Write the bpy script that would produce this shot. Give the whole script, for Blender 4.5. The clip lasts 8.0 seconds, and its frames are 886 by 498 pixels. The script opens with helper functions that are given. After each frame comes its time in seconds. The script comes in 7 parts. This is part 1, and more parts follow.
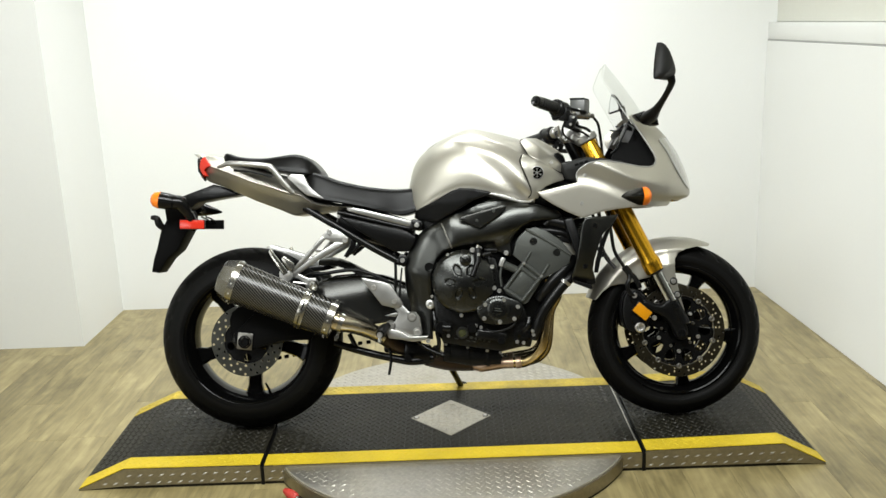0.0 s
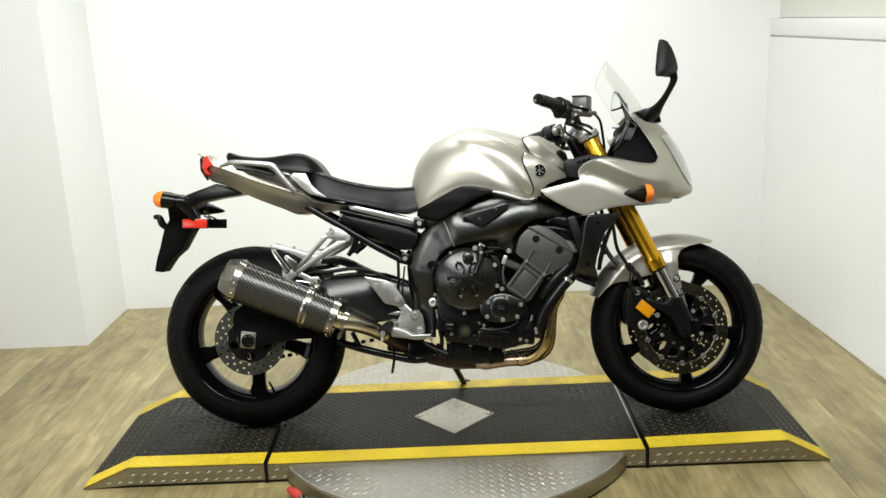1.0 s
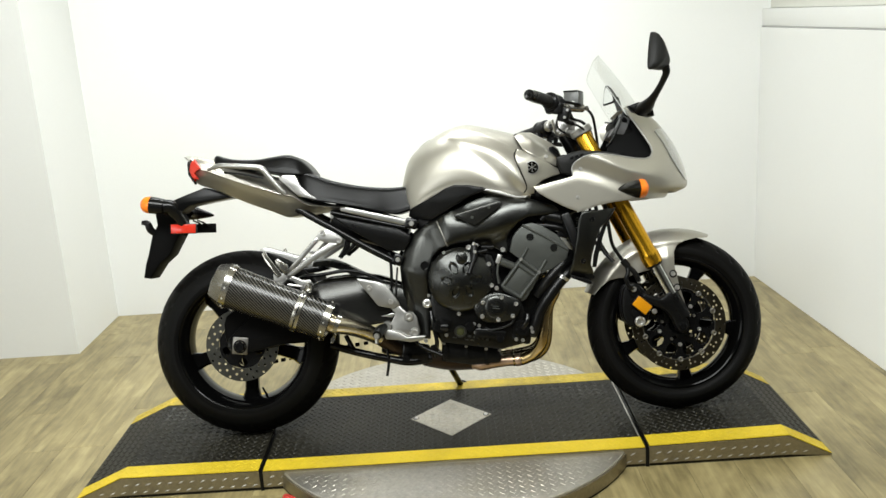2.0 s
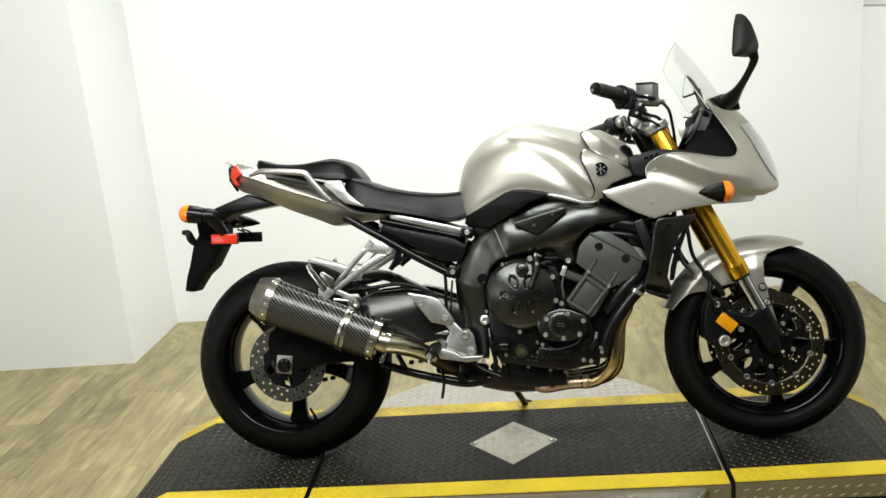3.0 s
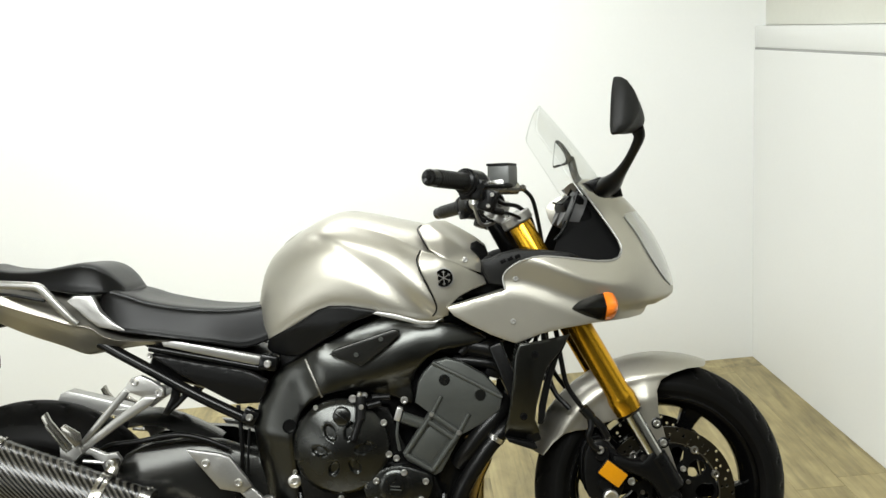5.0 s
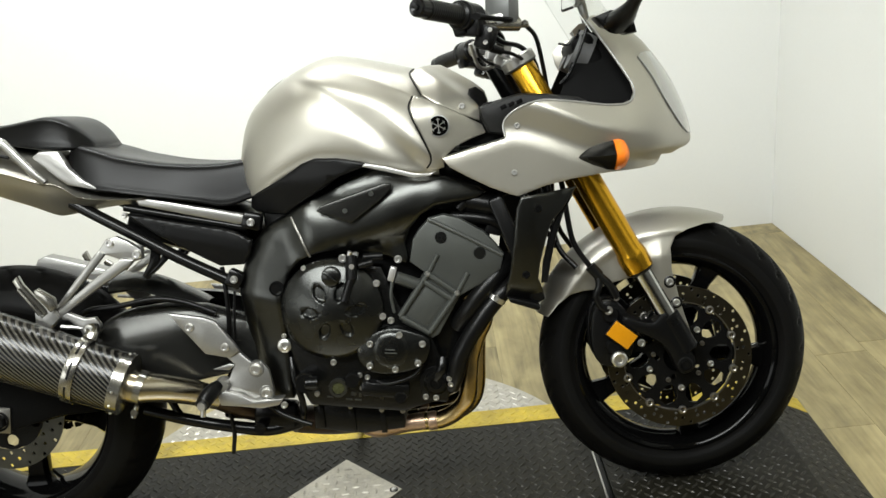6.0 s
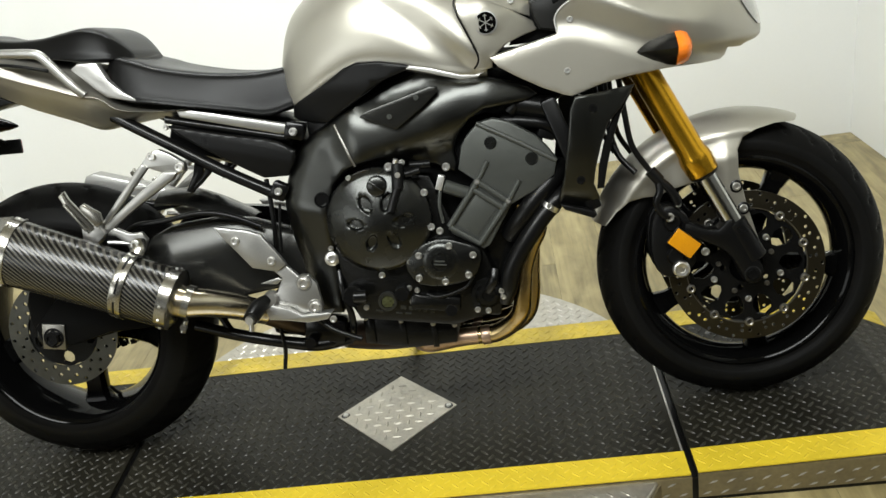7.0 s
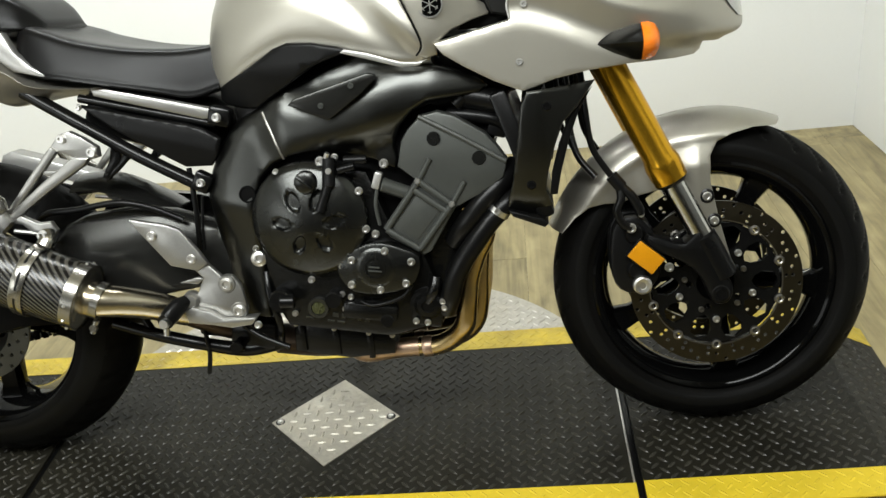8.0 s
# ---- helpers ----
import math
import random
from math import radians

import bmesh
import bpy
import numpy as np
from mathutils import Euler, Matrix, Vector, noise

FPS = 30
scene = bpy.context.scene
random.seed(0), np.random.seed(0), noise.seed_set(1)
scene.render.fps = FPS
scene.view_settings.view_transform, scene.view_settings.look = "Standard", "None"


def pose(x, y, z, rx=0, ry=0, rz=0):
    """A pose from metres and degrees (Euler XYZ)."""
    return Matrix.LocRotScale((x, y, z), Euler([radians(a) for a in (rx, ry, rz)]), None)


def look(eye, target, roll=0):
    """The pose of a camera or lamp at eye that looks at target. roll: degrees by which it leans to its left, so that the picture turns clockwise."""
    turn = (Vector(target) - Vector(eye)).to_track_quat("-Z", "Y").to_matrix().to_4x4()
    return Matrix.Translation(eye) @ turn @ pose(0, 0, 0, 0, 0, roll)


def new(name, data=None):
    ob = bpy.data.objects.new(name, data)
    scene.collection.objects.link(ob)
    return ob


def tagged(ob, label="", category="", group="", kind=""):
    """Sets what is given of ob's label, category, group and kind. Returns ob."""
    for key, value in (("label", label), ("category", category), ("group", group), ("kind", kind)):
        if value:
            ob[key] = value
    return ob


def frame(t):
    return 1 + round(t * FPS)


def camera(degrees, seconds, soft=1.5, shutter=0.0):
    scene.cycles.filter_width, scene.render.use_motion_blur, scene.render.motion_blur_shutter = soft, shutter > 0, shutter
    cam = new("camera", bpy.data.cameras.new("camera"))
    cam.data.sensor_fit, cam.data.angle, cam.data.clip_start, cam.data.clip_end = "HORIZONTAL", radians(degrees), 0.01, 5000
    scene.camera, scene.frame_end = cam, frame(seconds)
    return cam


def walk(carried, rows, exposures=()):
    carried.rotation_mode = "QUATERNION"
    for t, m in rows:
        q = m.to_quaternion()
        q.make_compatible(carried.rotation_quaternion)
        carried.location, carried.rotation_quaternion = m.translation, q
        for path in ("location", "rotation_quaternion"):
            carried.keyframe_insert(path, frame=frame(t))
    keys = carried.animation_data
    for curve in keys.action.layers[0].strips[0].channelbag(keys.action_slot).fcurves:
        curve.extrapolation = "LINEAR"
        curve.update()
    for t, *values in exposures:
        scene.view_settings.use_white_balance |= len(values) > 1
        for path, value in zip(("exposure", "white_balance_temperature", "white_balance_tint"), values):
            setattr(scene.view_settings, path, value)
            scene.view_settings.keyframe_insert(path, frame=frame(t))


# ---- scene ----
cam = camera(52.7, 8.0)
PATH = [
    (0, (-0.037, -2.905, 1.422), (-0.047, -0.968, 0.926), -2.2),
    (0.5, (-0.037, -2.9, 1.448), (-0.049, -0.964, 0.949), -2.4),
    (1, (-0.034, -2.904, 1.425), (-0.052, -0.968, 0.923), -2.5),
    (2.3, (-0.025, -2.816, 1.417), (-0.019, -0.882, 0.905), -4.1),
    (2.5, (0.002, -2.77, 1.404), (0.005, -0.855, 0.827), -4.5),
    (3, (0.042, -2.596, 1.403), (-0.148, -0.671, 0.894), -5.3),
    (3.5, (0.114, -2.422, 1.432), (-0.086, -0.489, 0.959), -5.6),
    (4, (0.151, -2.299, 1.443), (0.008, -0.392, 0.859), -5.4),
    (4.5, (0.139, -2.063, 1.443), (0.166, -0.126, 0.945), -3.3),
    (4.7, (0.174, -1.968, 1.467), (0.239, -0.026, 0.994), -4.7),
    (5.8, (0.246, -1.781, 1.372), (0.236, 0.107, 0.711), -4.6),
    (6, (0.253, -1.752, 1.344), (0.246, 0.111, 0.615), -5.9),
    (6.5, (0.259, -1.737, 1.291), (0.303, 0.066, 0.427), -5.3),
    (7, (0.279, -1.698, 1.272), (0.107, 0.102, 0.418), -8.9),
    (7.5, (0.385, -1.619, 1.28), (0.115, 0.187, 0.465), -5.5),
    (8, (0.399, -1.508, 1.25), (0.201, 0.255, 0.327), -7.2),
]
walk(cam, [(t, look(eye, target, roll)) for t, eye, target, roll in PATH],
     exposures=((0.0, -0.16), (4.7, -0.17), (5.9, -0.18), (8.0, -0.16)))

# ---- world and light ----
world = bpy.data.worlds.new("world")
scene.world = world
world.use_nodes = True
world.node_tree.nodes["Background"].inputs[0].default_value = (0.9, 0.95, 1.0, 1)
world.node_tree.nodes["Background"].inputs[1].default_value = 0.05


def area_lamp(name, eye, target, sx, sy, watts, colour=(1.0, 0.985, 0.94)):
    data = bpy.data.lights.new(name, "AREA")
    data.shape, data.size, data.size_y, data.energy, data.color = "RECTANGLE", sx, sy, watts, colour
    ob = new(name, data)
    ob.matrix_world = look(eye, target)
    return ob


CEIL = 2.9
LAMP = (0.965, 1.0, 0.985)
# unseen lamp, added to brighten the floor behind the bike
back_lamp = area_lamp("added_lamp_back", (-0.3, 0.95, CEIL - 0.09), (-0.3, 0.95, 0), 1.9, 0.22, 36, LAMP)
back_lamp.data.spread = radians(105)
area_lamp("ceiling_lamp_front", (-0.4, -1.75, CEIL - 0.25), (-0.4, -0.15, 1.15), 2.6, 0.7, 136, LAMP)
area_lamp("wall_lamp_west", (-2.93, -3.6, 1.46), (0, -3.6, 1.46), 2.8, 1.3, 48, LAMP)

# ---- materials ----
def surface(name, colour, rough=0.5, metal=0.0, fine=(180, 0.1), broad=(6, 0.12), bump=0.05, coat=0.0,
            stretch=(1, 1, 1), by_object=0.0, rough_var=0.12, tint=None, spec=0.5):
    """A principled material with grain at two scales, in metres."""
    m = bpy.data.materials.new(name)
    m.use_nodes = True
    nt = m.node_tree
    n, l = nt.nodes, nt.links
    p = n["Principled BSDF"]
    p.inputs["Metallic"].default_value = metal
    p.inputs["Coat Weight"].default_value = coat
    p.inputs["Coat Roughness"].default_value = 0.08
    p.inputs["Specular IOR Level"].default_value = spec
    co = n.new("ShaderNodeTexCoord")
    mp = n.new("ShaderNodeMapping")
    mp.inputs["Scale"].default_value = stretch
    l.new(co.outputs["Object"], mp.inputs["Vector"])
    a, b = n.new("ShaderNodeTexNoise"), n.new("ShaderNodeTexNoise")
    for tex, (scale, amount), detail in ((a, fine, 3), (b, broad, 5)):
        tex.inputs["Scale"].default_value = scale
        tex.inputs["Detail"].default_value = detail
        l.new(mp.outputs["Vector"], tex.inputs["Vector"])
    fac = n.new("ShaderNodeMath")
    fac.operation = "MULTIPLY_ADD"
    fac.inputs[1].default_value = 2 * fine[1]
    fac.inputs[2].default_value = 1 - fine[1] - broad[1]
    l.new(a.outputs["Fac"], fac.inputs[0])
    fac2 = n.new("ShaderNodeMath")
    fac2.operation = "MULTIPLY_ADD"
    fac2.inputs[1].default_value = 2 * broad[1]
    l.new(b.outputs["Fac"], fac2.inputs[0])
    l.new(fac.outputs[0], fac2.inputs[2])
    last = fac2
    if by_object:
        info = n.new("ShaderNodeObjectInfo")
        push = n.new("ShaderNodeVectorMath")
        push.operation = "SCALE"
        push.inputs[0].default_value = (37.0, 53.0, 71.0)
        l.new(info.outputs["Random"], push.inputs["Scale"])
        l.new(push.outputs["Vector"], mp.inputs["Location"])
        last = n.new("ShaderNodeMath")
        last.operation = "MULTIPLY_ADD"
        last.inputs[1].default_value = by_object
        l.new(info.outputs["Random"], last.inputs[0])
        l.new(fac2.outputs[0], last.inputs[2])
    mix = n.new("ShaderNodeMix")
    mix.data_type, mix.blend_type = "RGBA", "MULTIPLY"
    mix.inputs["Factor"].default_value = 1
    mix.inputs["A"].default_value = (*colour, 1)
    if tint:
        ramp = n.new("ShaderNodeMix")
        ramp.data_type = "RGBA"
        ramp.inputs["A"].default_value, ramp.inputs["B"].default_value = (*colour, 1), (*tint, 1)
        l.new(b.outputs["Fac"], ramp.inputs["Factor"])
        l.new(ramp.outputs["Result"], mix.inputs["A"])
    l.new(last.outputs[0], mix.inputs["B"])
    l.new(mix.outputs["Result"], p.inputs["Base Color"])
    r = n.new("ShaderNodeMath")
    r.operation = "MULTIPLY_ADD"
    r.inputs[1].default_value = rough_var
    r.inputs[2].default_value = rough - rough_var / 2
    l.new(b.outputs["Fac"], r.inputs[0])
    l.new(r.outputs[0], p.inputs["Roughness"])
    if bump:
        bp = n.new("ShaderNodeBump")
        bp.inputs["Strength"].default_value = bump
        bp.inputs["Distance"].default_value = 0.002
        l.new(a.outputs["Fac"], bp.inputs["Height"])
        l.new(bp.outputs["Normal"], p.inputs["Normal"])
    return m


wall_paint = surface("wall_paint", (0.745, 0.752, 0.738), 0.75, fine=(90, 0.015), broad=(1.2, 0.03), bump=0.04)
grey_paint = surface("grey_green_paint", (0.64, 0.64, 0.58), 0.8, fine=(60, 0.03), broad=(1.0, 0.06))
slate_paint = surface("slate_grey_paint", (0.13, 0.13, 0.125), 0.8, fine=(60, 0.03), broad=(1.0, 0.06))
ceiling_paint = surface("ceiling_paint", (0.26, 0.235, 0.145), 0.9, fine=(60, 0.03), broad=(1.0, 0.05))
dark_gap = surface("dark_joint", (0.15, 0.125, 0.070), 0.9)
pale_joint = surface("grey_joint", (0.36, 0.36, 0.35), 0.9)


def plank_vinyl():
    """Greyish oak print: long grain, cloudy patches and small knots, shifted from plank to plank."""
    m = surface("oak_vinyl_plank", (0.2, 0.17, 0.09), 0.34, bump=0.04, spec=0.55, fine=(90, 0.1), broad=(5, 0.1))
    n, l = m.node_tree.nodes, m.node_tree.links
    p = n["Principled BSDF"]
    co, info = n.new("ShaderNodeTexCoord"), n.new("ShaderNodeObjectInfo")
    push = n.new("ShaderNodeVectorMath")
    push.operation = "SCALE"
    push.inputs[0].default_value = (37.0, 53.0, 71.0)
    l.new(info.outputs["Random"], push.inputs["Scale"])
    mix_in = None
    for scale, stretch, detail, bend, weight in ((3.2, (3.4, 1.0, 1), 4, 1.2, 0.50), (7.5, (9.0, 0.55, 1), 5, 0.6, 0.34), (16, (1.6, 1.0, 1), 3, 0.3, 0.16)):
        mp, tex = n.new("ShaderNodeMapping"), n.new("ShaderNodeTexNoise")
        mp.inputs["Scale"].default_value = stretch
        l.new(co.outputs["Object"], mp.inputs["Vector"])
        l.new(push.outputs["Vector"], mp.inputs["Location"])
        l.new(mp.outputs["Vector"], tex.inputs["Vector"])
        tex.inputs["Scale"].default_value, tex.inputs["Detail"].default_value, tex.inputs["Distortion"].default_value = scale, detail, bend
        add = n.new("ShaderNodeMath")
        add.operation = "MULTIPLY_ADD"
        add.inputs[1].default_value = weight
        l.new(tex.outputs["Fac"], add.inputs[0])
        if mix_in:
            l.new(mix_in.outputs[0], add.inputs[2])
        else:
            add.inputs[2].default_value = 0.0
        mix_in = add
    own = n.new("ShaderNodeMath")
    own.operation = "MULTIPLY_ADD"
    own.inputs[1].default_value = 0.11
    l.new(info.outputs["Random"], own.inputs[0])
    l.new(mix_in.outputs[0], own.inputs[2])
    ramp = n.new("ShaderNodeValToRGB")
    ramp.color_ramp.elements[0].position, ramp.color_ramp.elements[1].position = 0.40, 0.72
    ramp.color_ramp.elements[0].color = (0.132, 0.107, 0.046, 1)
    ramp.color_ramp.elements[1].color = (0.385, 0.318, 0.155, 1)
    mid = ramp.color_ramp.elements.new(0.55)
    mid.color = (0.246, 0.200, 0.091, 1)
    l.new(own.outputs[0], ramp.inputs["Fac"])
    l.new(ramp.outputs["Color"], p.inputs["Base Color"])
    return m


plank_wood = plank_vinyl()
black_plate = surface("black_painted_tread_plate", (0.0065, 0.0061, 0.0045), 0.42, fine=(120, 0.25), broad=(7, 0.3), bump=0.1, tint=(0.0185, 0.0170, 0.0118), spec=0.18)
# lighter copy of the plate's black: the raised bars' sheen is put into the colour
black_tread = surface("sheen_black_tread", (0.011, 0.0102, 0.0076), 0.38, 0.1, fine=(160, 0.25), broad=(7, 0.35), bump=0.05, tint=(0.032, 0.029, 0.021), spec=0.34)
yellow_paint = surface("yellow_edge_paint", (0.50, 0.365, 0.020), 0.55, fine=(90, 0.10), broad=(7, 0.12), bump=0.06, tint=(0.72, 0.525, 0.026), spec=0.35)
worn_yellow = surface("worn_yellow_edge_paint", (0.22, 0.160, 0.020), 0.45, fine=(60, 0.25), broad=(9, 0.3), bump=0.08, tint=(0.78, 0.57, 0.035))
tread_alu = surface("bare_aluminium_tread_plate", (0.58, 0.56, 0.52), 0.38, 0.80, fine=(75, 0.26), broad=(7, 0.22), bump=0.08, tint=(0.29, 0.26, 0.20))
side_alu = surface("dull_aluminium_edge", (0.40, 0.36, 0.255), 0.34, 0.8, fine=(90, 0.25), broad=(11, 0.3), bump=0.06, tint=(0.17, 0.14, 0.085))
worn_plate = surface("worn_bare_plate", (0.50, 0.475, 0.42), 0.46, 0.6, fine=(110, 0.3), broad=(26, 0.35), bump=0.1, tint=(0.34, 0.31, 0.245))
case_black = surface("black_crankcase_paint", (0.0026, 0.0026, 0.0024), 0.24, spec=0.28, fine=(250, 0.2), broad=(14, 0.2), bump=0.25)
silver_plate = surface("light_galvanised_plate", (0.52, 0.505, 0.475), 0.34, 0.75, fine=(160, 0.1), broad=(14, 0.16))
red_rubber = surface("red_rubber", (0.42, 0.03, 0.02), 0.55)
rubber = surface("tyre_rubber", (0.0016, 0.0016, 0.0016), 0.45, spec=0.05, fine=(300, 0.2), broad=(12, 0.2), bump=0.12, tint=(0.0048, 0.0046, 0.0042))
# paler than the tread: the sheen that the sidewall catches, put into the colour
sidewall_rubber = surface("lighter_sidewall_rubber", (0.0042, 0.0042, 0.0040), 0.5, spec=0.08, fine=(200, 0.2), broad=(9, 0.25), bump=0.05)
black_gloss = surface("black_gloss_rim_paint", (0.0018, 0.0018, 0.0018), 0.08, spec=0.10, fine=(200, 0.1), broad=(10, 0.2), bump=0.0)
black_satin = surface("black_satin_paint", (0.0036, 0.0036, 0.0036), 0.22, spec=0.22, fine=(300, 0.12), broad=(12, 0.15), bump=0.05)
frame_paint = surface("dark_metallic_frame_paint", (0.058, 0.059, 0.056), 0.30, 1.0, spec=0.3, fine=(500, 0.12), broad=(10, 0.12), bump=0.03)
engine_paint = surface("satin_black_engine_paint", (0.044, 0.045, 0.043), 0.27, 0.95, spec=0.3, fine=(400, 0.16), broad=(14, 0.2), bump=0.08)
engine_grey = surface("dark_grey_cast_cover", (0.060, 0.063, 0.058), 0.40, 0.4, spec=0.2, fine=(500, 0.15), broad=(14, 0.15), bump=0.12)
arm_paint = surface("satin_black_swingarm_paint", (0.030, 0.030, 0.028), 0.24, 0.7, spec=0.3, fine=(400, 0.1), broad=(8, 0.15), bump=0.03)
plastic = surface("black_textured_plastic", (0.0036, 0.0036, 0.0036), 0.30, spec=0.16, fine=(700, 0.2), broad=(14, 0.15), bump=0.15)
liner_black = surface("matt_black_liner", (0.0028, 0.0028, 0.0028), 0.6, spec=0.05, bump=0.05)
soft_black = surface("black_rubber_hose", (0.003, 0.003, 0.003), 0.32, spec=0.2)
mirror_shell = surface("matt_black_mirror_plastic", (0.010, 0.010, 0.0095), 0.5, spec=0.15, fine=(500, 0.15), bump=0.08)
vinyl = surface("black_seat_vinyl", (0.0030, 0.0030, 0.0030), 0.33, spec=0.15, fine=(600, 0.2), broad=(9, 0.15), bump=0.07)
silver_paint = surface("silver_metallic_paint", (0.410, 0.393, 0.343), 0.39, 0.85, fine=(1500, 0.07), broad=(5, 0.03), bump=0.02, coat=0.12, rough_var=0.04)
silver_light = surface("silver_frame_paint", (0.38, 0.375, 0.36), 0.34, 0.6, fine=(900, 0.06), broad=(9, 0.06), bump=0.03)
polished = surface("polished_aluminium", (0.33, 0.32, 0.29), 0.22, 0.95, fine=(300, 0.06), broad=(16, 0.1), bump=0.02)
cast_alu = surface("cast_aluminium", (0.36, 0.355, 0.34), 0.35, 0.88, fine=(400, 0.1), broad=(14, 0.12), bump=0.08)
steel = surface("stainless_steel", (0.50, 0.48, 0.42), 0.24, 1.0, fine=(200, 0.05), broad=(12, 0.18), bump=0.0, tint=(0.42, 0.35, 0.23))
header_steel = surface("heat_tinted_header_steel", (0.32, 0.235, 0.115), 0.24, 1.0, fine=(80, 0.1), broad=(8, 0.25), bump=0.0, tint=(0.42, 0.32, 0.165))
chrome = surface("chrome", (0.48, 0.48, 0.46), 0.08, 1.0, bump=0.0)
bolt_steel = surface("zinc_bolt_steel", (0.70, 0.69, 0.67), 0.34, 1.0, bump=0.0)
bobbin_steel = surface("dull_bobbin_steel", (0.24, 0.23, 0.21), 0.35, 1.0, bump=0.0)
rusty_steel = surface("rust_tinged_pipe_steel", (0.46, 0.33, 0.24), 0.36, 0.8, fine=(120, 0.2), broad=(22, 0.3), bump=0.06, tint=(0.36, 0.24, 0.16))
dark_pipe_steel = surface("dark_brown_pipe_steel", (0.05, 0.034, 0.022), 0.45, 0.8, fine=(80, 0.2), broad=(14, 0.3), bump=0.1)
gold = surface("gold_anodised_aluminium", (0.60, 0.325, 0.022), 0.22, 0.95, fine=(300, 0.04), broad=(8, 0.1), bump=0.0)
disc_steel = surface("brushed_brake_disc_steel", (0.070, 0.062, 0.045), 0.34, 1.0, fine=(500, 0.15), broad=(20, 0.2), bump=0.05)
rear_disc_steel = surface("grey_brake_disc_steel", (0.075, 0.075, 0.066), 0.32, 0.9, fine=(500, 0.15), broad=(20, 0.2), bump=0.05)
orange_lens = surface("orange_lens", (0.85, 0.20, 0.015), 0.18, fine=(150, 0.12), broad=(30, 0.1), bump=0.1)
amber_reflector = surface("amber_reflector", (0.50, 0.205, 0.004), 0.2, fine=(900, 0.2), broad=(30, 0.1), bump=0.1)
red_lens = surface("red_lens", (0.50, 0.026, 0.012), 0.15, fine=(300, 0.15), broad=(30, 0.1), bump=0.1)
fluid_grey = surface("grey_fluid_box_plastic", (0.065, 0.067, 0.064), 0.38, fine=(500, 0.15), broad=(20, 0.15), bump=0.08)
grey_dash = surface("dark_grey_dash_plastic", (0.06, 0.06, 0.06), 0.6, bump=0.1)


def thin_sheet(name, tint):
    """Clear sheet: light passes straight, with a little gloss."""
    m = bpy.data.materials.new(name)
    m.use_nodes = True
    n, l = m.node_tree.nodes, m.node_tree.links
    n.remove(n["Principled BSDF"])
    see, gloss, mix = n.new("ShaderNodeBsdfTransparent"), n.new("ShaderNodeBsdfGlossy"), n.new("ShaderNodeMixShader")
    see.inputs["Color"].default_value = (*tint, 1)
    gloss.inputs["Roughness"].default_value = 0.06
    fres = n.new("ShaderNodeFresnel")
    fres.inputs["IOR"].default_value = 1.4
    part_of = n.new("ShaderNodeMath")
    part_of.operation = "MULTIPLY_ADD"
    part_of.inputs[1].default_value, part_of.inputs[2].default_value = 0.10, 0.008
    l.new(fres.outputs[0], part_of.inputs[0])
    l.new(part_of.outputs[0], mix.inputs[0])
    l.new(see.outputs[0], mix.inputs[1])
    l.new(gloss.outputs[0], mix.inputs[2])
    l.new(mix.outputs[0], n["Material Output"].inputs["Surface"])
    return m


clear_screen = thin_sheet("clear_acrylic", (0.970, 0.974, 0.970))
screen_edge = surface("acrylic_edge", (0.62, 0.63, 0.61), 0.15, bump=0.0, coat=0.5)
headlight_lens = surface("headlight_lens", (0.40, 0.40, 0.38), 0.2, 0.75, fine=(60, 0.05), broad=(14, 0.1), bump=0.0, coat=0.8)
mirror_glass = surface("mirror_glass", (0.85, 0.86, 0.86), 0.02, 1.0, bump=0.0, rough_var=0.0)


def carbon_weave():
    """Twill weave: diagonal bands that change gloss and tone."""
    m = surface("carbon_fibre", (0.055, 0.053, 0.05), 0.25, 0.1, fine=(400, 0.1), broad=(12, 0.1), bump=0.0, coat=0.12, spec=0.35)
    nt = m.node_tree
    n, l = nt.nodes, nt.links
    p = n["Principled BSDF"]
    co = n.new("ShaderNodeTexCoord")
    mp = n.new("ShaderNodeMapping")
    mp.inputs["Rotation"].default_value = (0, radians(40), 0)
    l.new(co.outputs["Object"], mp.inputs["Vector"])
    wv = n.new("ShaderNodeTexWave")
    wv.wave_type, wv.bands_direction, wv.wave_profile = "BANDS", "X", "SIN"
    wv.inputs["Scale"].default_value = 44
    wv.inputs["Distortion"].default_value = 0.25
    wv.inputs["Detail Scale"].default_value = 3
    l.new(mp.outputs["Vector"], wv.inputs["Vector"])
    ramp = n.new("ShaderNodeValToRGB")
    ramp.color_ramp.elements[0].position, ramp.color_ramp.elements[1].position = 0.45, 0.78
    ramp.color_ramp.elements[0].color = (0.0025, 0.0024, 0.0022, 1)
    ramp.color_ramp.elements[1].color = (0.060, 0.056, 0.047, 1)
    l.new(wv.outputs["Fac"], ramp.inputs["Fac"])
    l.new(ramp.outputs["Color"], p.inputs["Base Color"])
    bp = n.new("ShaderNodeBump")
    bp.inputs["Strength"].default_value, bp.inputs["Distance"].default_value = 0.25, 0.001
    l.new(wv.outputs["Fac"], bp.inputs["Height"])
    l.new(bp.outputs["Normal"], p.inputs["Normal"])
    return m


carbon = carbon_weave()


# ---- building helpers ----
from mathutils.geometry import delaunay_2d_cdt, tessellate_polygon


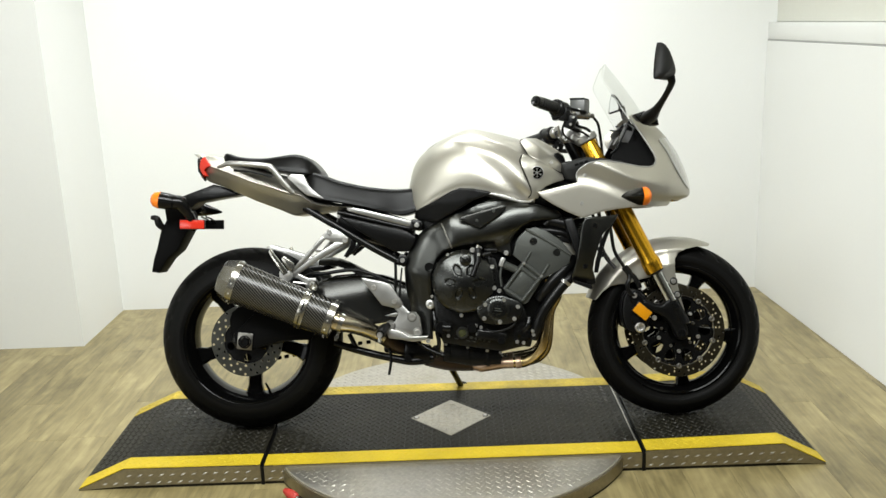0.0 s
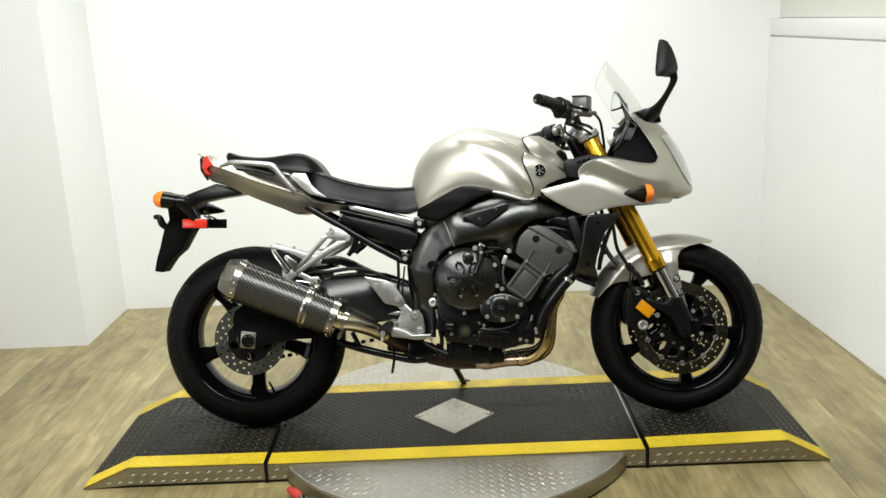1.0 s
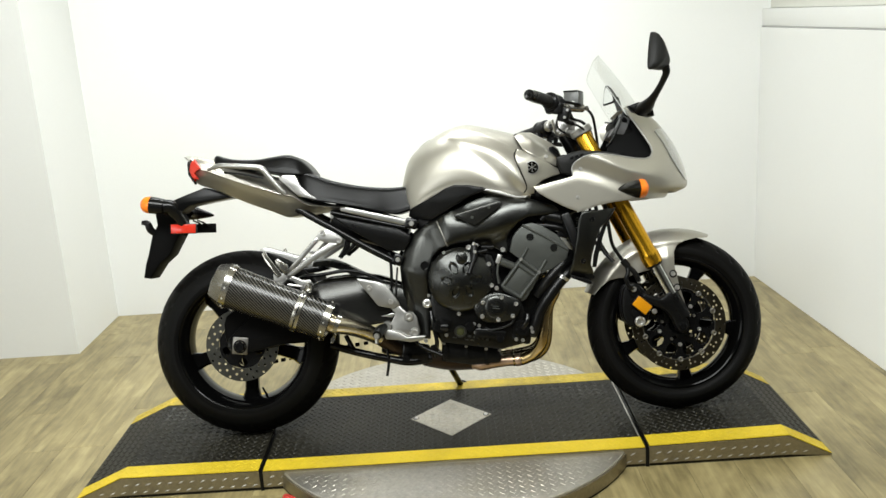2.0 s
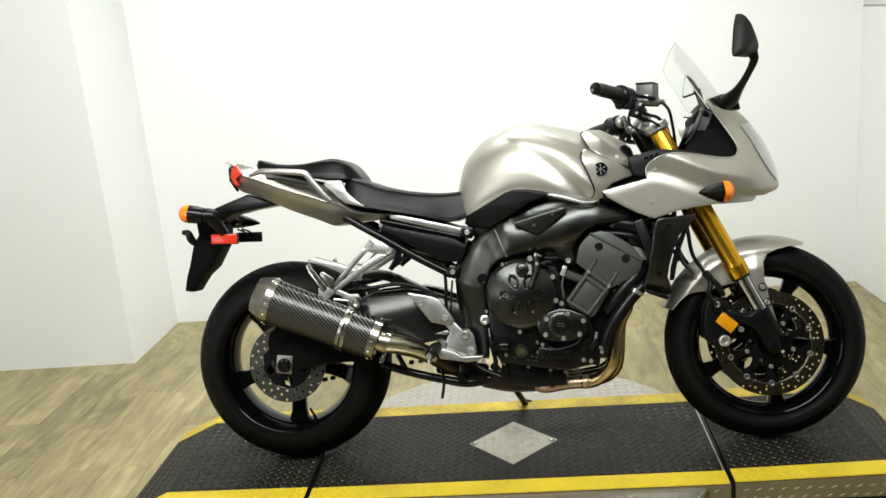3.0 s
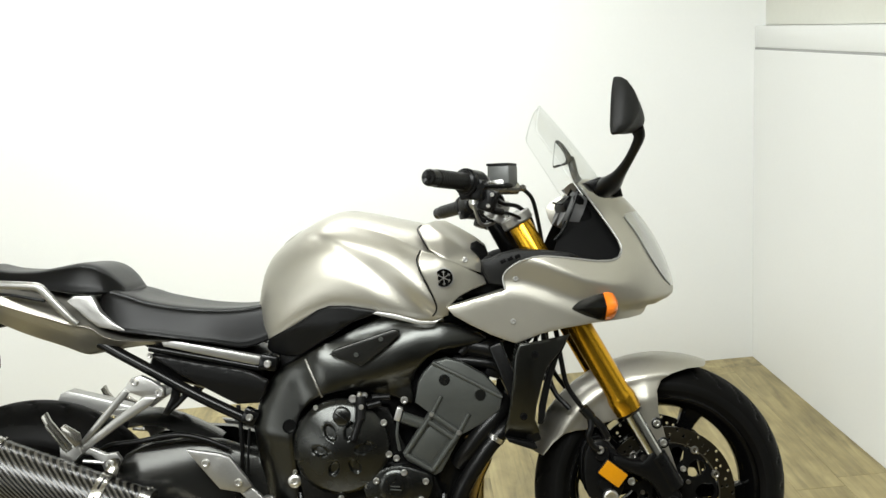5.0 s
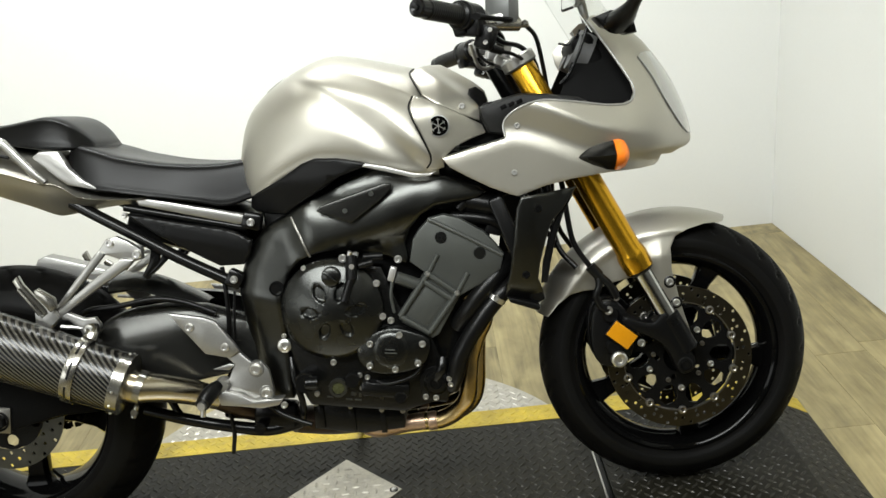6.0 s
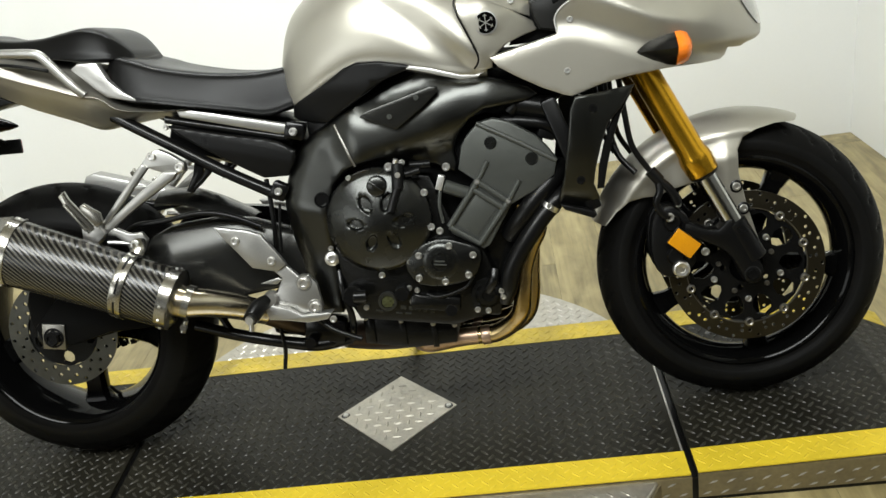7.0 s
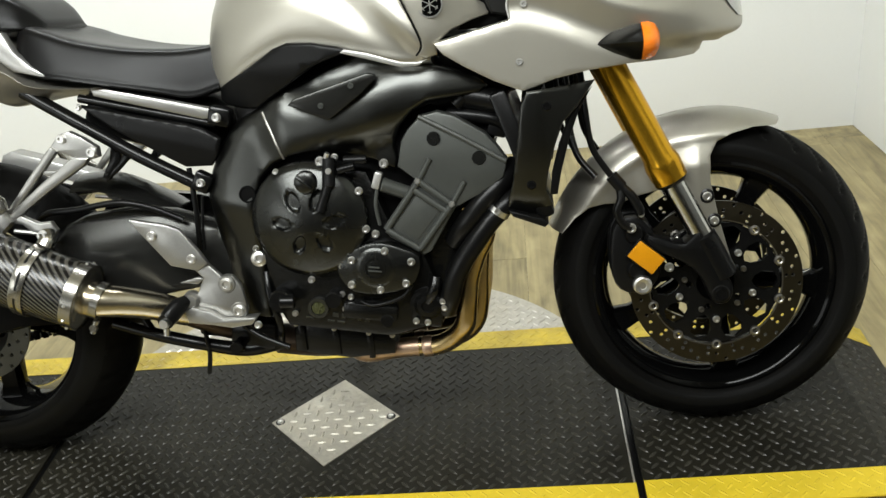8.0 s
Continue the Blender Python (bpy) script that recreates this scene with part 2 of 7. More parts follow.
def part(name, bm, material, parent, label="", angle=38, smooth=True):
    """Links a bmesh as one mesh object under its thing or part."""
    bmesh.ops.recalc_face_normals(bm, faces=bm.faces[:])
    me = bpy.data.meshes.new(name)
    bm.to_mesh(me)
    bm.free()
    me.materials.append(material)
    if smooth:
        me.polygons.foreach_set("use_smooth", [True] * len(me.polygons))
        me.set_sharp_from_angle(angle=radians(angle))
    ob = new(name, me)
    ob.parent = parent
    return tagged(ob, label)


def raw(name, verts, faces, material, parent, label="", smooth=False):
    me = bpy.data.meshes.new(name)
    me.from_pydata(verts, [], faces)
    me.materials.append(material)
    me.polygons.foreach_set("use_smooth", [smooth] * len(me.polygons))
    ob = new(name, me)
    ob.parent = parent
    return tagged(ob, label)


def thing(name, label, category, group="", kind="", m=None):
    ob = new(name)
    ob.empty_display_size = 0.1
    if m is not None:
        ob.matrix_world = m
    return tagged(ob, label, category, group, kind)


def spline(pts, n=6, closed=False):
    """Catmull-Rom through the points."""
    pts = [np.array(p, float) for p in pts]
    k = len(pts)
    out = []
    for i in range(k if closed else k - 1):
        p0 = pts[(i - 1) % k] if closed or i > 0 else 2 * pts[0] - pts[1]
        p1, p2 = pts[i], pts[(i + 1) % k]
        p3 = pts[(i + 2) % k] if closed or i + 2 < k else 2 * pts[-1] - pts[-2]
        for j in range(n):
            t = j / n
            out.append(0.5 * (2 * p1 + (p2 - p0) * t + (2 * p0 - 5 * p1 + 4 * p2 - p3) * t * t + (3 * p1 - p0 - 3 * p2 + p3) * t ** 3))
    if not closed:
        out.append(pts[-1])
    return out


def rings(bm, loops, closed_ring=True, caps=True, closed_path=False):
    """Skins a row of point loops of equal length."""
    vs = [[bm.verts.new(tuple(p)) for p in lp] for lp in loops]
    k = len(vs[0])
    for a, b in zip(vs, vs[1:] + (vs[:1] if closed_path else [])):
        for i in range(k if closed_ring else k - 1):
            bm.faces.new((a[i], a[(i + 1) % k], b[(i + 1) % k], b[i]))
    if caps and closed_ring and not closed_path:
        bm.faces.new(vs[0][::-1])
        bm.faces.new(vs[-1])
    return vs


def tube(bm, pts, r, seg=12, n=5, flat=1.0, closed=False):
    """A round bar along a smooth line; r may change from point to point."""
    rs = r if isinstance(r, (list, tuple)) else [r] * len(pts)
    path = spline([(*p, q) for p, q in zip(pts, rs)], n, closed) if len(pts) > 2 or closed else [np.array((*p, q), float) for p, q in zip(pts, rs)]
    loops, side = [], None
    for i, p in enumerate(path):
        d = Vector((path[min(i + 1, len(path) - 1)] - path[max(i - 1, 0)])[:3]).normalized()
        if side is None:
            side = d.cross(Vector((0, 1, 0)) if abs(d.y) < 0.9 else Vector((0, 0, 1))).normalized()
        side = (side - d * side.dot(d)).normalized()
        up = d.cross(side)
        c = Vector(p[:3])
        loops.append([c + side * p[3] * math.cos(2 * math.pi * j / seg) + up * p[3] * flat * math.sin(2 * math.pi * j / seg) for j in range(seg)])
    rings(bm, loops, caps=not closed, closed_path=closed)
    return bm


def lathe(bm, prof, centre, axis=(0, 1, 0), seg=48, closed=False, start=0.0, sweep=360.0):
    """Turns a profile of (radius, place along the axis) round the axis."""
    ax = Vector(axis).normalized()
    u = ax.cross(Vector((1, 0, 0)) if abs(ax.x) < 0.9 else Vector((0, 0, 1))).normalized()
    w = ax.cross(u)
    c = Vector(centre)
    full = sweep >= 360
    count = seg if full else seg + 1
    loops = []
    for i in range(count):
        a = radians(start + sweep * i / seg)
        d = u * math.cos(a) + w * math.sin(a)
        loops.append([c + d * r + ax * s for r, s in prof])
    rings(bm, loops, closed_ring=closed, caps=False, closed_path=full)
    return bm


def rod(bm, p0, p1, r0, r1=None, seg=16, bev=0.15):
    """A cylinder or cone between two points with eased ends."""
    r1 = r0 if r1 is None else r1
    p0, p1 = Vector(p0), Vector(p1)
    ax = p1 - p0
    h = ax.length
    e = min(r0, r1, h) * bev
    lathe(bm, [(1e-4, 0), (r0 - e, 0), (r0, e), (r1, h - e), (r1 - e, h), (1e-4, h)], p0, ax, seg)
    return bm


def block(bm, c, size, rot=(0, 0, 0), bev=0.003, seg=2):
    """A box with eased edges."""
    before = set(bm.verts)
    bmesh.ops.create_cube(bm, size=1.0, matrix=pose(*c, *rot) @ Matrix.Diagonal((*size, 1)))
    vs = [v for v in bm.verts if v not in before]
    if bev:
        es = {e for v in vs for e in v.link_edges}
        bmesh.ops.bevel(bm, geom=list(es), offset=bev, segments=seg, affect="EDGES", profile=0.5)
    return bm


def slab(bm, outline, y0, y1, bev=0.003, smooth=0):
    """A plate: an outline in x and z, between two depths, with eased rims."""
    pts = [tuple(p) for p in (spline(outline, smooth, True) if smooth else outline)]
    area = sum(a[0] * b[1] - b[0] * a[1] for a, b in zip(pts, pts[1:] + pts[:1]))
    if area < 0:
        pts = pts[::-1]
    k = len(pts)

    def inset(e):
        out = []
        for i in range(k):
            p, q, s = Vector(pts[i - 1]), Vector(pts[i]), Vector(pts[(i + 1) % k])
            d1, d2 = (q - p).normalized(), (s - q).normalized()
            nrm = Vector((-d1.y - d2.y, d1.x + d2.x))
            nrm = nrm.normalized() if nrm.length > 1e-6 else Vector((-d1.y, d1.x))
            cs = max(0.5, nrm.dot(Vector((-d1.y, d1.x))))
            out.append(q + nrm * e / cs)
        return out

    loops = []
    for e, y in ((bev, y0), (bev * 0.3, y0 + (bev if y1 > y0 else -bev) * 0.3), (0, y0 + (bev if y1 > y0 else -bev)),
                 (0, y1 - (bev if y1 > y0 else -bev)), (bev * 0.3, y1 - (bev if y1 > y0 else -bev) * 0.3), (bev, y1)):
        loops.append([(p.x, y, p.y) for p in inset(e)])
    vs = rings(bm, loops, caps=False)
    for ring in (vs[0], vs[-1]):
        flat = [Vector((v.co.x, v.co.z, 0)) for v in ring]
        for tri in tessellate_polygon([flat]):
            bm.faces.new([ring[t] for t in tri])
    return bm


def panel(bm, outline, depth, thick=0.004, step=0.012, smooth=0, cuts=None, bead=0.0, inward=1):
    """A curved sheet: an outline in x and z laid on the surface y = depth(x, z), with thickness and a rolled rim."""
    pts = [tuple(p) for p in (spline(outline, smooth, True) if smooth else outline)]
    if sum(p[0] * q[1] - q[0] * p[1] for p, q in zip(pts, pts[1:] + pts[:1])) < 0:
        pts = pts[::-1]
    # outline in short steps, and a lattice of points inside it
    rim = []
    for p, q in zip(pts, pts[1:] + pts[:1]):
        k = max(1, math.ceil(math.hypot(q[0] - p[0], q[1] - p[1]) / step))
        rim += [(p[0] + (q[0] - p[0]) * t / k, p[1] + (q[1] - p[1]) * t / k) for t in range(k)]
    A = np.array(rim)
    Bn = np.roll(A, -1, axis=0)
    xs, zs = A[:, 0], A[:, 1]
    lattice = []
    for x in (cuts or np.arange(xs.min() + step / 2, xs.max(), step)):
        for z in np.arange(zs.min() + step / 2, zs.max(), step):
            cross = ((A[:, 1] > z) != (Bn[:, 1] > z)) & (x < (Bn[:, 0] - A[:, 0]) * (z - A[:, 1]) / np.where(Bn[:, 1] == A[:, 1], 1e-9, Bn[:, 1] - A[:, 1]) + A[:, 0])
            if cross.sum() % 2 and np.hypot(A[:, 0] - x, A[:, 1] - z).min() > step * 0.45:
                lattice.append((x, z))
    n_rim = len(rim)
    res = delaunay_2d_cdt([Vector(p) for p in rim + lattice], [(t, (t + 1) % n_rim) for t in range(n_rim)], [], 1, 1e-6)
    tmp = bmesh.new()
    tv = [tmp.verts.new((p.x, 0, p.y)) for p in res[0]]
    for tri in res[2]:
        tmp.faces.new([tv[t] for t in tri])
    out_dir = {}
    for e in tmp.edges:
        if e.is_boundary:
            mid = (e.verts[0].co + e.verts[1].co) / 2
            d = (e.verts[1].co - e.verts[0].co).normalized()
            nrm = Vector((d.z, 0, -d.x))
            if nrm.dot(mid - e.link_faces[0].calc_center_median()) < 0:
                nrm = -nrm
            for v in e.verts:
                out_dir[v] = out_dir.get(v, Vector()) + nrm * max(e.calc_length(), 1e-4)
    e0 = bead
    outer, inner, mid_r, end_r = {}, {}, {}, {}
    for v in tmp.verts:
        x, z = v.co.x, v.co.z
        if v in out_dir and e0:
            n2 = out_dir[v].normalized()
            # the sheet stops short of the outline by the rim's radius
            q = v.co - n2 * e0
            outer[v] = bm.verts.new((q.x, depth(q.x, q.z), q.z))
            q2 = v.co - n2 * e0 * 0.3
            mid_r[v] = bm.verts.new((q2.x, depth(q2.x, q2.z) + inward * e0 * 0.3, q2.z))
            end_r[v] = bm.verts.new((x, depth(x, z) + inward * e0, z))
        else:
            outer[v] = bm.verts.new((x, depth(x, z), z))
        inner[v] = bm.verts.new((x, depth(x, z) + inward * max(thick, e0 * 1.2), z))
    for face in tmp.faces:
        bm.faces.new([outer[v] for v in face.verts])
        bm.faces.new([inner[v] for v in reversed(face.verts)])
    for e in tmp.edges:
        if e.is_boundary:
            p, q = e.verts
            chain = [outer, mid_r, end_r, inner] if e0 else [outer, inner]
            for m1, m2 in zip(chain, chain[1:]):
                bm.faces.new((m1[p], m1[q], m2[q], m2[p]))
    tmp.free()
    return bm


def interp(x, table):
    """Smooth reading of a short table of (x, value)."""
    if x <= table[0][0]:
        return table[0][1]
    for (a, u), (b, v) in zip(table, table[1:]):
        if x <= b:
            t = (x - a) / (b - a)
            return u + (v - u) * t
    return table[-1][1]


def soft_table(pts, n=6):
    return sorted((float(p[0]), float(p[1])) for p in spline(pts, n))


def body(bm, xs, top, bottom, width, shape, close=True, centre=0.0, n=4):
    """A body mirrored about its middle: for each x a section from top to bottom.
    shape: (share of half-width, share of height) from the top's middle to the bottom's middle."""
    sec = spline(shape, n)
    loops = []
    for x in xs:
        zt, zb, w = interp(x, top), interp(x, bottom), interp(x, width)
        half = [(centre - w * p[0], zb + (zt - zb) * p[1]) for p in sec]
        full = half + [(2 * centre - y, z) for y, z in half[-2:0:-1]]
        loops.append([(x, y, z) for y, z in full])
    rings(bm, loops, caps=close)
    return bm


def bolt(bm, p, r=0.007, out=-1, h=0.005):
    """A socket-head bolt that faces the side."""
    x, y, z = p
    r *= 0.85
    rod(bm, (x, y + 0.002, z), (x, y + out * h * 0.3, z), r * 1.15, seg=12)
    lathe(bm, [(r * 0.5, h * 0.45), (r * 0.55, h), (r * 0.9, h), (r, h * 0.85), (r, 0)], p, (0, out, 0), 12)
    lathe(bm, [(1e-4, h * 0.45), (r * 0.5, h * 0.45)], p, (0, out, 0), 6)
    return bm


def bolts(name, pts, material, parent, side=-1, h=0.005):
    """Bolts as parts of their own: (x, y, z, radius)."""
    for x, y, z, r in pts:
        part(name, bolt(bmesh.new(), (x, y, z), r, side, h), material, parent)


# ---- the room ----
def wall(name, c, size, material=wall_paint):
    bm = bmesh.new()
    block(bm, c, size, bev=0)
    ob = part(name, bm, material, None, smooth=False)
    return tagged(ob, "", "wall", kind="structure")


BACK, RIGHT, RIM = 1.60, 1.570, 1.352
tagged(wall("wall_north", (0.2, BACK + 0.06, 1.45), (5.6, 0.12, 2.9)), "plain white painted back wall of the photo bay")
# the bay's half-height side wall with a capping board, and the wall set back above it
turned = pose(RIGHT, BACK, 0, 0, 0, 2.2)
bm = bmesh.new()
block(bm, (0.14, -0.95, 0.632), (0.28, 1.9, 1.264), bev=0.002)
half_wall = tagged(part("wall_east", bm, wall_paint, None, smooth=False), "white painted half-height side wall of the bay", "wall", kind="structure")
half_wall.matrix_world = turned
bm = bmesh.new()
block(bm, (0.143, -0.95, 0.5 * (1.272 + RIM)), (0.28, 1.9, RIM - 1.272), bev=0.004)
cap = tagged(part("trim", bm, wall_paint, None), "white capping board along the half-height wall", "trim", kind="structure")
cap.matrix_world = turned
bm = bmesh.new()
block(bm, (0.099, -0.95, 1.268), (0.19, 1.9, 0.0085), bev=0)
joint = tagged(part("trim_joint", bm, pale_joint, None, smooth=False), "grey joint under the capping board", "trim", kind="structure")
joint.matrix_world = turned
bm = bmesh.new()
block(bm, (0.105, -2.95, 0.5 * (RIM + 0.002 + CEIL)), (0.12, 5.9, CEIL - RIM - 0.002), bev=0)
upper = tagged(part("wall_east_upper", bm, grey_paint, None, smooth=False), "grey-green wall set back above the half wall", "wall", kind="structure")
upper.matrix_world = turned
bm = bmesh.new()
block(bm, (0.14, -4.45, 0.5 * RIM), (0.28, 5.08, RIM), bev=0.002)
beyond = tagged(part("wall_east_beyond", bm, slate_paint, None, smooth=False), "plain slate grey wall beyond the bay", "wall", kind="structure")
beyond.matrix_world = turned
# the pier at the bay's other end
tagged(wall("wall_west_pier", (-2.36, 1.33, 1.45), (1.2, 0.54, 2.9)), "white painted pier beside the photo bay")
tagged(wall("wall_west", (-3.05, -1.9, 1.45), (0.12, 7.2, 2.9)), "plain white painted side wall")
tagged(wall("wall_south", (0, -5.3, 1.45), (6.2, 0.12, 2.9), slate_paint), "plain slate grey wall behind the way in")
tagged(wall("ceiling", (0, -1.8, CEIL + 0.05), (6.2, 7.2, 0.1), ceiling_paint), "plain painted ceiling", "ceiling")


def ceiling_light(x, y, sx, sy, m=None, label="unseen light in the ceiling, added to brighten the floor behind the bike"):
    ob = thing("wall_light" if "wall" in label else "ceiling_light", label, "wall light" if "wall" in label else "ceiling light", "panel lights of the bay", m=m or pose(x, y, CEIL))
    bm = bmesh.new()
    for dx, dy, lx, ly in ((0, sy / 2 + 0.03, sx + 0.12, 0.05), (0, -sy / 2 - 0.03, sx + 0.12, 0.05), (sx / 2 + 0.035, 0, 0.05, sy), (-sx / 2 - 0.035, 0, 0.05, sy)):
        block(bm, (dx, dy, -0.04), (lx, ly, 0.08), bev=0.004)
    if m:
        block(bm, (0, 0, 0.03), (sx + 0.12, sy + 0.11, 0.02), bev=0.003)
        for dx in (-sx * 0.4, sx * 0.4):
            rod(bm, (dx, 0, 0.03), (dx, 0.25, 0.22), 0.008)
    part("housing", bm, wall_paint, ob)


# housing round the added lamp behind the bike
ceiling_light(-0.3, 0.95, 1.9, 0.22)
ceiling_light(0, 0, 2.8, 1.3, look((-2.93, -3.6, 1.46), (0, -3.6, 1.46)), "white panel light on the side wall")
ceiling_light(-0.4, -1.75, 2.6, 0.7, look((-0.4, -1.75, CEIL - 0.25), (-0.4, -0.15, 1.15)), "white tilted panel light hung below the ceiling")

# floor slab under the planks
bm = bmesh.new()
block(bm, (0, -1.8, -0.0607), (6.2, 7.2, 0.12), bev=0)
floor = tagged(part("floor", bm, dark_gap, None, smooth=False), "wood-look plank floor in worn greyish oak", "floor", kind="structure")


# ---- the bike stand: a turntable with two ramps and a tread-plate deck ----
DECK, HALF, TAPE = 0.066, 0.305, 0.234
GAP_L, GAP_R, END_L, END_R, KINK_L, KINK_R = -0.655, 0.565, -1.25, 1.149, -1.098, 1.012
DISC_X, DISC_R, J = -0.045, 0.62, 0.006
stand = thing("motorcycle_turntable", "low motorcycle turntable with black tread-plate deck and yellow edges", "turntable")


def ramp_height(x):
    return interp(x, [(END_L, 0.006), (KINK_L, 0.072), (GAP_L - J, 0.069), (GAP_L + J, DECK), (GAP_R - J, DECK), (GAP_R + J, 0.0705), (KINK_R, 0.078), (END_R, 0.006)])


def deck_section(name, x0, x1, label):
    """A stretch of deck as a shallow folded tray of plate."""
    xs = sorted({x0, x1} | {x for x in (KINK_L, KINK_R) if x0 < x < x1})
    bm = bmesh.new()
    loops = []
    for x in xs:
        h = ramp_height(x)
        loops.append([(x, -HALF, 0.0), (x, -HALF, h - 0.003), (x, -HALF + 0.003, h), (x, HALF - 0.003, h), (x, HALF, h - 0.003), (x, HALF, 0.0)])
    rings(bm, loops)
    ob = part(name, bm, black_plate, stand, label, smooth=False)
    return ob


def tread(name, cells, size, rise, material, parent, height, twist=45.0, label=""):
    """Raised lozenges of tread plate, every second one turned the other way; one joined mesh."""
    vs, fs = [], []
    long, wide = size
    for x, y, flip in cells:
        a = radians(twist + (90 if flip else 0))
        ca, sa = math.cos(a), math.sin(a)
        base = len(vs)
        for u, v, up in ((-long, 0, 0), (-long * 0.35, -wide, 0), (long * 0.35, -wide, 0), (long, 0, 0), (long * 0.35, wide, 0), (-long * 0.35, wide, 0),
                         (-long * 0.5, 0, rise), (long * 0.5, 0, rise)):
            px, py = x + u * ca - v * sa, y + u * sa + v * ca
            vs.append((px, py, height(px) + up + (0 if up else -0.0006)))
        for f in ((0, 1, 6), (1, 2, 7, 6), (2, 3, 7), (3, 4, 7), (4, 5, 6, 7), (5, 0, 6)):
            fs.append([base + i for i in f])
    ob = raw(name, vs, fs, material, parent, label)
    return tagged(ob, kind="stuff")


def grid(x0, x1, y0, y1, cell, keep=lambda x, y: True):
    out = []
    for i in range(int((x1 - x0) / cell)):
        for j in range(int((y1 - y0) / cell)):
            x, y = x0 + (i + 0.5) * cell, y0 + (j + 0.5) * cell
            if keep(x, y):
                out.append((x, y, (i + j) % 2))
    return out


def weave(x0, x1, y0, y1, cell, keep=lambda x, y: True):
    """Rows of slanting bars, each row leaning against the next one."""
    step, out, k = cell * math.sqrt(2), [], 0
    y = y0 + step * 0.3
    while y < y1 - step * 0.25:
        x = x0 + step * (0.35 if k % 2 else 0.85)
        while x < x1 - step * 0.3:
            if keep(x, y):
                out.append((x, y, k % 2))
            x += step
        y += step / 2
        k += 1
    return out


def edge_band(name, x0, x1, y0, y1):
    """Yellow paint along an edge of the deck, following the ramps."""
    xs = sorted({x0, x1} | {x for x in (KINK_L, KINK_R) if x0 < x < x1})
    bm = bmesh.new()
    rings(bm, [[(x, y0, ramp_height(x) - 0.002), (x, y0, ramp_height(x) + 0.0012), (x, y1, ramp_height(x) + 0.0012), (x, y1, ramp_height(x) - 0.002)] for x in xs])
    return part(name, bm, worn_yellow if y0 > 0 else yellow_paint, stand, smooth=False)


def skirt(name, x0, x1):
    """Bare aluminium facing on the near side of the deck."""
    for s in (-1, 1):
        xs = sorted({x0, x1} | {x for x in (KINK_L, KINK_R) if x0 < x < x1})
        bm = bmesh.new()
        rings(bm, [[(x, s * (HALF - 0.001), min(0.011, ramp_height(x) - 0.005)), (x, s * (HALF - 0.001), ramp_height(x) - 0.004), (x, s * (HALF + 0.004), ramp_height(x) - 0.004), (x, s * (HALF + 0.004), min(0.011, ramp_height(x) - 0.005))] for x in xs])
        ob = part(name, bm, side_alu, stand, "bare aluminium tread-plate facing", smooth=False)
        if s < 0:
            vs, fs = [], []
            k = int((x1 - x0) / 0.034)
            for i in range(k):
                for row in (0.020, 0.046):
                    x = x0 + (i + 0.5) * (x1 - x0) / k + (0.012 if row > 0.03 else 0)
                    if ramp_height(x) < row + 0.018 or x + 0.012 > x1:
                        continue
                    d = 0.5 if (i % 2) else 0.35
                    b = len(vs)
                    y = -HALF - 0.004
                    for u, v, o in ((-0.0095, -0.010 * d, 0), (-0.002, 0.0022, 0), (0.0095, 0.010 * d, 0), (0.002, -0.0022, 0), (0, 0, 0.0016)):
                        vs.append((x + u, y - o, row + v))
                    fs += [(b, b + 1, b + 4), (b + 1, b + 2, b + 4), (b + 2, b + 3, b + 4), (b + 3, b, b + 4)]
            tagged(raw("tread_relief", vs, fs, silver_plate, ob), kind="stuff")


for nm, x0, x1, lab in (("rear_ramp", END_L, GAP_L - J, "black tread-plate ramp"), ("centre_deck", GAP_L + J, GAP_R - J, "black tread-plate centre deck"), ("front_ramp", GAP_R + J, END_R, "black tread-plate ramp")):
    deck_section(nm, x0, x1, lab)
    skirt("side_facing", x0, x1)
    for s in (-1, 1):
        edge_band("yellow_edge", x0 + 0.001, x1 - 0.001, min(s * TAPE, s * HALF), max(s * TAPE, s * HALF))
        lo, hi = (TAPE + 0.002, HALF - 0.004) if s > 0 else (-HALF + 0.004, -TAPE - 0.002)
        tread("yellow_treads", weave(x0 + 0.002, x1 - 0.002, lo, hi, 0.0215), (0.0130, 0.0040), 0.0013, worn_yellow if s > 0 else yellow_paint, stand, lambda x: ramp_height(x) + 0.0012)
    clear = lambda x, y: abs(x + 0.047) / 0.142 + abs(y + 0.004) / 0.146 > 1.08
    tread("black_treads", weave(x0 + 0.002, x1 - 0.002, -TAPE, TAPE, 0.0215, clear), (0.0138, 0.0044), 0.0024, black_tread, stand, ramp_height)
# rubber seals in the joints
for x in (GAP_L, GAP_R):
    bm = bmesh.new()
    block(bm, (x, 0, DECK / 2 - 0.001), (2 * J, 2 * HALF + 0.012, DECK - 0.002), bev=0.002)
    part("joint_seal", bm, soft_black, stand)

# a pale strip stands in for the highlight along the front joint
bm = bmesh.new()
block(bm, (GAP_R - J - 0.004, 0.0, DECK + 0.0015), (0.004, 2 * TAPE, 0.005), bev=0.0012)
part("joint_highlight", bm, silver_plate, stand, "thin light strip drawn for the highlight beside the joint")

# light diamond plate let into the centre deck, with two screws
bm = bmesh.new()
slab(bm, [(-0.047 + 0.140, 0.0), (-0.047, 0.142), (-0.047 - 0.140, 0.0), (-0.047, -0.146)], 0, 0.003, 0.0006)
bmesh.ops.rotate(bm, verts=bm.verts[:], cent=(0, 0, 0), matrix=Matrix.Rotation(radians(90), 3, "X"))
bmesh.ops.scale(bm, vec=(1, -1, 1), verts=bm.verts[:])
bmesh.ops.translate(bm, verts=bm.verts[:], vec=(0, 0, DECK - 0.0002))
